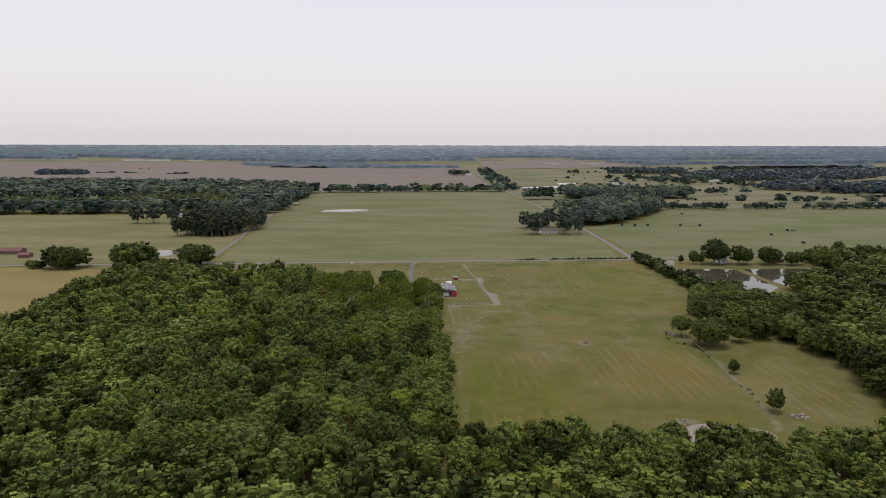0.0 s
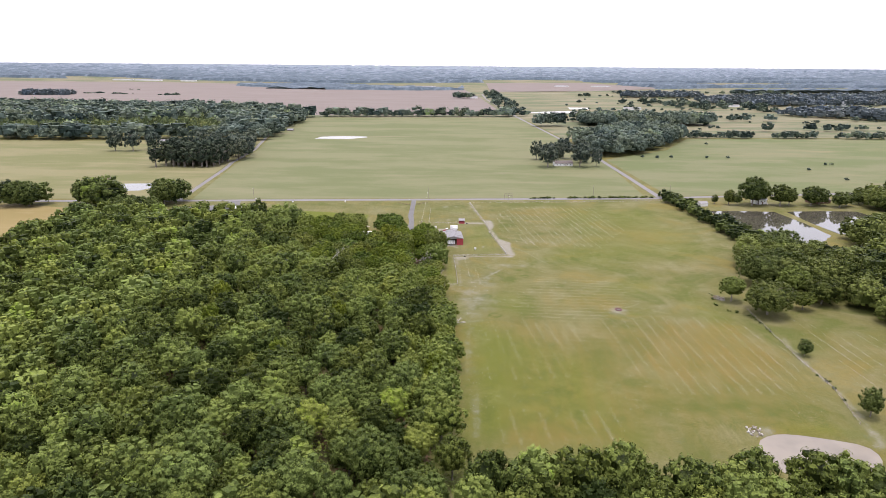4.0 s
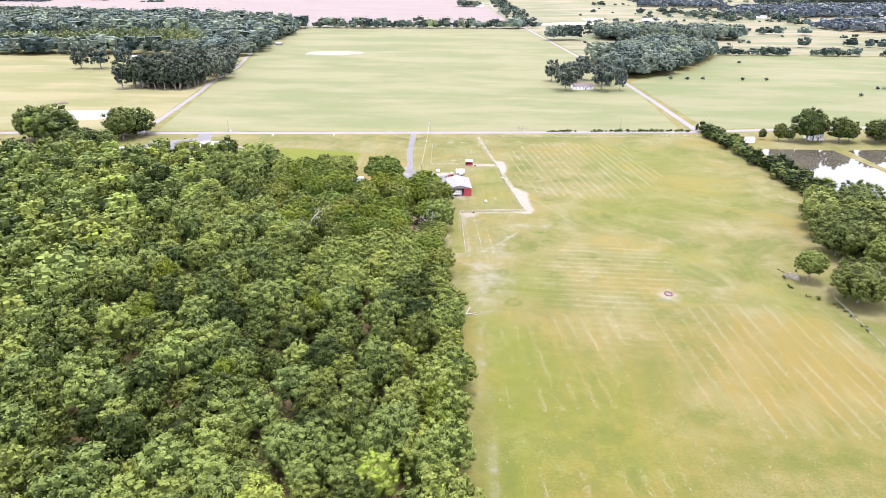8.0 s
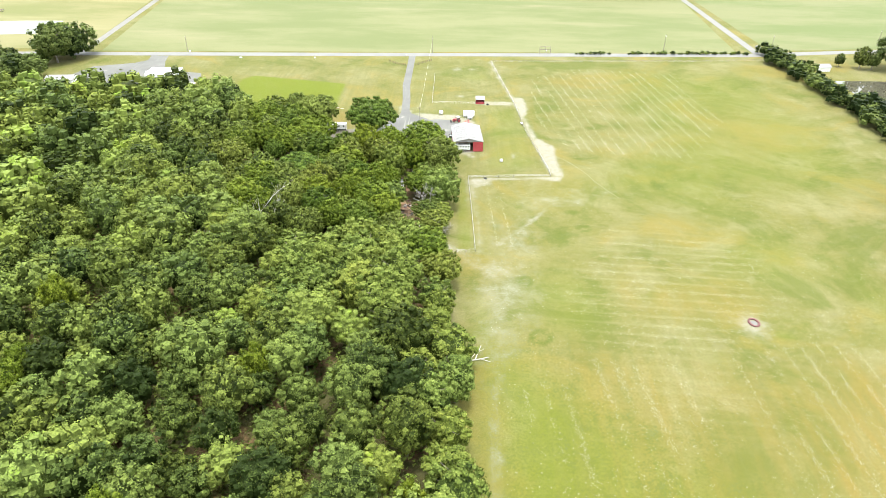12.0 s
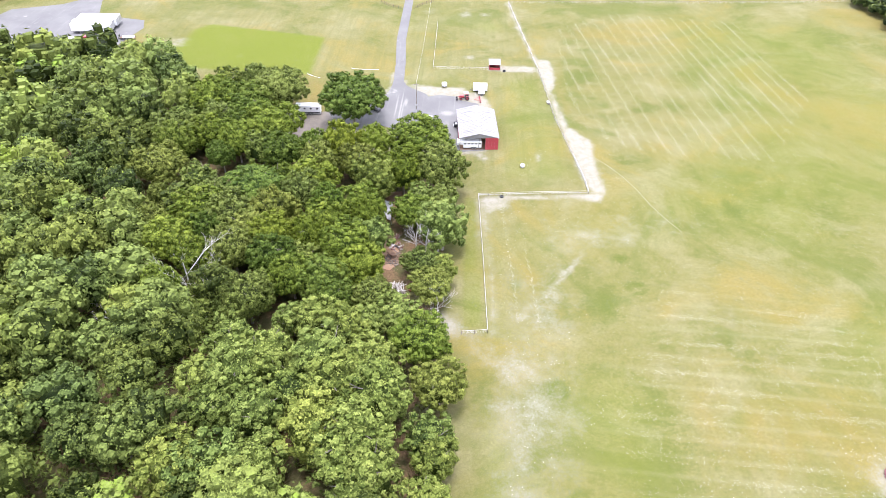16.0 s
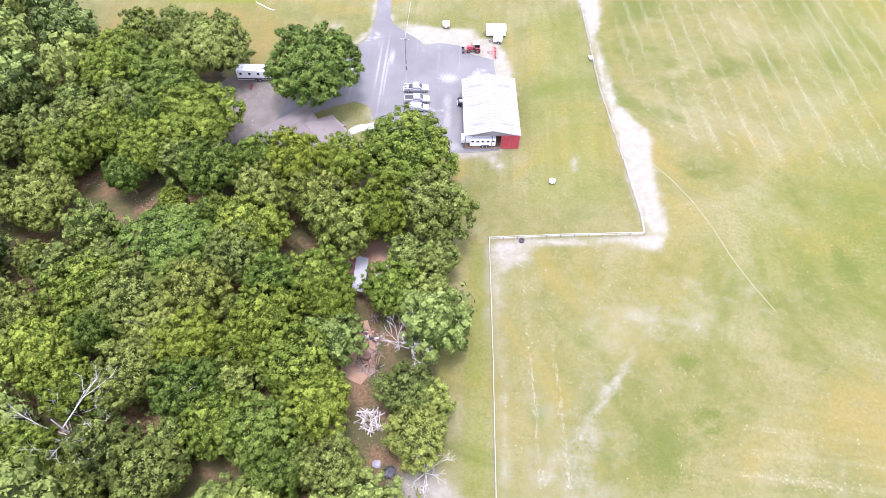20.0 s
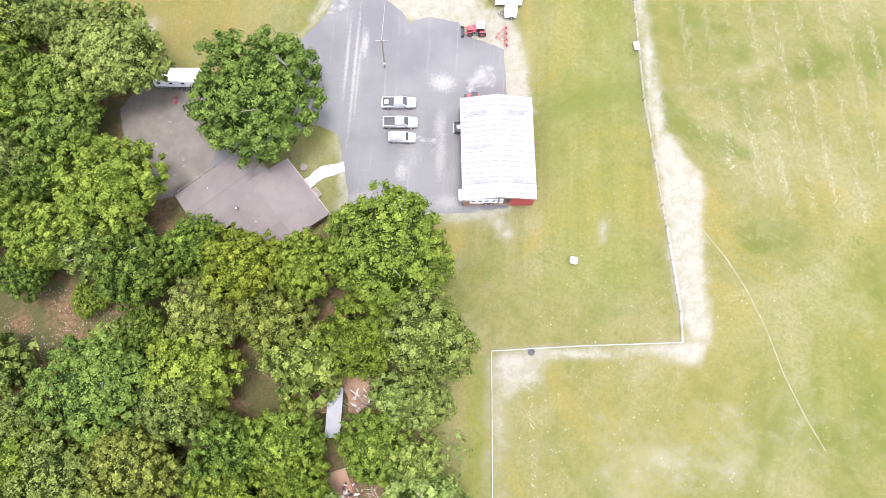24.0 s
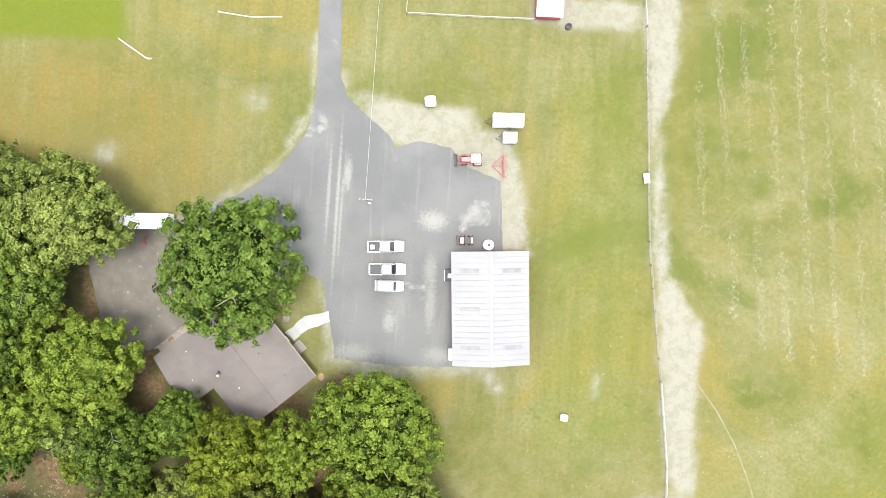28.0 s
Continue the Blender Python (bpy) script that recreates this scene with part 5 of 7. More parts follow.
PLACES = [(OAK_ROAD, (138.6, 296.4, 7, 0.9), (136.5, 251.5, 10.5, 0.75), (241, 577, 24, 1.0), (247, 580, 21, 0.9), (263, 577, 18, 1.0), (271, 579, 15, 1.0), (288, 578, 17, 1.15), (296, 581, 15, 1.15), (223, 579, 13, 0.8), (229, 577, 11, 0.8), (213, 582, 8, 0.8), (308, 573, 13, 1.2), (316, 578, 12, 1.1), (330, 585, 10, 1.1), (345, 600, 11, 1.1), (352, 622, 8, 1.0), (380, 625, 15, 0.9)),
          (OAK_ROAD, (-222, 553, 20, 1.0), (-277, 545, 22, 1.05), (-262, 549, 21, 1.0), (-323, 545, 20, 1.05), (-333, 549, 18, 1.0)),
          (OAK_FARM, (98, 822, 23, 0.75), (104, 768, 26, 0.95), (131, 834, 26, 0.9), (139, 770, 27, 0.9), (157, 772, 22, 0.6), (112, 800, 24, 0.85), (146, 800, 25, 0.85), (120, 812, 22, 0.8), (150, 828, 25, 0.9))]
for kinds, *spots in PLACES:
    for x, y, h, wd in spots:
        plant(kinds, x, y, h, wd, rng_t)
for i in range(52):
    plant(PINE, -310 + 61 * ((i * 0.618) % 1) + rng_t.uniform(-2, 2), 742 + 0.95 * i + rng_t.uniform(-3, 3), rng_t.uniform(24, 30), rng_t.uniform(0.95, 1.25), rng_t)
for x, y, h, wd in ((-250, 782, 24, 0.9), (-243, 798, 26, 0.95), (-240, 812, 25, 0.9), (-254, 822, 26, 0.95), (-247, 840, 25, 0.9), (-262, 850, 25, 0.9), (-258, 880, 22, 0.9), (-262, 905, 22, 0.9), (-270, 935, 22, 0.9), (-290, 930, 21, 0.9), (-416, 861, 26, 0.8), (-395, 863, 27, 0.85), (-371, 866, 26, 0.8), (-312, 925, 20, 0.9), (-335, 930, 22, 0.9), (-300, 880, 21, 0.9), (-275, 815, 24, 0.9), (-285, 835, 24, 0.9)):
    plant(OAK_FARM, x, y, h, wd, rng_t)
drop_source(OAK_BRIGHT + sum(OAK_BIG.values(), []) + sum(OAK_NEAR.values(), []) + OAK_MID + OAK_ROAD + PINE + OAK_FARM)

# ---- buildings ----
def slope(bm, a, b, c, d, thick):
    """A roof slope through four corners (a, b along the eave, c, d along the ridge) with some thickness below."""
    top = [Vector(p) for p in (a, b, c, d)]
    n = (top[1] - top[0]).cross(top[3] - top[0]).normalized()
    if n.z < 0:
        n = -n
    low = [p - n * thick for p in top]
    vt, vl = [bm.verts.new(p) for p in top], [bm.verts.new(p) for p in low]
    bm.faces.new(vt)
    bm.faces.new(vl[::-1])
    for i in range(4):
        bm.faces.new((vt[i], vl[i], vl[(i + 1) % 4], vt[(i + 1) % 4]))
    bmesh.ops.recalc_face_normals(bm, faces=bm.faces)


def bx(name, parent, material, x0, x1, y0, y1, z0, z1, bevel=0.0, label=""):
    return part(name, box(bmesh.new(), x0, x1, y0, y1, z0, z1, bevel), material, parent, label)


def barn():
    ob = thing("barn", "red metal pole barn with a white metal roof", "barn", at=(1.65, 457.65, 0), turn=4.5)
    hx, hy, eave, ridge = 6.15, 9.05, 4.2, 5.7
    for side in (-1, 1):
        n = 20
        for i in range(n):
            y0, y1 = -hy + 2 * hy * i / n, -hy + 2 * hy * (i + 1) / n
            bm = bmesh.new()
            slope(bm, (side * hx, y0, eave), (side * hx, y1 - 0.015, eave), (side * 0.06, y1 - 0.015, ridge), (side * 0.06, y0, ridge), 0.05)
            zr = lambda k: ridge + (eave - ridge) * k
            slope(bm, (side * hx, y0, eave + 0.035), (side * hx, y0 + 0.05, eave + 0.035), (side * 0.06, y0 + 0.05, ridge + 0.035), (side * 0.06, y0, ridge + 0.035), 0.04)
            part("roof_panel", bm, ROOFWHITE, ob)
        for y in (-6.1, 0.0, 6.0):
            if (side, y) == (1, 0.0):
                continue
            bm = bmesh.new()
            k0, k1 = 0.30, 0.78
            pt = lambda k, yy: (side * hx * k, yy, ridge + (eave - ridge) * k + 0.07)
            slope(bm, pt(k1, y - 0.32), pt(k1, y + 0.32), pt(k0, y + 0.32), pt(k0, y - 0.32), 0.06)
            part("skylight", bm, ROOFSKY, ob, "cloudy translucent skylight panel")
    bx("ridge_cap", ob, ROOFWHITE, -0.22, 0.22, -hy, hy, ridge - 0.02, ridge + 0.05, 0.02)
    # walls: the east side and part of the south end are closed; the west side and the rest stand open
    def sheet_wall(x0, x1, y0, y1, z1):
        along_x = (x1 - x0) > (y1 - y0)
        L = (x1 - x0) if along_x else (y1 - y0)
        n = max(1, round(L / 0.9))
        for i in range(n):
            a, b = i / n, (i + 1) / n
            bm = bmesh.new()
            if along_x:
                box(bm, x0 + L * a, x0 + L * b - 0.012, y0, y1, 0.05, z1)
                box(bm, x0 + L * a, x0 + L * a + 0.06, y0 - 0.03, y0, 0.05, z1)
            else:
                box(bm, x0, x1, y0 + L * a, y0 + L * b - 0.012, 0.05, z1)
                box(bm, x1, x1 + 0.03, y0 + L * a, y0 + L * a + 0.06, 0.05, z1)
            part("wall_panel", bm, BARNRED, ob)
    sheet_wall(5.82, 5.9, -8.75, 8.75, 4.1)
    sheet_wall(2.0, 5.8, -8.8, -8.72, 4.1)
    sheet_wall(-5.9, 5.8, 8.68, 8.76, 4.1)
    sheet_wall(-5.9, -5.82, -3.0, 2.0, 4.1)
    for y in (-8.8, 8.72):
        bm = bmesh.new()
        v = [bm.verts.new(p) for p in ((-5.9, y, 4.1), (5.9, y, 4.1), (0, y, 5.55), (-5.9, y + 0.06, 4.1), (5.9, y + 0.06, 4.1), (0, y + 0.06, 5.55))]
        for f in ((0, 1, 2), (5, 4, 3), (0, 3, 4, 1), (1, 4, 5, 2), (2, 5, 3, 0)):
            bm.faces.new([v[i] for i in f])
        part("gable", bm, ROOFWHITE, ob)
    for x in (-5.8, 0.0, 2.0, 5.7):
        for y in (-8.65, -4.4, 0.0, 4.4, 8.6):
            if abs(y) > 8 or x < -5 or x > 5:
                bx("post", ob, WOODPOST, x - 0.08, x + 0.08, y - 0.08, y + 0.08, 0, 4.15)
    for y in (-8.65, -4.4, 0.0, 4.4, 8.6):
        bx("tie_beam", ob, WOODPOST, -5.8, 5.8, y - 0.05, y + 0.05, 3.95, 4.15)
    for x in (-5.9, 5.9):
        bx("eave_beam", ob, WHITEPAINT, x - 0.06, x + 0.06, -8.8, 8.8, 3.98, 4.16)
    bx("floor_slab", ob, CLAY, -5.8, 5.75, -8.7, 8.65, 0.045, 0.09)
    for y0, y1, z in ((-1.5, 2.6, 2.4), (-2.4, 0.2, 0.9), (0.4, 3.4, 1.4), (-3.0, -1.2, 0.6), (-2.0, 1.2, 0.5), (2.2, 4.2, 1.9), (-2.8, 0.6, 1.2)):
        part("leaning_pipe", tube(bmesh.new(), (6.75 + 0.09 * y0, y0, 0.1), (6.05, y1, z), 0.07), WHITEPAINT if z > 2 else RED, ob)
    return ob


barn()


def gable_roof(ob, u0, u1, v0, v1, eave, ridge, axis, material, over=0.45, thick=0.16, name="roof"):
    """Two slopes over a rectangle; the ridge runs along axis 'u' or 'v'."""
    bm = bmesh.new()
    a0, a1, b0, b1 = u0 - over, u1 + over, v0 - over, v1 + over
    if axis == "v":
        m = (a0 + a1) / 2
        slope(bm, (a0, b0, eave), (a0, b1, eave), (m, b1, ridge), (m, b0, ridge), thick)
        slope(bm, (a1, b0, eave), (a1, b1, eave), (m, b1, ridge), (m, b0, ridge), thick)
    else:
        m = (b0 + b1) / 2
        slope(bm, (a0, b0, eave), (a1, b0, eave), (a1, m, ridge), (a0, m, ridge), thick)
        slope(bm, (a0, b1, eave), (a1, b1, eave), (a1, m, ridge), (a0, m, ridge), thick)
    return part(name, bm, material, ob)


def gable_end(ob, p, q, eave, ridge, material):
    p, q = Vector((*p, 0)), Vector((*q, 0))
    m = (p + q) / 2
    n = Vector((q.y - p.y, p.x - q.x, 0)).normalized() * 0.08
    bm = bmesh.new()
    tri = [p + Vector((0, 0, eave)), q + Vector((0, 0, eave)), m + Vector((0, 0, ridge))]
    f = [bm.verts.new(v + n) for v in tri]
    b = [bm.verts.new(v - n) for v in tri]
    bm.faces.new(f)
    bm.faces.new(b[::-1])
    for i in range(3):
        bm.faces.new((f[i], b[i], b[(i + 1) % 3], f[(i + 1) % 3]))
    bmesh.ops.recalc_face_normals(bm, faces=bm.faces)
    return part("gable", bm, material, ob)


def window(ob, x, y, z, w, h, turn):
    m = pose(x, y, z, 0, 0, turn)
    fr = bmesh.new()
    for a in ((-w / 2, w / 2, -h / 2 - 0.06, -h / 2 + 0.02), (-w / 2, w / 2, h / 2 - 0.02, h / 2 + 0.06), (-w / 2 - 0.06, -w / 2 + 0.02, -h / 2, h / 2), (w / 2 - 0.02, w / 2 + 0.06, -h / 2, h / 2), (-0.02, 0.02, -h / 2, h / 2)):
        box(fr, a[0], a[1], -0.06, 0.02, a[2], a[3])
    bmesh.ops.transform(fr, matrix=m, verts=fr.verts)
    wd = part("window", fr, WHITEPAINT, ob)
    pn = box(bmesh.new(), -w / 2, w / 2, -0.02, 0.0, -h / 2, h / 2)
    bmesh.ops.transform(pn, matrix=m, verts=pn.verts)
    part("pane", pn, DARKGLASS, wd)
    return wd


def farmhouse():
    ob = thing("house", "low brick house under a brown-grey shingle roof among oaks", "house", at=(-35.6, 435.6, 0), turn=41.9)
    bx("wall", ob, BRICK, 0.5, 13.3, 0.5, 11.7, 0, 2.85)
    bx("wall", ob, BRICK, -3.9, 9.7, 12.0, 17.6, 0, 2.85)
    bx("wall", ob, BRICK, -3.9, 0.49, 9.0, 11.99, 0, 2.85)
    gable_roof(ob, 0.45, 13.35, 0.45, 11.75, 2.85, 4.5, "v", SHINGLE)
    gable_roof(ob, -3.95, 9.8, 8.95, 17.75, 2.86, 4.3, "u", SHINGLE)
    for p, q, r in (((0.5, 0.55), (13.3, 0.55), 4.4), ((0.5, 11.65), (13.3, 11.65), 4.4)):
        gable_end(ob, p, q, 2.8, r, WHITEPAINT)
    gable_end(ob, (-3.85, 9.0), (-3.85, 17.6), 2.8, 4.15, WHITEPAINT)
    for x0, x1, y0, y1, z in ((6.82, 6.98, 0, 12.2, 4.52), (-4.4, 7.0, 13.27, 13.43, 4.32)):
        bx("ridge_cap", ob, SHINGLE, x0, x1, y0, y1, z - 0.06, z + 0.04)
    bx("gutter", ob, WOODPOST, 13.8, 13.95, 0.0, 12.2, 2.70, 2.82)
    part("flue", tube(bmesh.new(), (2.4, 9.6, 3.2), (2.4, 9.6, 4.6), 0.16, 0.16, 10), STEEL, ob, "shiny metal flue pipe")
    bx("flue_cap", ob, BLACK, 2.15, 2.65, 9.75, 10.1, 3.5, 4.1, 0.05)
    for u, v in ((3.6, 6.0), (10.4, 3.2), (9.4, 8.4), (-1.4, 11.5), (0.6, 15.6)):
        z = 2.9 + (4.5 - 2.85) * (1 - abs(u - 6.9) / 6.9) if v < 12 and u > 0.5 else 3.5
        part("roof_vent", tube(bmesh.new(), (u, v, z - 0.3), (u, v, z + 0.35), 0.07, 0.07, 8), STEEL if u < 9 else BLACK, ob)
    for v in (2.2, 5.0, 9.8):
        window(ob, 13.33, v, 1.5, 1.3, 1.2, 90)
    bx("front_door", ob, WHITEPAINT, 13.28, 13.36, 7.0, 8.0, 0.1, 2.15)
    bx("front_step", ob, CONCRETE, 13.95, 15.3, 6.6, 8.4, 0, 0.16, 0.02)
    bx("back_deck", ob, WOODPOST, -4.0, 3.5, 18.25, 19.4, 0.0, 0.35)
    for u in (-3.9, -1.9, 0.1, 2.1, 3.4):
        bx("deck_post", ob, WOODPOST, u - 0.06, u + 0.06, 19.25, 19.37, 0.35, 1.3)
    bx("deck_rail", ob, WOODPOST, -4.0, 3.5, 19.26, 19.36, 1.3, 1.38)
    for v in (2.5, 5.5):
        window(ob, 4.0 + v, 0.44, 1.5, 1.2, 1.1, 0)
    return ob


farmhouse()
ac = thing("planter_box", "raised timber planter box beside the house wall", "planter", at=(-28.6, 448.9, 0), turn=41.9)
for x0, x1, y0, y1 in ((-0.8, 0.8, -0.9, -0.8), (-0.8, 0.8, 0.8, 0.9), (-0.8, -0.7, -0.8, 0.8), (0.7, 0.8, -0.8, 0.8)):
    bx("board", ac, WOODPOST, x0, x1, y0, y1, 0, 0.5)
bx("soil", ac, BARK, -0.7, 0.7, -0.8, 0.8, 0, 0.4)
slab("pavement_3", [(-31.2, 451.0), (-29.5, 450.0), (-27.6, 451.8), (-24.0, 453.2), (-24.4, 455.0), (-28.2, 453.8)], 0.07, CONCRETE, "pale concrete path to the front door", "path", 3)


def plain_house(name, label, x, y, turn, lx, ly, h, ridge, wall_m, roof_m, axis="u", porch=False, windows=3, chimney=False):
    ob = thing(name, label, "house" if "house" in name else "shed", at=(x, y, 0), turn=turn)
    bx("wall", ob, wall_m, -lx / 2, lx / 2, -ly / 2, ly / 2, 0, h)
    gable_roof(ob, -lx / 2, lx / 2, -ly / 2, ly / 2, h, ridge, axis, roof_m, 0.4)
    if axis == "u":
        gable_end(ob, (-lx / 2 + 0.08, -ly / 2), (-lx / 2 + 0.08, ly / 2), h, ridge - 0.1, wall_m)
        gable_end(ob, (lx / 2 - 0.08, -ly / 2), (lx / 2 - 0.08, ly / 2), h, ridge - 0.1, wall_m)
    else:
        gable_end(ob, (-lx / 2, -ly / 2 + 0.08), (lx / 2, -ly / 2 + 0.08), h, ridge - 0.1, wall_m)
        gable_end(ob, (-lx / 2, ly / 2 - 0.08), (lx / 2, ly / 2 - 0.08), h, ridge - 0.1, wall_m)
    for i in range(windows):
        window(ob, -lx / 2 + lx * (i + 0.7) / (windows + 0.4), -ly / 2 - 0.02, h * 0.55, 1.1, 1.1, 0)
    if windows:
        bx("front_door", ob, PLANK, lx * 0.08, lx * 0.08 + 1.0, -ly / 2 - 0.06, -ly / 2 - 0.003, 0.1, 2.15)
    if chimney:
        bx("chimney", ob, BRICK, lx * 0.2, lx * 0.2 + 0.8, -0.4, 0.4, h, ridge + 0.9)
    if porch:
        bx("porch_roof", ob, roof_m, -lx / 2, lx / 2, -ly / 2 - 2.2, -ly / 2 - 0.35, h - 0.35, h - 0.2)
        for i in range(4):
            px = -lx / 2 + 0.2 + (lx - 0.4) * i / 3
            bx("porch_post", ob, WHITEPAINT, px - 0.07, px + 0.07, -ly / 2 - 2.1, -ly / 2 - 1.96, 0, h - 0.36)
    return ob


plain_house("brick_house", "low pale house with a grey-brown roof among tall trees", 122, 779, 8, 20, 9, 3.0, 5.6, WHITEPAINT, SHINGLE, windows=5)
plain_house("white_house", "two-storey white house beside a tall tree", 250, 586, 5, 9, 8, 4.4, 6.6, WHITEPAINT, TARP, porch=True, chimney=True)
plain_house("white_shed", "small white shed beside the hedgerow", 200, 574, 10, 7, 5, 2.4, 3.8, WHITEPAINT, ROOFWHITE, windows=0)
plain_house("grey_house", "low grey house half hidden by trees", 301, 592, 8, 16, 9, 2.8, 4.6, BRICK, SHINGLE, windows=4)
plain_house("red_brick_house", "long red brick house with a red-brown roof", -428, 622, 5, 26, 12, 3.0, 5.8, BRICK, MAROON, windows=5)
plain_house("red_brick_shed", "red brick garage with a red-brown roof", -398, 600, 5, 10, 8, 2.8, 4.8, BRICK, MAROON, windows=0)
plain_house("white_farmhouse", "white farmhouse behind a row of trees", -385, 935, 10, 14, 9, 3.2, 6.0, WHITEPAINT, ROOFWHITE, windows=3)
plain_house("lane_shed", "small grey shed beside the lane", -258, 792, 12, 8, 6, 2.4, 3.8, WOODPOST, TARP, windows=0)
plain_house("field_shed", "small weathered shed at the field's edge", -262, 1118, 0, 9, 6, 2.4, 3.8, WOODPOST, TARP, windows=0)
plain_house("distant_farm_house", "white farm building among distant trees", 62, 2170, 0, 24, 14, 4, 8, WHITEPAINT, ROOFWHITE, windows=0)
for fx, fy, fl in ((-128, 2900, 60), (-95, 2905, 30), (-1500, 3080, 90), (-1390, 3090, 120), (-1210, 3100, 70), (470, 3010, 60), (640, 3000, 80), (740, 1850, 40), (815, 1900, 55), (440, 1705, 40)):
    plain_house("distant_shed", "long low white shed far off in the fields", fx, fy, 3, fl, 14, 4 + float(rise(fx, fy)), 6 + float(rise(fx, fy)), WHITEPAINT, ROOFWHITE, windows=0)

# the yard by the road
wb = plain_house("yard_office", "white building with a pale roof at the yard's edge", -201, 519, 8, 13, 9, 3.0, 4.4, WHITEPAINT, ROOFWHITE, windows=2)

# ---- vehicles ----
def loft(bm, sections):
    """A body from cross-sections along x: each is (x, half width low, half width high, z low, z high)."""
    rows = []
    for x, wl, wh, z0, z1 in sections:
        zm = z0 + (z1 - z0) * 0.55
        rows.append([bm.verts.new(p) for p in ((x, -wl * 0.94, z0), (x, -wl, zm), (x, -wh, z1 - 0.03), (x, -wh * 0.9, z1), (x, wh * 0.9, z1), (x, wh, z1 - 0.03), (x, wl, zm), (x, wl * 0.94, z0))])
    for a, b in zip(rows, rows[1:]):
        for j in range(7):
            bm.faces.new((a[j], b[j], b[j + 1], a[j + 1]))
        bm.faces.new((a[7], b[7], b[0], a[0]))
    bm.faces.new(rows[0])
    bm.faces.new(rows[-1][::-1])
    bmesh.ops.recalc_face_normals(bm, faces=bm.faces)
    return bm


def wheels(ob, xs, half, r=0.38, w=0.26):
    for x in xs:
        for s in (-1, 1):
            bm = tube(bmesh.new(), (x, s * (half - w), r), (x, s * half, r), r, r, 16)
            wh = part("wheel", bm, BLACK, ob)
            part("rim", tube(bmesh.new(), (x, s * (half - 0.02), r), (x, s * (half + 0.012), r), r * 0.6, r * 0.55, 12), STEEL, wh)


def glass_band(ob, x0, x1, xt0, xt1, w, wt, z0, z1, screen=True):
    """Windscreen, rear window and side windows round a cab."""
    faces = [("windscreen", ((x1, -w, z0), (x1, w, z0), (xt1, wt, z1), (xt1, -wt, z1))), ("rear_window", ((x0, w, z0), (x0, -w, z0), (xt0, -wt, z1), (xt0, wt, z1)))]
    m = (x0 + x1) / 2
    mt = (xt0 + xt1) / 2
    for s in (-1, 1):
        faces.append(("side_window", ((x0 + 0.1, s * w, z0), (m - 0.05, s * w, z0), (mt - 0.05, s * wt, z1), (xt0 + 0.1, s * wt, z1))))
        faces.append(("side_window", ((m + 0.05, s * w, z0), (x1 - 0.12, s * w, z0), (xt1 - 0.1, s * wt, z1), (mt + 0.05, s * wt, z1))))
    for nm, pts in faces:
        bm = bmesh.new()
        c = sum((Vector(p) for p in pts), Vector()) / 4
        f = bm.faces.new([bm.verts.new(c + (Vector(p) - c) * 0.93) for p in pts])
        n = f.normal.copy() if f.normal.length else Vector((0, 0, 1))
        f.normal_update()
        n = f.normal.copy()
        if n.dot(c - Vector((m, 0, z0))) < 0:
            n = -n
        bmesh.ops.translate(bm, verts=bm.verts, vec=n * 0.012)
        r = bmesh.ops.extrude_face_region(bm, geom=bm.faces[:])
        bmesh.ops.translate(bm, verts=[g for g in r["geom"] if isinstance(g, bmesh.types.BMVert)], vec=n * 0.012)
        bmesh.ops.recalc_face_normals(bm, faces=bm.faces)
        part(nm, bm, DARKGLASS, ob)


def lamps(ob, xf, xr, w, z):
    for s in (-1, 1):
        bx("headlight", ob, WHITEPAINT, xf - 0.12, xf + 0.02, s * w - 0.18, s * w + 0.18, z - 0.1, z + 0.1, 0.02)
        bx("tail_light", ob, RED, xr - 0.02, xr + 0.1, s * w - 0.1, s * w + 0.1, z - 0.15, z + 0.15, 0.02)


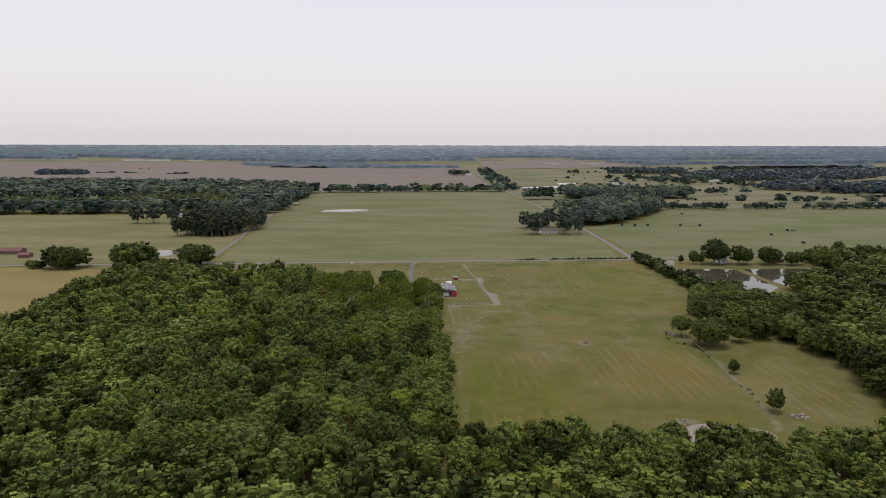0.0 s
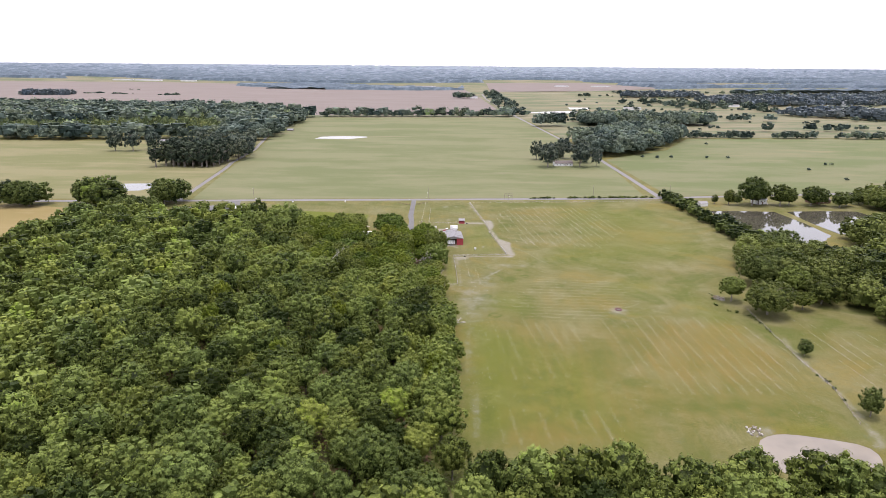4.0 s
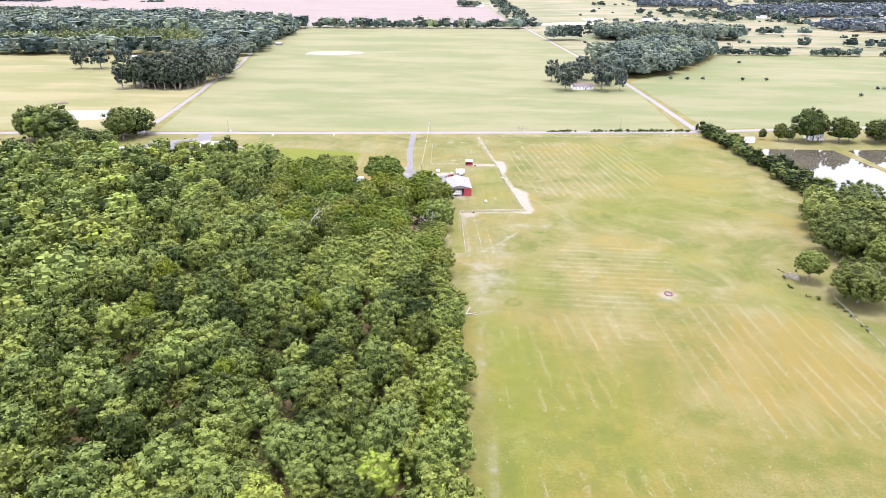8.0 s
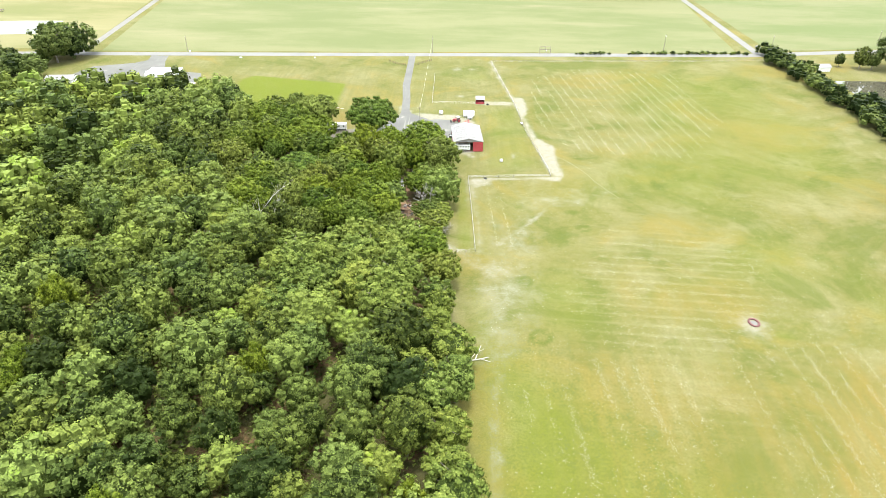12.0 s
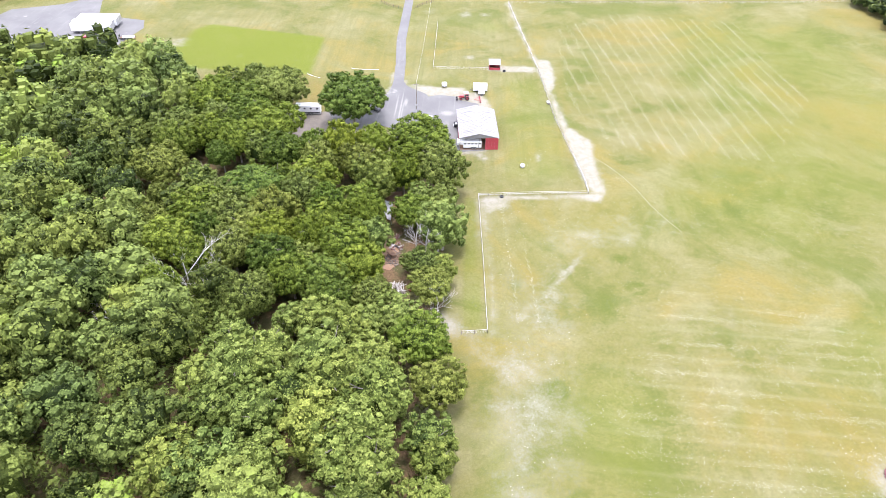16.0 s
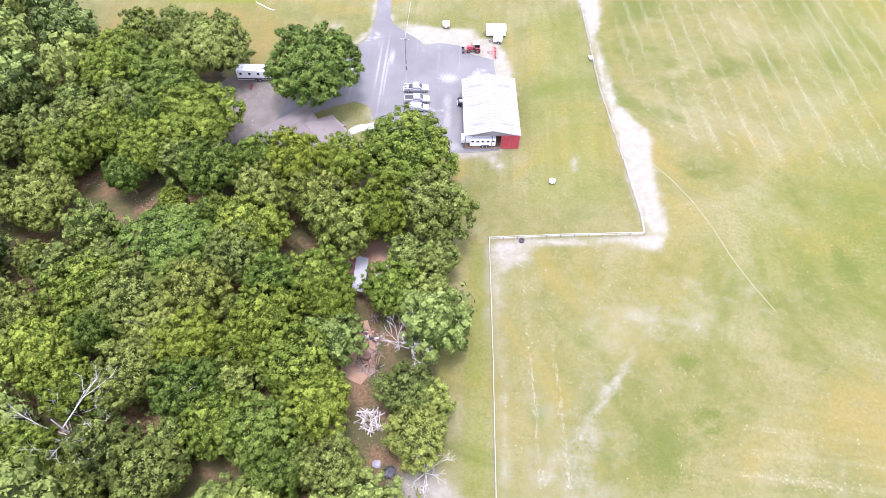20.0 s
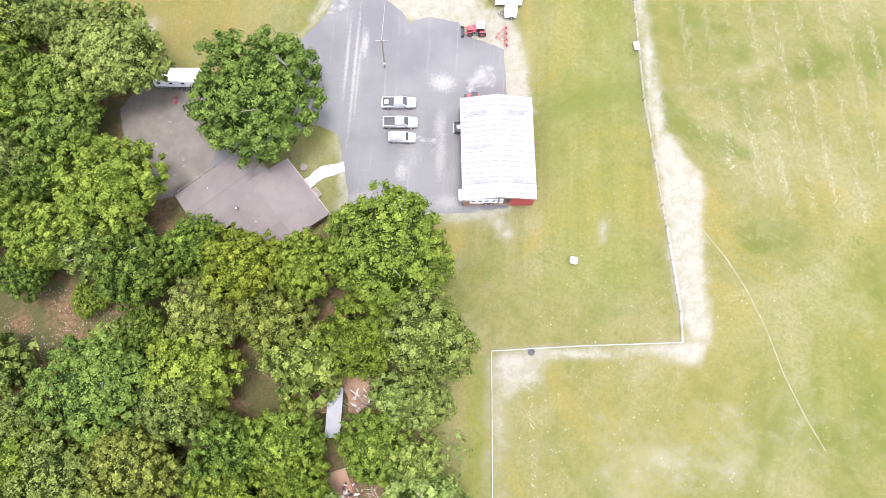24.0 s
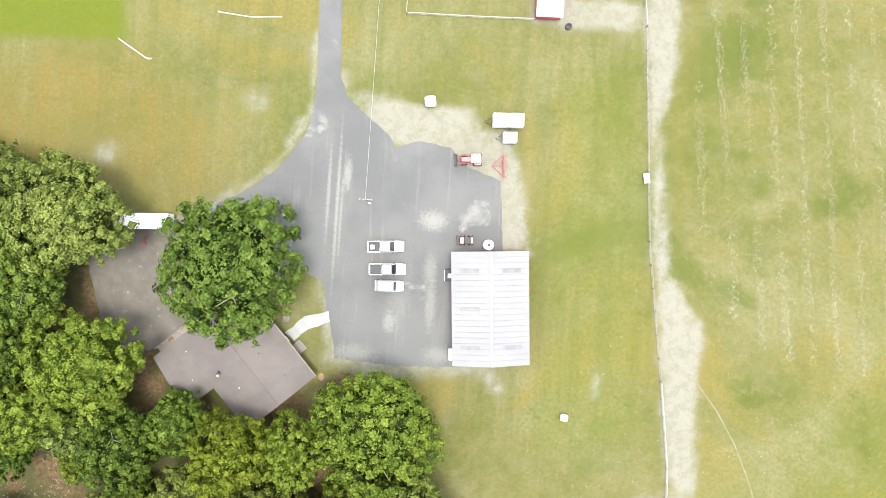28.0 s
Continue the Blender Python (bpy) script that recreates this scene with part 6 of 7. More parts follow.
def pickup(x, y, turn, paint, label, load=None):
    ob = thing("pickup_truck", label, "truck", "vehicles parked in the yard", (x, y, 0.045), turn)
    part("body", loft(bmesh.new(), [(-2.9, 0.86, 0.84, 0.45, 0.98), (-2.8, 0.96, 0.94, 0.38, 1.02), (-0.9, 0.98, 0.96, 0.36, 1.04), (1.3, 0.98, 0.96, 0.36, 1.06), (2.6, 0.95, 0.88, 0.38, 1.02), (2.9, 0.82, 0.74, 0.45, 0.9)]), paint, ob)
    bx("bed_liner", ob, BLACK, -2.74, -0.98, -0.78, 0.78, 1.0, 1.052)
    for y0, y1 in ((-0.94, -0.79), (0.79, 0.94)):
        bx("bed_side", ob, paint, -2.84, -0.9, y0, y1, 0.95, 1.3, 0.03)
    bx("tailgate", ob, paint, -2.88, -2.76, -0.93, 0.93, 0.6, 1.28, 0.03)
    part("cab", loft(bmesh.new(), [(-0.95, 0.93, 0.90, 1.0, 1.12), (-0.78, 0.92, 0.74, 1.0, 1.86), (0.65, 0.92, 0.74, 1.0, 1.88), (1.45, 0.93, 0.9, 1.0, 1.1)]), paint, ob)
    glass_band(ob, -0.92, 1.42, -0.74, 0.70, 0.86, 0.70, 1.14, 1.80)
    wheels(ob, (-1.85, 1.85), 0.98)
    lamps(ob, 2.8, -2.88, 0.66, 0.82)
    bx("front_bumper", ob, STEEL, 2.82, 2.98, -0.85, 0.85, 0.42, 0.62, 0.04)
    bx("rear_bumper", ob, STEEL, -3.02, -2.88, -0.85, 0.85, 0.42, 0.6, 0.04)
    for s in (-1, 1):
        bx("wing_mirror", ob, BLACK, 1.0, 1.14, s * 1.06 - 0.12, s * 1.06 + 0.12, 1.15, 1.35, 0.03)
    if load:
        bx("tool_box", ob, load, -1.5, -1.05, -0.75, 0.75, 1.06, 1.4, 0.03)
        bx("load", ob, WHITEPAINT, -2.45, -1.8, -0.4, 0.3, 1.06, 1.4, 0.04)
    return ob


def suv(x, y, turn, paint, label, name="car"):
    ob = thing(name, label, "car", "vehicles parked in the yard" if name == "car" else "", (x, y, 0.045), turn)
    part("body", loft(bmesh.new(), [(-2.36, 0.78, 0.74, 0.45, 0.95), (-2.25, 0.9, 0.88, 0.36, 1.04), (-0.5, 0.94, 0.92, 0.32, 1.04), (1.2, 0.94, 0.9, 0.32, 1.02), (2.1, 0.88, 0.8, 0.36, 0.9), (2.36, 0.74, 0.66, 0.45, 0.78)]), paint, ob)
    part("cab", loft(bmesh.new(), [(-2.2, 0.88, 0.84, 1.0, 1.1), (-1.75, 0.88, 0.7, 1.0, 1.66), (0.1, 0.9, 0.72, 1.0, 1.72), (1.15, 0.9, 0.86, 1.0, 1.06)]), paint, ob)
    glass_band(ob, -2.17, 1.12, -1.72, 0.15, 0.82, 0.66, 1.08, 1.62)
    bx("sunroof", ob, STEEL, -0.95, -0.05, -0.42, 0.42, 1.70, 1.735, 0.01, "tinted glass sunroof")
    for s in (-0.62, 0.62):
        bx("roof_rail", ob, STEEL, -1.6, 0.0, s - 0.025, s + 0.025, 1.70, 1.76)
    wheels(ob, (-1.4, 1.45), 0.93, 0.35, 0.24)
    lamps(ob, 2.25, -2.32, 0.6, 0.78)
    return ob


pickup(-15.7, 466.2, 4.5, CARWHITE, "white crew-cab pickup with a loaded black bed", BLACK)
pickup(-15.2, 462.55, 4.0, CARWHITE, "white crew-cab pickup with an empty black bed")
suv(-14.7, 459.85, 2.0, CARWHITE, "white estate car with a sunroof and roof rails")
pickup(-2.9, 462.4, 4.5, BLACK, "black pickup backed into the barn's open side", STEEL)
suv(181, 618, 95, CARWHITE, "white car waiting at the road junction", "road_car")
suv(-206, 523, 30, BLACK, "dark car parked in the yard by the road", "road_car")


def box_trailer(x, y, turn, lx, w, h, label, name="box_trailer", windows=0, gooseneck=False, axles=2, stripe=None, z=0.045):
    ob = thing(name, label, "trailer", at=(x, y, z), turn=turn)
    bx("body", ob, WHITEPAINT, -lx / 2, lx / 2, -w / 2, w / 2, 0.5, 0.5 + h, 0.09)
    bx("chassis", ob, BLACK, -lx / 2 + 0.1, lx / 2 - 0.1, -w / 2 + 0.1, w / 2 - 0.1, 0.36, 0.5)
    if gooseneck:
        bx("gooseneck", ob, WHITEPAINT, -lx / 2 - 1.9, -lx / 2 + 0.1, -w / 2 + 0.1, w / 2 - 0.1, 1.5, 0.5 + h - 0.02, 0.12)
        part("hitch", tube(bmesh.new(), (-lx / 2 - 1.6, 0, 0.3), (-lx / 2 - 1.6, 0, 1.5), 0.08), BLACK, ob)
    else:
        for s in (-1, 1):
            part("drawbar", tube(bmesh.new(), (-lx / 2 - 1.1, 0, 0.5), (-lx / 2, s * w * 0.35, 0.5), 0.05), BLACK, ob)
        part("jack", tube(bmesh.new(), (-lx / 2 - 0.9, 0, 0), (-lx / 2 - 0.9, 0, 0.8), 0.05), STEEL, ob)
    xs = [-0.45, 0.45] if axles == 2 else [0.0]
    wheels(ob, [k + lx * 0.08 for k in xs], w / 2 + 0.12, 0.36, 0.2)
    for s in (-1, 1):
        bx("mudguard", ob, BLACK, lx * 0.08 - 0.45 * axles, lx * 0.08 + 0.45 * axles, s * (w / 2 + 0.06) - 0.1, s * (w / 2 + 0.06) + 0.1, 0.74, 0.8, 0.02)
    for i in range(windows):
        for s in (-1, 1):
            bx("window", ob, DARKGLASS, -lx / 2 + lx * (i + 0.5) / windows - 0.3, -lx / 2 + lx * (i + 0.5) / windows + 0.3, s * (w / 2 + 0.006) - 0.006, s * (w / 2 + 0.006) + 0.006, 0.5 + h * 0.58, 0.5 + h * 0.8)
    if stripe:
        for s in (-1, 1):
            bx("stripe", ob, stripe, -lx / 2 + 0.15, lx / 2 - 0.15, s * (w / 2 + 0.005) - 0.005, s * (w / 2 + 0.005) + 0.005, 0.7, 1.1)
    part("roof_vent", tube(bmesh.new(), (-lx * 0.34, 0, 0.5 + h - 0.02), (-lx * 0.34, 0, 0.5 + h + 0.08), 0.28, 0.24, 14), STEEL, ob)
    return ob


box_trailer(2.6, 487.8, 3, 4.9, 2.1, 2.1, "white enclosed cargo trailer parked on gravel")
box_trailer(3.1, 485.1, 3, 2.2, 1.7, 1.6, "small white box trailer with a drawbar", axles=1)
box_trailer(0.3, 450.0, 4.5, 5.6, 2.1, 2.1, "white gooseneck horse trailer under the barn roof", "horse_trailer", windows=5, gooseneck=True, z=0.09)
box_trailer(-54.0, 467.6, 3, 8.2, 2.5, 2.7, "white camper with dark windows under an oak", "camper", windows=4, stripe=BLACK)
for tx, ty, tt in ((-197, 509, 20),):
    box_trailer(tx, ty, tt, 5.5, 2.2, 2.0, "white cargo trailer in the roadside yard")


def flat_trailer(x, y, turn):
    ob = thing("flatbed_trailer", "dark flatbed trailer with a load of boxes", "trailer", at=(x, y, 0.02), turn=turn)
    bx("deck", ob, PLANK, -3, 3, -1.1, 1.1, 0.6, 0.7)
    for y0 in (-1.1, 1.02):
        bx("side_rail", ob, BLACK, -3, 3, y0, y0 + 0.08, 0.7, 0.95)
    for k in (-1.8, -0.2, 1.4):
        bx("crate", ob, WHITEPAINT, k, k + 1.2, -0.7, 0.7, 0.703, 1.3, 0.03)
    wheels(ob, (-0.2, 0.7), 1.2, 0.35, 0.2)
    part("drawbar", tube(bmesh.new(), (-4.2, 0, 0.6), (-3, 0, 0.6), 0.06), BLACK, ob)


flat_trailer(-137.6, 521.3, 4)


def semi_trailer(x, y, turn):
    ob = thing("semi_trailer", "long white box semi-trailer parked beside others", "trailer", "white semi-trailers", (x, y, 0.04), turn)
    bx("body", ob, WHITEPAINT, -8, 8, -1.28, 1.28, 1.15, 4.0, 0.06)
    for s in (-1, 1):
        bx("chassis_rail", ob, BLACK, -7.6, 7.8, s * 0.5 - 0.08, s * 0.5 + 0.08, 0.95, 1.15)
        bx("side_skirt", ob, STEEL, -7.9, 7.9, s * 1.285 - 0.01, s * 1.285 + 0.01, 1.15, 1.3)
        bx("landing_leg", ob, STEEL, -4.9, -4.7, s * 0.8 - 0.08, s * 0.8 + 0.08, 0, 1.1)
        bx("rear_door", ob, STEEL, 8.0, 8.03, min(0.03 * s, 1.2 * s), max(0.03 * s, 1.2 * s), 1.2, 3.9)
    wheels(ob, (5.2, 6.5), 1.15, 0.5, 0.3)
    bx("bumper", ob, BLACK, 7.9, 8.0, -1.1, 1.1, 0.5, 0.62)


for i in range(4):
    semi_trailer(-154.2 + (0.5, -0.3, 0.2, -0.1)[i], 526.3 + 3.05 * i, 3)


def flatbed_truck(x, y, turn):
    ob = thing("flatbed_truck", "flatbed lorry with a red cab and white bed", "truck", at=(x, y, 0.04), turn=turn)
    bx("bed", ob, WHITEPAINT, -4.6, 2.0, -1.2, 1.2, 0.95, 1.25, 0.04)
    bx("chassis", ob, BLACK, -4.4, 4.2, -0.5, 0.5, 0.6, 0.95)
    bx("cab", ob, RED, 2.2, 4.2, -1.1, 1.1, 0.7, 2.6, 0.15)
    bx("bonnet", ob, RED, 4.2, 5.2, -0.95, 0.95, 0.7, 1.6, 0.15)
    bx("windscreen", ob, DARKGLASS, 4.19, 4.215, -0.9, 0.9, 1.7, 2.4)
    for k in (-3.6, -0.9):
        bx("load", ob, WHITEPAINT, k, k + 2.2, -0.9, 0.9, 1.253, 1.75, 0.05)
    wheels(ob, (-3.0, -1.9, 4.1), 1.05, 0.48, 0.28)


flatbed_truck(-155.6, 517.3, 2)


def tractor(x, y, turn):
    ob = thing("tractor", "red farm tractor with a front loader and white cab roof", "tractor", at=(x, y, 0.045), turn=turn)
    part("bonnet", loft(bmesh.new(), [(-1.75, 0.3, 0.28, 0.75, 1.35), (-1.6, 0.38, 0.36, 0.7, 1.45), (-0.1, 0.42, 0.4, 0.7, 1.55)]), RED, ob)
    bx("chassis", ob, BLACK, -1.7, 1.3, -0.3, 0.3, 0.5, 0.8, 0.05)
    bx("cab_roof", ob, WHITEPAINT, -0.15, 1.35, -0.72, 0.72, 2.35, 2.5, 0.06)
    for px, py in ((-0.1, -0.62), (-0.1, 0.62), (1.25, -0.62), (1.25, 0.62)):
        part("cab_post", tube(bmesh.new(), (px, py, 1.1), (px, py, 2.36), 0.05, 0.05, 6), BLACK, ob)
    bx("windscreen", ob, DARKGLASS, -0.12, -0.10, -0.58, 0.58, 1.45, 2.32)
    bx("rear_window", ob, DARKGLASS, 1.26, 1.28, -0.58, 0.58, 1.35, 2.32)
    bx("seat", ob, BLACK, 0.55, 0.95, -0.25, 0.25, 1.05, 1.5, 0.06)
    for s in (-1, 1):
        part("mudguard", box(bmesh.new(), 0.4, 1.5, s * 0.78 - 0.2, s * 0.78 + 0.2, 1.42, 1.5, 0.03), RED, ob)
        w = part("wheel", tube(bmesh.new(), (0.95, s * 0.6, 0.72), (0.95, s * 1.0, 0.72), 0.72, 0.72, 20), BLACK, ob)
        part("rim", tube(bmesh.new(), (0.95, s * 0.98, 0.72), (0.95, s * 1.02, 0.72), 0.4, 0.38, 14), RED, w)
        w = part("wheel", tube(bmesh.new(), (-1.2, s * 0.55, 0.45), (-1.2, s * 0.85, 0.45), 0.45, 0.45, 18), BLACK, ob)
        part("rim", tube(bmesh.new(), (-1.2, s * 0.84, 0.45), (-1.2, s * 0.87, 0.45), 0.24, 0.22, 12), RED, w)
        part("loader_arm", tube(bmesh.new(), (-0.2, s * 0.62, 1.5), (-2.3, s * 0.62, 0.6), 0.08, 0.08, 6), RED, ob)
    bm = box(bmesh.new(), -2.85, -2.3, -0.95, 0.95, 0.02, 0.08)
    box(bm, -2.38, -2.3, -0.95, 0.95, 0.08, 0.7)
    for s in (-1, 1):
        box(bm, -2.85, -2.3, s * 0.93 - 0.03, s * 0.93 + 0.03, 0.08, 0.55)
    part("bucket", bm, BLACK, ob)
    part("exhaust", tube(bmesh.new(), (-0.5, 0.25, 1.5), (-0.5, 0.25, 2.2), 0.04), BLACK, ob)
    return ob


tractor(-2.8, 481.2, 5)


def hay_tedder(x, y, turn):
    ob = thing("hay_tedder", "red hay tedder with spidery tine arms", "farm implement", at=(x, y, 0.02), turn=turn)
    part("drawbar", tube(bmesh.new(), (-1.8, 0, 0.5), (0, 0, 0.7), 0.06), RED, ob)
    for k in (-1, 1):
        part("frame", tube(bmesh.new(), (-1.7, 0.1 * k, 0.55), (0.1, 1.75 * k, 0.7), 0.05), RED, ob)
    part("frame", tube(bmesh.new(), (0, -1.7, 0.7), (0, 1.7, 0.7), 0.07), RED, ob)
    for k in (-1.75, -0.6, 0.6, 1.75):
        r = part("rotor", tube(bmesh.new(), (0.2, k, 0.25), (0.2, k, 0.75), 0.12), RED, ob)
        for i in range(6):
            a = i * math.pi / 3 + k
            part("tine_arm", tube(bmesh.new(), (0.2, k, 0.4), (0.2 + 0.72 * math.cos(a), k + 0.72 * math.sin(a), 0.22), 0.025, 0.02, 5), RED, r)
        part("wheel", tube(bmesh.new(), (0.2, k - 0.08, 0.2), (0.2, k + 0.08, 0.2), 0.2, 0.2, 12), BLACK, ob)


hay_tedder(2.4, 480.6, 5)


def wrapped_bale(x, y, turn, s, label):
    ob = thing("wrapped_bale", label, "bale", "white wrapped bales", (x, y, 0), turn)
    bm = bmesh.new()
    tube(bm, (-s / 2, 0, s / 2), (s / 2, 0, s / 2), s / 2, s / 2, 18)
    bmesh.ops.bevel(bm, geom=[e for e in bm.edges if abs(abs(e.verts[0].co.x) - s / 2) < 1e-3 and abs(abs(e.verts[1].co.x) - s / 2) < 1e-3], offset=0.12 * s, segments=2, affect="EDGES")
    part("wrap", bm, WHITEPAINT, ob, smooth=True)
    for s2 in (-0.25, 0.25):
        part("band", tube(bmesh.new(), (s * s2 - 0.03, 0, s / 2), (s * s2 + 0.03, 0, s / 2), s / 2 + 0.01, s / 2 + 0.01, 18), TARP, ob)


wrapped_bale(-10.1, 490.1, 8, 1.8, "round bale in white wrap on the gravel")
wrapped_bale(15.4, 440.1, -10, 1.2, "small white-wrapped bale on the grass")

# beside the barn's north end
ld = thing("skid_loader", "compact red and black loader against the barn", "loader", at=(-2.6, 468.1, 0.045), turn=4.5)
bx("body", ld, RED, -1.2, 1.0, -0.55, 0.55, 0.35, 1.1, 0.06)
bx("cage", ld, BLACK, -0.5, 0.6, -0.5, 0.5, 1.1, 1.95, 0.05)
wheels(ld, (-0.7, 0.6), 0.8, 0.36, 0.24)
bx("bucket", ld, BLACK, -1.75, -1.25, -0.8, 0.8, 0.03, 0.5, 0.03)
pt = thing("water_tank", "white round plastic water tank", "tank", at=(0.9, 467.6, 0.045))
part("shell", tube(bmesh.new(), (0, 0, 0), (0, 0, 1.5), 0.85, 0.85, 24), WHITEPAINT, pt, smooth=False)
part("dome", tube(bmesh.new(), (0, 0, 1.5), (0, 0, 1.75), 0.85, 0.3, 24), WHITEPAINT, pt)
part("cap", tube(bmesh.new(), (0, 0, 1.75), (0, 0, 1.83), 0.22, 0.22, 14), BLACK, pt)
cart = thing("utility_cart", "black two-seat utility cart under the oak", "cart", at=(-31.8, 470.5, 0.045), turn=-28)
bx("body", cart, BLACK, -1.4, 1.2, -0.65, 0.65, 0.35, 0.8, 0.06)
bx("cargo_bed", cart, BLACK, -1.5, -0.5, -0.7, 0.7, 0.8, 1.05, 0.02)
bx("canopy", cart, TARP, -0.5, 0.8, -0.65, 0.65, 1.8, 1.86, 0.02)
for a, b in ((-0.45, -0.6), (-0.45, 0.6), (0.75, -0.6), (0.75, 0.6)):
    part("canopy_post", tube(bmesh.new(), (a, b, 0.8), (a, b, 1.8), 0.03, 0.03, 6), BLACK, cart)
wheels(cart, (-0.95, 0.85), 0.75, 0.3, 0.2)
for nm, lb, x, y, r, h, mt in (("water_trough", "black round water trough by the shed", 11.5, 504.0, 0.55, 0.5, BLACK), ("tyre_feeder", "black tyre feeder at the fence", 8.9, 424.6, 0.55, 0.3, BLACK), ("fire_pit", "rusty round fire pit by the house", -42.4, 438.3, 0.5, 0.4, PLANK), ("cable_reel_table", "round timber cable reel used as a table", -31.0, 453.4, 0.6, 0.6, WOODPOST)):
    ob = thing(nm, lb, nm.replace("_", " "), at=(x, y, 0))
    bm = bmesh.new()
    n = 18
    ring = [[bm.verts.new((rr * math.cos(2 * math.pi * i / n), rr * math.sin(2 * math.pi * i / n), z)) for i in range(n)] for rr, z in ((r, 0), (r * 1.03, h * 0.6), (r, h), (r * 0.78, h), (r * 0.72, h * 0.35))]
    for a, b in zip(ring, ring[1:]):
        for i in range(n):
            bm.faces.new((a[i], a[(i + 1) % n], b[(i + 1) % n], b[i]))
    bm.faces.new(ring[-1])
    part("rim", bm, mt, ob)
pan = thing("gas_cylinder", "red fuel can standing on the asphalt", "fuel can", at=(-54.6, 463.9, 0.045))
part("can", tube(bmesh.new(), (0, 0, 0), (0, 0, 0.55), 0.3, 0.26, 14), RED, pan)
part("neck", tube(bmesh.new(), (0.1, 0, 0.55), (0.1, 0, 0.68), 0.06, 0.05, 8), BLACK, pan)
sb = thing("salt_block_stand", "small weathered mineral feeder on the path", "feeder", at=(26.1, 480.3, 0), turn=12)
bx("box", sb, WOODPOST, -0.4, 0.4, -0.7, 0.7, 0.1, 0.6, 0.03)
bx("lid", sb, STEEL, -0.5, 0.5, -0.8, 0.8, 0.6, 0.66, 0.01)
for a in (-0.3, 0.3):
    bx("runner", sb, PLANK, a - 0.05, a + 0.05, -0.7, 0.7, 0, 0.1)


# ---- pole and wire ----
def utility_pole(x, y, h, label, turn=0.0):
    ob = thing("utility_pole", label, "utility pole", at=(x, y, 0), turn=turn)
    part("pole", tube(bmesh.new(), (0, 0, -0.1), (0, 0, h), 0.16, 0.11, 10), WOODPOST, ob)
    bx("crossarm", ob, WOODPOST, -1.0, 1.0, -0.05, 0.05, h - 0.7, h - 0.58)
    for k in (-0.9, -0.3, 0.3, 0.9):
        part("insulator", tube(bmesh.new(), (k, 0, h - 0.58), (k, 0, h - 0.42), 0.05, 0.03, 8), WHITEPAINT, ob)
    return ob


yp = utility_pole(-18.7, 473.2, 9.5, "tall weathered utility pole in the yard")
part("meter_box", box(bmesh.new(), -0.2, 0.2, -0.3, -0.14, 1.3, 1.9, 0.02), STEEL, yp)
for px, py in ((-18.8, 590.5), (120, 606), (-160, 579), (186, 611), (260, 630), (-290, 575)):
    utility_pole(px, py, 9.5, "weathered utility pole beside the road", 90)


def wire(a, b, sag, label):
    bm = bmesh.new()
    a, b = Vector(a), Vector(b)
    pts = [a.lerp(b, i / 12) - Vector((0, 0, 4 * sag * (i / 12) * (1 - i / 12))) for i in range(13)]
    for p, q in zip(pts, pts[1:]):
        tube(bm, p, q, 0.025, 0.025, 4, False)
    tagged(part("overhead_wire", bm, STEEL), label, "wire")


wire((-18.7, 473.2, 9.2), (-18.8, 590.5, 9.2), 1.6, "overhead service wire from the road to the yard")


# ---- fences ----
def fence(name, label, pts, step, h=1.2, rails=(1.1,), wires=(0.45, 0.8), rail_m=None, post_m=None, rail_r=0.05):
    ob = thing(name, label, "fence")
    pm, rm = post_m or WOODPOST, rail_m or WOODPOST
    base = None
    for a, b in zip(pts, pts[1:]):
        a, b = Vector((*a, 0)), Vector((*b, 0))
        n = max(1, round((b - a).length / step))
        for i in range(n + 1):
            p = a.lerp(b, i / n)
            if base is None:
                base = part("post", tube(bmesh.new(), (0, 0, -0.1), (0, 0, h), 0.08, 0.07, 6), pm, ob)
                base.location = p
            else:
                q = new("post", base.data)
                q.parent, q.location = ob, p
        for z in rails:
            part("rail", tube(bmesh.new(), a + Vector((0, 0, z)), b + Vector((0, 0, z)), rail_r, rail_r, 6), rm, ob)
        for z in wires:
            part("wire", tube(bmesh.new(), a + Vector((0, 0, z)), b + Vector((0, 0, z)), 0.015, 0.015, 4), STEEL, ob)
    return ob


fence("paddock_fence", "pale rail fence with wooden posts round the paddock", [(2.4, 424.3), (16.6, 426.0), (33.3, 427.6), (33.1, 432.7), (31.0, 447)], 3.0, rails=(0.7, 1.15), rail_m=PALERAIL, rail_r=0.055)
fence("pasture_fence", "long rail and wire fence beside the woods", [(2.4, 424.3), (3.7, 398.3), (4.7, 373.6), (-1.0, 372.8)], 3.4, rails=(1.15,), rail_m=PALERAIL, rail_r=0.05)
fence("lane_fence", "thin wire fence beside the sandy track", [(31.0, 447), (27.3, 470), (24.3, 505)], 4.0)
fence("pen_fence", "white rail fence round the small pen", [(5.8, 504.6), (-5, 504.2), (-14.9, 504.0), (-15.5, 548)], 3.2, rails=(1.1,), rail_m=PALERAIL)
fence("pen_fence", "white rail fence round the small pen", [(24.2, 505), (19.5, 540), (15, 574)], 4.0, rails=(1.1,), rail_m=PALERAIL)
fence("roadside_fence", "wire fence with posts along the road", [(15.6, 573.8), (71.7, 578.5), (127.7, 583.5), (177, 590)], 5.0)
fence("ditch_fence", "wire fence with posts beside the ditch", [(137, 344), (134.6, 293), (134.6, 268), (130, 246)], 5.0)
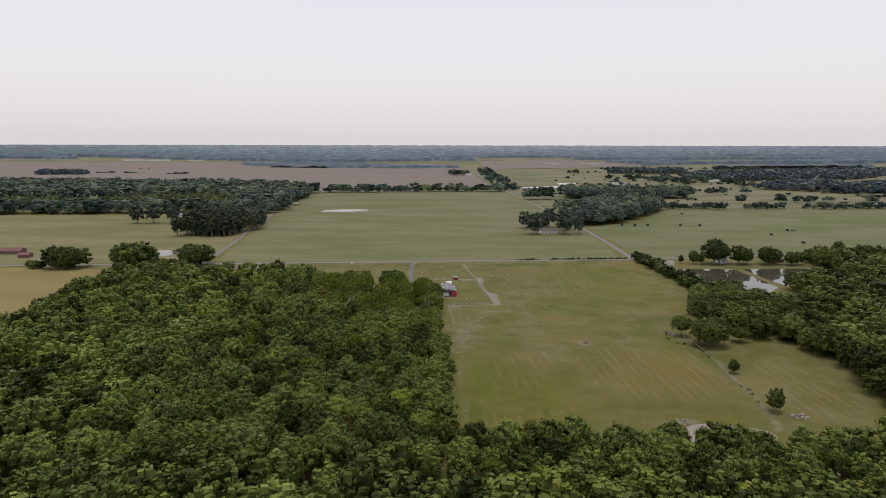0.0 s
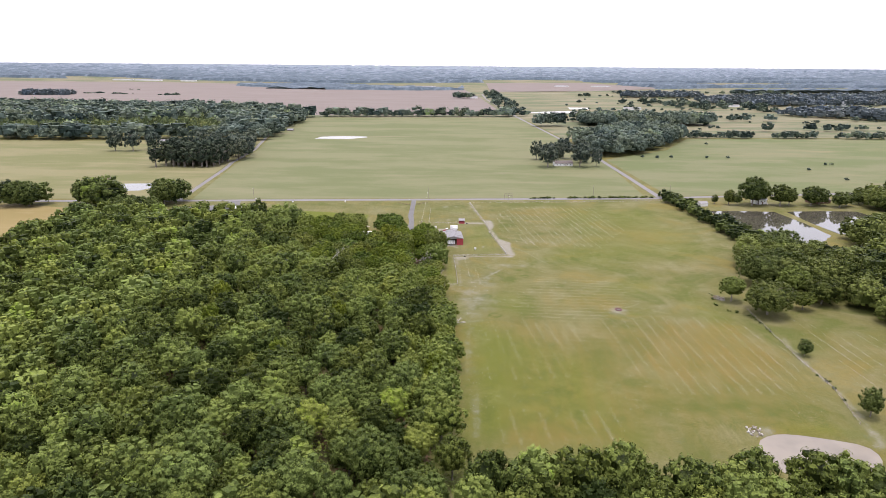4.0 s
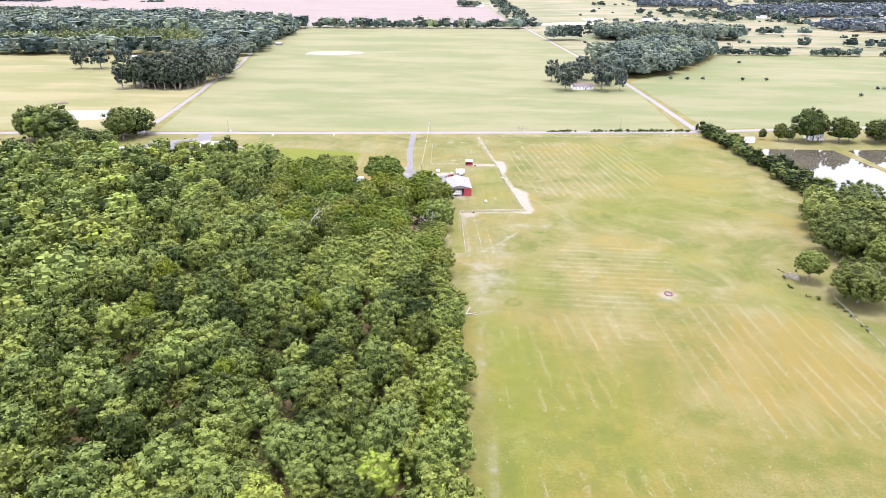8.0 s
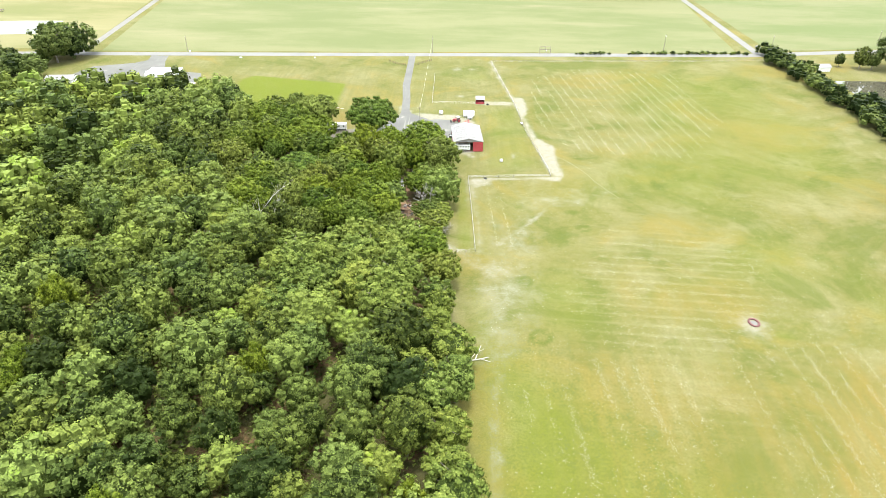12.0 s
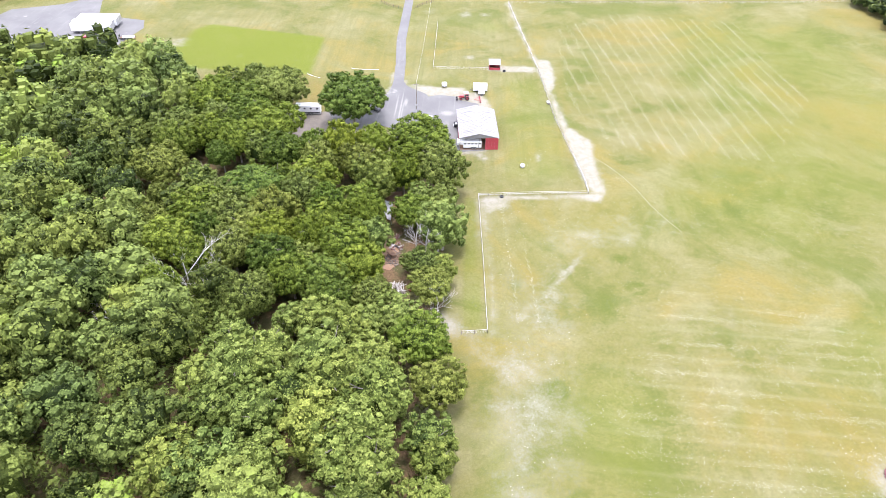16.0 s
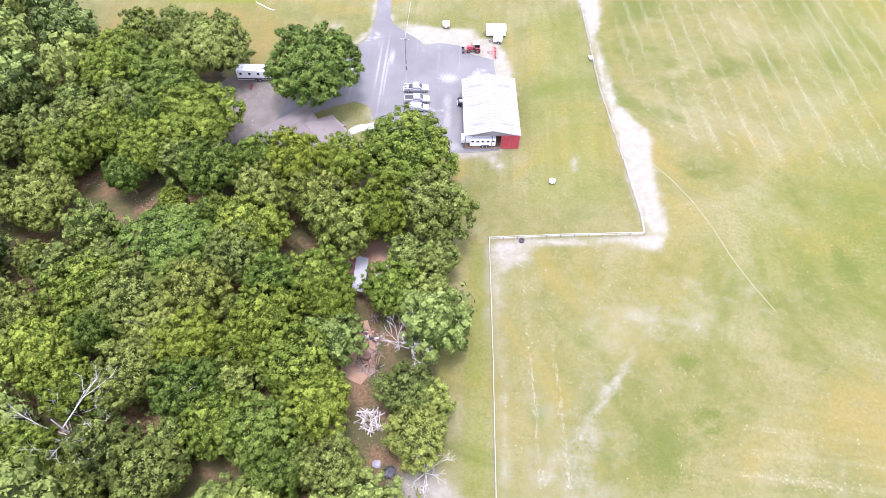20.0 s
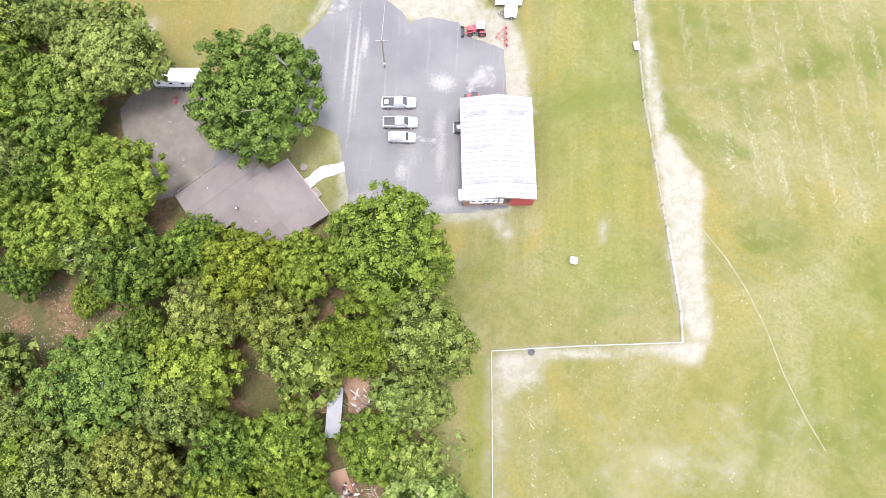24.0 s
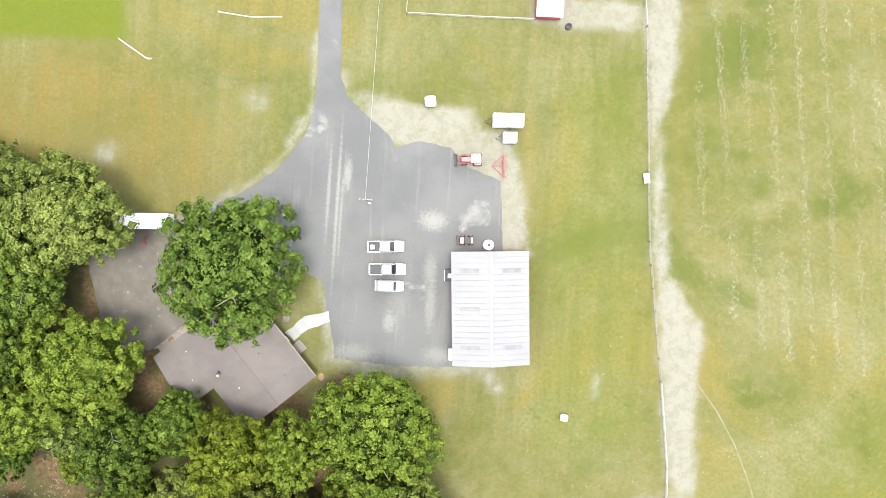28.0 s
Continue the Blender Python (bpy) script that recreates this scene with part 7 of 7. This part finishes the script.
for pts in (((-42.3, 570.5), (-39.6, 567.5), (-37.3, 565.4), (-35, 564.1), (-32.6, 563.4)), ((-26.9, 563.8), (-24.8, 566.6), (-22.8, 569.2), (-20.8, 571.4), (-18.6, 573.0))):
    fence("gateway_fence", "dark curved post fence at the driveway entrance", list(pts), 1.3, 1.3, rails=(0.6, 1.15), wires=(), post_m=BLACK, rail_m=PLANK)
gate = thing("farm_gate", "tall timber gateway beside the road", "gate", at=(47.5, 594.5, 0), turn=5)
for k in (-3.2, 0.0, 3.2):
    part("post", tube(bmesh.new(), (k, 0, -0.1), (k, 0, 4.2), 0.14, 0.12, 8), WOODPOST, gate)
for z in (4.0, 2.4):
    bx("beam", gate, WOODPOST, -3.3, 3.3, -0.08, 0.08, z - 0.12, z + 0.12)
for x, y in ((-45, 502), (-60.5, 496.4)):
    sw = thing("irrigation_pipe", "white pipe lying on the mown grass", "pipe", at=(x, y, 0.06), turn=0 if x > -50 else -27)
    part("pipe", tube(bmesh.new(), (0, 0, 0.0), (5.2, -0.4, 0.0), 0.06), WHITEPAINT, sw)
    part("pipe", tube(bmesh.new(), (5.2, -0.4, 0.0), (10.0 if x > -50 else 5.8, 0, 0.0), 0.06), WHITEPAINT, sw)
    part("valve", tube(bmesh.new(), (0, 0, -0.06), (0, 0, 0.3), 0.1), STEEL, sw)


# ---- run-in shed, back shed and heaps in the clearing ----
rs = thing("run_in_shed", "small red shelter with a white roof in the pen", "shed", at=(7.9, 506.6, 0), turn=2)
bm = bmesh.new()
slope(bm, (-2.2, -2.0, 2.2), (2.2, -2.0, 2.2), (2.2, 1.8, 2.9), (-2.2, 1.8, 2.9), 0.08)
part("roof", bm, ROOFWHITE, rs)
bx("back_wall", rs, BARNRED, -2.0, 2.0, 1.45, 1.53, 0, 2.7)
for k in (-2.0, 1.93):
    bx("side_wall", rs, BARNRED, k, k + 0.07, -1.6, 1.45, 0, 2.15)
bx("front_board", rs, BARNRED, -1.93, 1.93, -1.66, -1.6, 0, 1.0)

sh = thing("back_shed", "narrow shed with a white and maroon roof in the clearing", "shed", at=(-22.6, 413.4, 0), turn=1)
bx("wall", sh, PLANK, -0.05, 1.8, -3.6, 3.4, 0, 2.1)
bx("lean_to_wall", sh, PLANK, -2.1, -0.053, 0.1, 3.4, 0, 2.05)
bm = bmesh.new()
slope(bm, (2.1, -3.9, 2.1), (2.1, 3.7, 2.1), (-0.1, 3.7, 2.9), (-0.1, -3.9, 2.9), 0.08)
part("roof", bm, CARWHITE, sh, "white metal roof sheets")
bm = bmesh.new()
slope(bm, (-2.4, -0.2, 2.1), (-2.4, 3.7, 2.1), (-0.1, 3.7, 2.9), (-0.1, -0.2, 2.9), 0.08)
part("roof", bm, MAROON, sh, "maroon roof sheets")
for i in range(7):
    part("leaning_board", tube(bmesh.new(), (2.2 + 0.25 * (i % 3), -3.2 + i, 0.05), (2.0, -2.9 + i, 1.6), 0.07), PLANK if i % 2 else WOODPOST, sh)
plain_house("garden_shed", "small grey shed in the shade of the oaks", -70, 446, 20, 4, 3.2, 2.1, 3.0, WOODPOST, TARP, windows=0)


def heap(name, label, x, y, r, n, mats, seed, length=(0.8, 2.2), rad=(0.05, 0.14), piece="branch"):
    """A loose heap of sticks or boards, each a piece of its own."""
    rng = random.Random(seed)
    ob = thing(name, label, "heap", at=(x, y, 0))
    for i in range(n):
        a, d = rng.uniform(0, 6.28), r * math.sqrt(rng.random())
        px, py = d * math.cos(a), d * math.sin(a)
        L, t, u = rng.uniform(*length) / 2, rng.uniform(0, 6.28), rng.uniform(-0.25, 0.25)
        z = rng.uniform(0.08, 0.25 + 0.6 * (1 - d / r))
        v = Vector((math.cos(t), math.sin(t), u)) * L
        c = Vector((px, py, max(z, abs(v.z) + 0.06)))
        part(piece, tube(bmesh.new(), c - v, c + v, rng.uniform(*rad), rng.uniform(*rad), 6), rng.choice(mats), ob)
    return ob


heap("wood_heap", "heap of pale grey sawn branches", -16.6, 386.0, 1.9, 46, [DEADWOOD, DEADWOOD, WOODPOST], 1, (1.2, 3.2))
heap("brush_heap", "dark heap of brush and burnt sticks", -18.0, 396.8, 2.6, 60, [BLACK, PLANK, BARK], 2, (0.8, 2.4), (0.04, 0.12))
heap("rubble_heap", "low heap of stones and rubbish", -18.0, 401.4, 1.7, 34, [MAROON, WOODPOST, DEADWOOD, BLACK], 3, (0.3, 0.8), (0.12, 0.26), "stone")
heap("scrap_heap", "small heap of broken boards", -18.3, 405.2, 1.0, 16, [PLANK, WOODPOST, MAROON], 4, (0.6, 1.4), (0.05, 0.12), "board")
heap("log_heap", "scattered logs beside the shed", -18.2, 415.5, 1.8, 18, [PLANK, BARK, DEADWOOD], 5, (1.0, 2.4), (0.08, 0.16), "log")
heap("brush_heap", "brushwood heap at the pasture's edge", 130, 360, 2.6, 40, [BARK, PLANK, DEADWOOD], 6, (1.5, 4.0), (0.05, 0.14))
heap("rubble_heap", "pale stones beside the ditch", 144, 247, 3.5, 46, [WOODPOST, DEADWOOD], 7, (0.4, 1.0), (0.15, 0.32), "stone")
heap("rubble_heap", "pale stones on the pond's bank", 95.5, 241.2, 3.0, 30, [WOODPOST, DEADWOOD], 8, (0.3, 0.9), (0.15, 0.3), "stone")
heap("brush_heap", "brushwood heap in the hay field", -330, 668, 6, 60, [BARK, PLANK], 9, (2, 6), (0.1, 0.25))
stump = thing("tree_stump", "broad pale cut tree stump", "stump", at=(-18.6, 397.6, 0))
part("wood", tube(bmesh.new(), (0, 0, 0), (0, 0, 0.95), 0.8, 0.7, 16), PLANK, stump)
cul = thing("culvert_pipe", "rusty ribbed culvert pipe lying in the clearing", "pipe", at=(-13.6, 391.4, 0.62), turn=-35)
for i in range(7):
    part("rib", tube(bmesh.new(), (-1.5 + i * 0.44, 0, 0), (-1.5 + i * 0.44 + 0.36, 0, 0), 0.62, 0.56, 16, False), PLANK, cul)
kio = thing("riding_mower", "red riding mower with a white hood", "mower", at=(-13.1, 386.2, 0), turn=80)
bx("body", kio, RED, -0.9, 0.5, -0.4, 0.4, 0.3, 0.8, 0.06)
bx("hood", kio, WHITEPAINT, 0.1, 0.95, -0.35, 0.35, 0.45, 0.95, 0.08)
bx("seat", kio, BLACK, -0.5, -0.1, -0.25, 0.25, 0.8, 1.2, 0.05)
wheels(kio, (-0.55, 0.65), 0.5, 0.25, 0.18)
for i, (x, y, r, mt, lb) in enumerate(((-14.5, 379.2, 0.6, TARP, "crumpled grey tarpaulin bundle"), (-12.4, 378.0, 0.9, BLACK, "crumpled black tarpaulin bundle"), (-14.2, 377.2, 0.45, STEEL, "crumpled silver sheeting bundle"), (-24.8, 444.2, 0.5, CLAY, "orange flowering bed beside the house"))):
    ob = thing("tarpaulin_bundle" if i < 3 else "flower_bed", lb, "bundle" if i < 3 else "flower bed", at=(x, y, 0), turn=40 * i)
    bm = bmesh.new()
    bmesh.ops.create_icosphere(bm, subdivisions=3, radius=r)
    for v in bm.verts:
        k = 1 + 0.35 * noise.noise(v.co * 2.2 + Vector((i * 7, 0, 0)))
        v.co = Vector((v.co.x * k * 1.2, v.co.y * k, max(0.0, v.co.z * k * 0.55)))
    part("cover", bm, mt, ob)


# ---- dead trees, a fallen trunk and the fire ring ----
for i, (x, y, h, r) in enumerate(((-62, 379, 15, 7.5), (-60, 384, 12, 5.5), (-10.4, 398, 12, 4.4), (-7.6, 399.5, 11, 3.8), (-76, 369, 10, 4), (-6.5, 377.5, 8, 3.6), (-13, 399.5, 8.5, 3.0))):
    ob = thing("dead_tree", "bare grey dead tree with twisted limbs", "tree", "dead trees", (x, y, 0), 60 * i)
    part("trunk", branch_trunk(40 + i, h, r, True), DEADWOOD, ob)
log = thing("fallen_tree", "bleached fallen tree with forked limbs on the grass", "log", at=(2.4, 324, 0.2), turn=14)
for a, b, r in (((-3, 0, 0.05), (3.0, 0.1, 0.1), 0.22), ((3.0, 0.1, 0.1), (5.6, 0.4, 0.1), 0.14), ((2.0, 0.1, 0.1), (4.6, 4.4, 0.5), 0.13), ((3.4, 0.1, 0.1), (5.4, -1.4, 0.2), 0.1), ((0.5, 0, 0.1), (2.6, 2.0, 0.6), 0.1), ((3.5, 2.5, 0.3), (4.8, 2.6, 0.9), 0.06)):
    part("limb", tube(bmesh.new(), a, b, r, r * 0.55, 8), DEADWOOD, log)
ring = thing("fire_ring", "red-brown ring of stones on bare ground", "fire ring", at=(78, 343, 0))
rr = random.Random(5)
for i in range(16):
    a = i * 2 * math.pi / 16
    bm = bmesh.new()
    bmesh.ops.create_icosphere(bm, subdivisions=1, radius=rr.uniform(0.26, 0.36))
    for v in bm.verts:
        v.co = Vector((v.co.x * 1.2, v.co.y, v.co.z * 0.8)) * (1 + 0.2 * noise.noise(v.co * 3 + Vector((i, 0, 0)))) + Vector((1.25 * math.cos(a), 1.6 * math.sin(a), 0.2))
    part("stone", bm, MAROON, ring)
part("ashes", tube(bmesh.new(), (0, 0, 0), (0, 0, 0.06), 1.0, 0.9, 16), GRAVELROAD, ring)


# ---- small things by the road and house ----
for sx, sy, sw in ((-125.4, 567.0, 0.7), (-84.3, 570.5, 0.6), (-157.9, 577.0, 0.5)):
    sg = thing("road_sign", "small white sign on a post by the road", "sign", at=(sx, sy, 0), turn=5)
    bx("post", sg, STEEL, -0.05, 0.05, -0.05, 0.05, 0, 1.5)
    bx("panel", sg, WHITEPAINT, -sw, sw, -0.09, -0.052, 1.0, 1.7, 0.02)
for mx, my in ((-33.5, 580.2), (48.5, 596.2)):
    mbx = thing("mailbox", "pale mailbox on a timber post at the roadside", "mailbox", at=(mx, my, 0), turn=5)
    bx("post", mbx, WOODPOST, -0.07, 0.07, -0.07, 0.07, 0, 1.05)
    bx("box", mbx, WHITEPAINT, -0.14, 0.14, -0.28, 0.28, 1.05, 1.35, 0.06)
can = thing("fuel_can", "red plastic fuel can on the gravel lot", "can", at=(-54.6, 464.9, 0.06), turn=20)
bx("body", can, RED, -0.22, 0.22, -0.16, 0.16, 0, 0.42, 0.05)
part("spout", tube(bmesh.new(), (0.12, 0, 0.4), (0.3, 0, 0.6), 0.03), BLACK, can)
for i, (px, py) in enumerate(((-50.6, 447.6), (-49.4, 448.9), (-47.8, 450.6), (-46.6, 451.8))):
    pot = thing("storage_crate" if i % 2 else "flower_pot", "weathered crate beside the back deck" if i % 2 else "clay flower pot beside the back deck", "crate" if i % 2 else "pot", at=(px, py, 0.06), turn=42)
    if i % 2:
        bx("box", pot, WOODPOST, -0.4, 0.4, -0.3, 0.3, 0, 0.5, 0.02)
        bx("lid", pot, PLANK, -0.43, 0.43, -0.33, 0.33, 0.503, 0.55)
    else:
        part("pot", tube(bmesh.new(), (0, 0, 0), (0, 0, 0.45), 0.2, 0.32, 14), CLAY, pot)
        part("soil", tube(bmesh.new(), (0, 0, 0.4), (0, 0, 0.46), 0.27, 0.26, 12), BARK, pot)

# ---- rows of cut hay ----
def hay_rows(poly, along_x, slope, period, phase, seed, label, thick=0.5, gap=0.0):
    """Loose clumps of dry hay lying in rows, thin and broken in places."""
    r = np.random.default_rng(seed)
    xs, ys = [p[0] for p in poly], [p[1] for p in poly]
    V = []
    lo, hi = (min(xs), max(xs)) if along_x else (min(ys), max(ys))
    a0, a1 = (min(ys), max(ys)) if along_x else (min(xs), max(xs))
    n0, n1 = int((a0 + slope * lo - phase) / period) - 1, int((a1 + slope * hi - phase) / period) + 2
    for k in range(n0, n1):
        s = np.arange(lo, hi, 0.055) + r.uniform(-0.1, 0.1, len(np.arange(lo, hi, 0.055)))
        across = phase + k * period - slope * s + 0.2 * np.sin(s * 0.07 + k) + r.normal(0, 0.26 * thick / 0.5, len(s))
        dens = np.array([noise.noise((v * 0.045, k * 1.7, seed)) + 0.85 * noise.noise((v * 0.8, k * 3.1, seed + 2)) for v in s])
        X, Y = (s, across) if along_x else (across, s)
        ok = inside(X, Y, poly) & (dens + 0.5 - gap > r.uniform(0, 1, len(s)))
        V.append(np.stack([X[ok], Y[ok]], 1))
    P = np.vstack(V)
    m = len(P)
    a = r.uniform(0, 6.283, m)
    L = r.uniform(0.05, 0.13, m)[:, None]
    d = np.stack([np.cos(a), np.sin(a)], 1)
    e = np.stack([-d[:, 1], d[:, 0]], 1) * r.uniform(0.45, 0.9, (m, 1))
    z = r.uniform(0.03, 0.10, m)
    c = [np.column_stack([P + d * L, z * 0.4]), np.column_stack([P + e * L, z]), np.column_stack([P - d * L, z * 0.5]), np.column_stack([P - e * L, z * 1.1])]
    V = np.stack(c, 1).reshape(-1, 3)
    tagged(new("hay_row", quads("hay_row", V, np.arange(m * 4).reshape(-1, 4), [STRAW])), label, "hay", kind="stuff")


hay_rows([(33, 473), (39, 461), (50, 452), (66, 450), (92, 448), (118, 490), (112, 560), (60, 566), (34, 545)], False, 0.136, 4.36, 105.05, 1, "pale rows of cut hay lying on mown grass", 0.9, -0.10)
hay_rows([(46, 391), (60, 390), (90, 380), (92, 349), (84, 346), (72, 338), (70, 330), (30, 330), (30, 357), (40, 372)], True, 0.06, 4.05, 388.06, 2, "pale broken rows of cut hay on the pasture", 1.2, 0.24)
hay_rows([(66, 290), (78, 264), (119, 265), (137, 294), (125, 335), (90, 336), (66, 330)], False, 0.045, 4.6, 82.9, 3, "pale rows of cut hay in the lower pasture", 0.85, 0.05)
hay_rows([(17, 256), (34, 250), (64, 257), (57, 232), (16, 232)], False, 0.08, 4.7, 74.2, 7, "thin rows of cut hay near the pond", 0.95, 0.2)
hay_rows([(15, 272), (46, 275), (58, 306), (56, 327), (34, 327), (15, 315)], False, 0.11, 4.7, 73.9, 4, "thin rows of cut hay in the lower pasture", 0.9, 0.15)
hay_rows([(144, 242), (182, 252), (184, 312), (150, 335)], False, 0.05, 4.6, 160, 5, "thin rows of cut hay beside the pond", gap=0.12)
hay_rows([(7, 420), (17.5, 421), (18, 377), (8, 377)], False, 0.06, 4.6, 34.2, 6, "short thin rows of cut hay inside the fence", gap=0.24)


def flecks(name, label, category, poly, count, size, material, seed):
    """Small loose bits lying on the ground."""
    r = np.random.default_rng(seed)
    xs, ys = [p[0] for p in poly], [p[1] for p in poly]
    P = np.stack([r.uniform(min(xs), max(xs), count * 2), r.uniform(min(ys), max(ys), count * 2)], 1)
    n = np.array([noise.noise((x * 0.12, y * 0.2, seed)) for x, y in P])
    P = P[inside(P[:, 0], P[:, 1], poly) & (n > -0.05)][:count]
    m = len(P)
    a = r.uniform(0, 6.283, m)
    L = r.uniform(*size, m)[:, None]
    d = np.stack([np.cos(a), np.sin(a)], 1)
    e = np.stack([-d[:, 1], d[:, 0]], 1) * 0.6
    z = np.full(m, 0.03)
    V = np.stack([np.column_stack([P + d * L, z]), np.column_stack([P + e * L, z + 0.04]), np.column_stack([P - d * L, z]), np.column_stack([P - e * L, z + 0.03])], 1).reshape(-1, 3)
    tagged(new(name, quads(name, V, np.arange(m * 4).reshape(-1, 4), [material])), label, category, kind="stuff")


flecks("fallen_leaves", "brown fallen leaves and twigs on thin grass", "leaves", [(-98, 474), (-66, 484), (-46, 470), (-34, 480), (-36, 494), (-60, 495), (-100, 494)], 1500, (0.06, 0.16), PLANK, 21)
flecks("fallen_leaves", "brown leaf litter in the woodland clearing", "leaves", [(-25, 372), (-10, 372), (-10, 424), (-26, 424)], 900, (0.06, 0.18), PLANK, 22)
flecks("fallen_leaves", "leaf litter and broken twigs beside the wood", "leaves", [(-84, 416), (-58, 418), (-58, 436), (-84, 436)], 700, (0.06, 0.18), WOODPOST, 23)
flecks("grass_tufts", "pale dry tufts in the mown pasture", "grass", [(5, 375), (110, 380), (112, 470), (30, 470), (4, 424)], 1500, (0.05, 0.14), STRAW, 24)
flecks("grass_tufts", "pale dry tufts in the lower pasture", "grass", [(8, 250), (128, 250), (130, 380), (8, 375)], 2200, (0.07, 0.2), STRAW, 25)
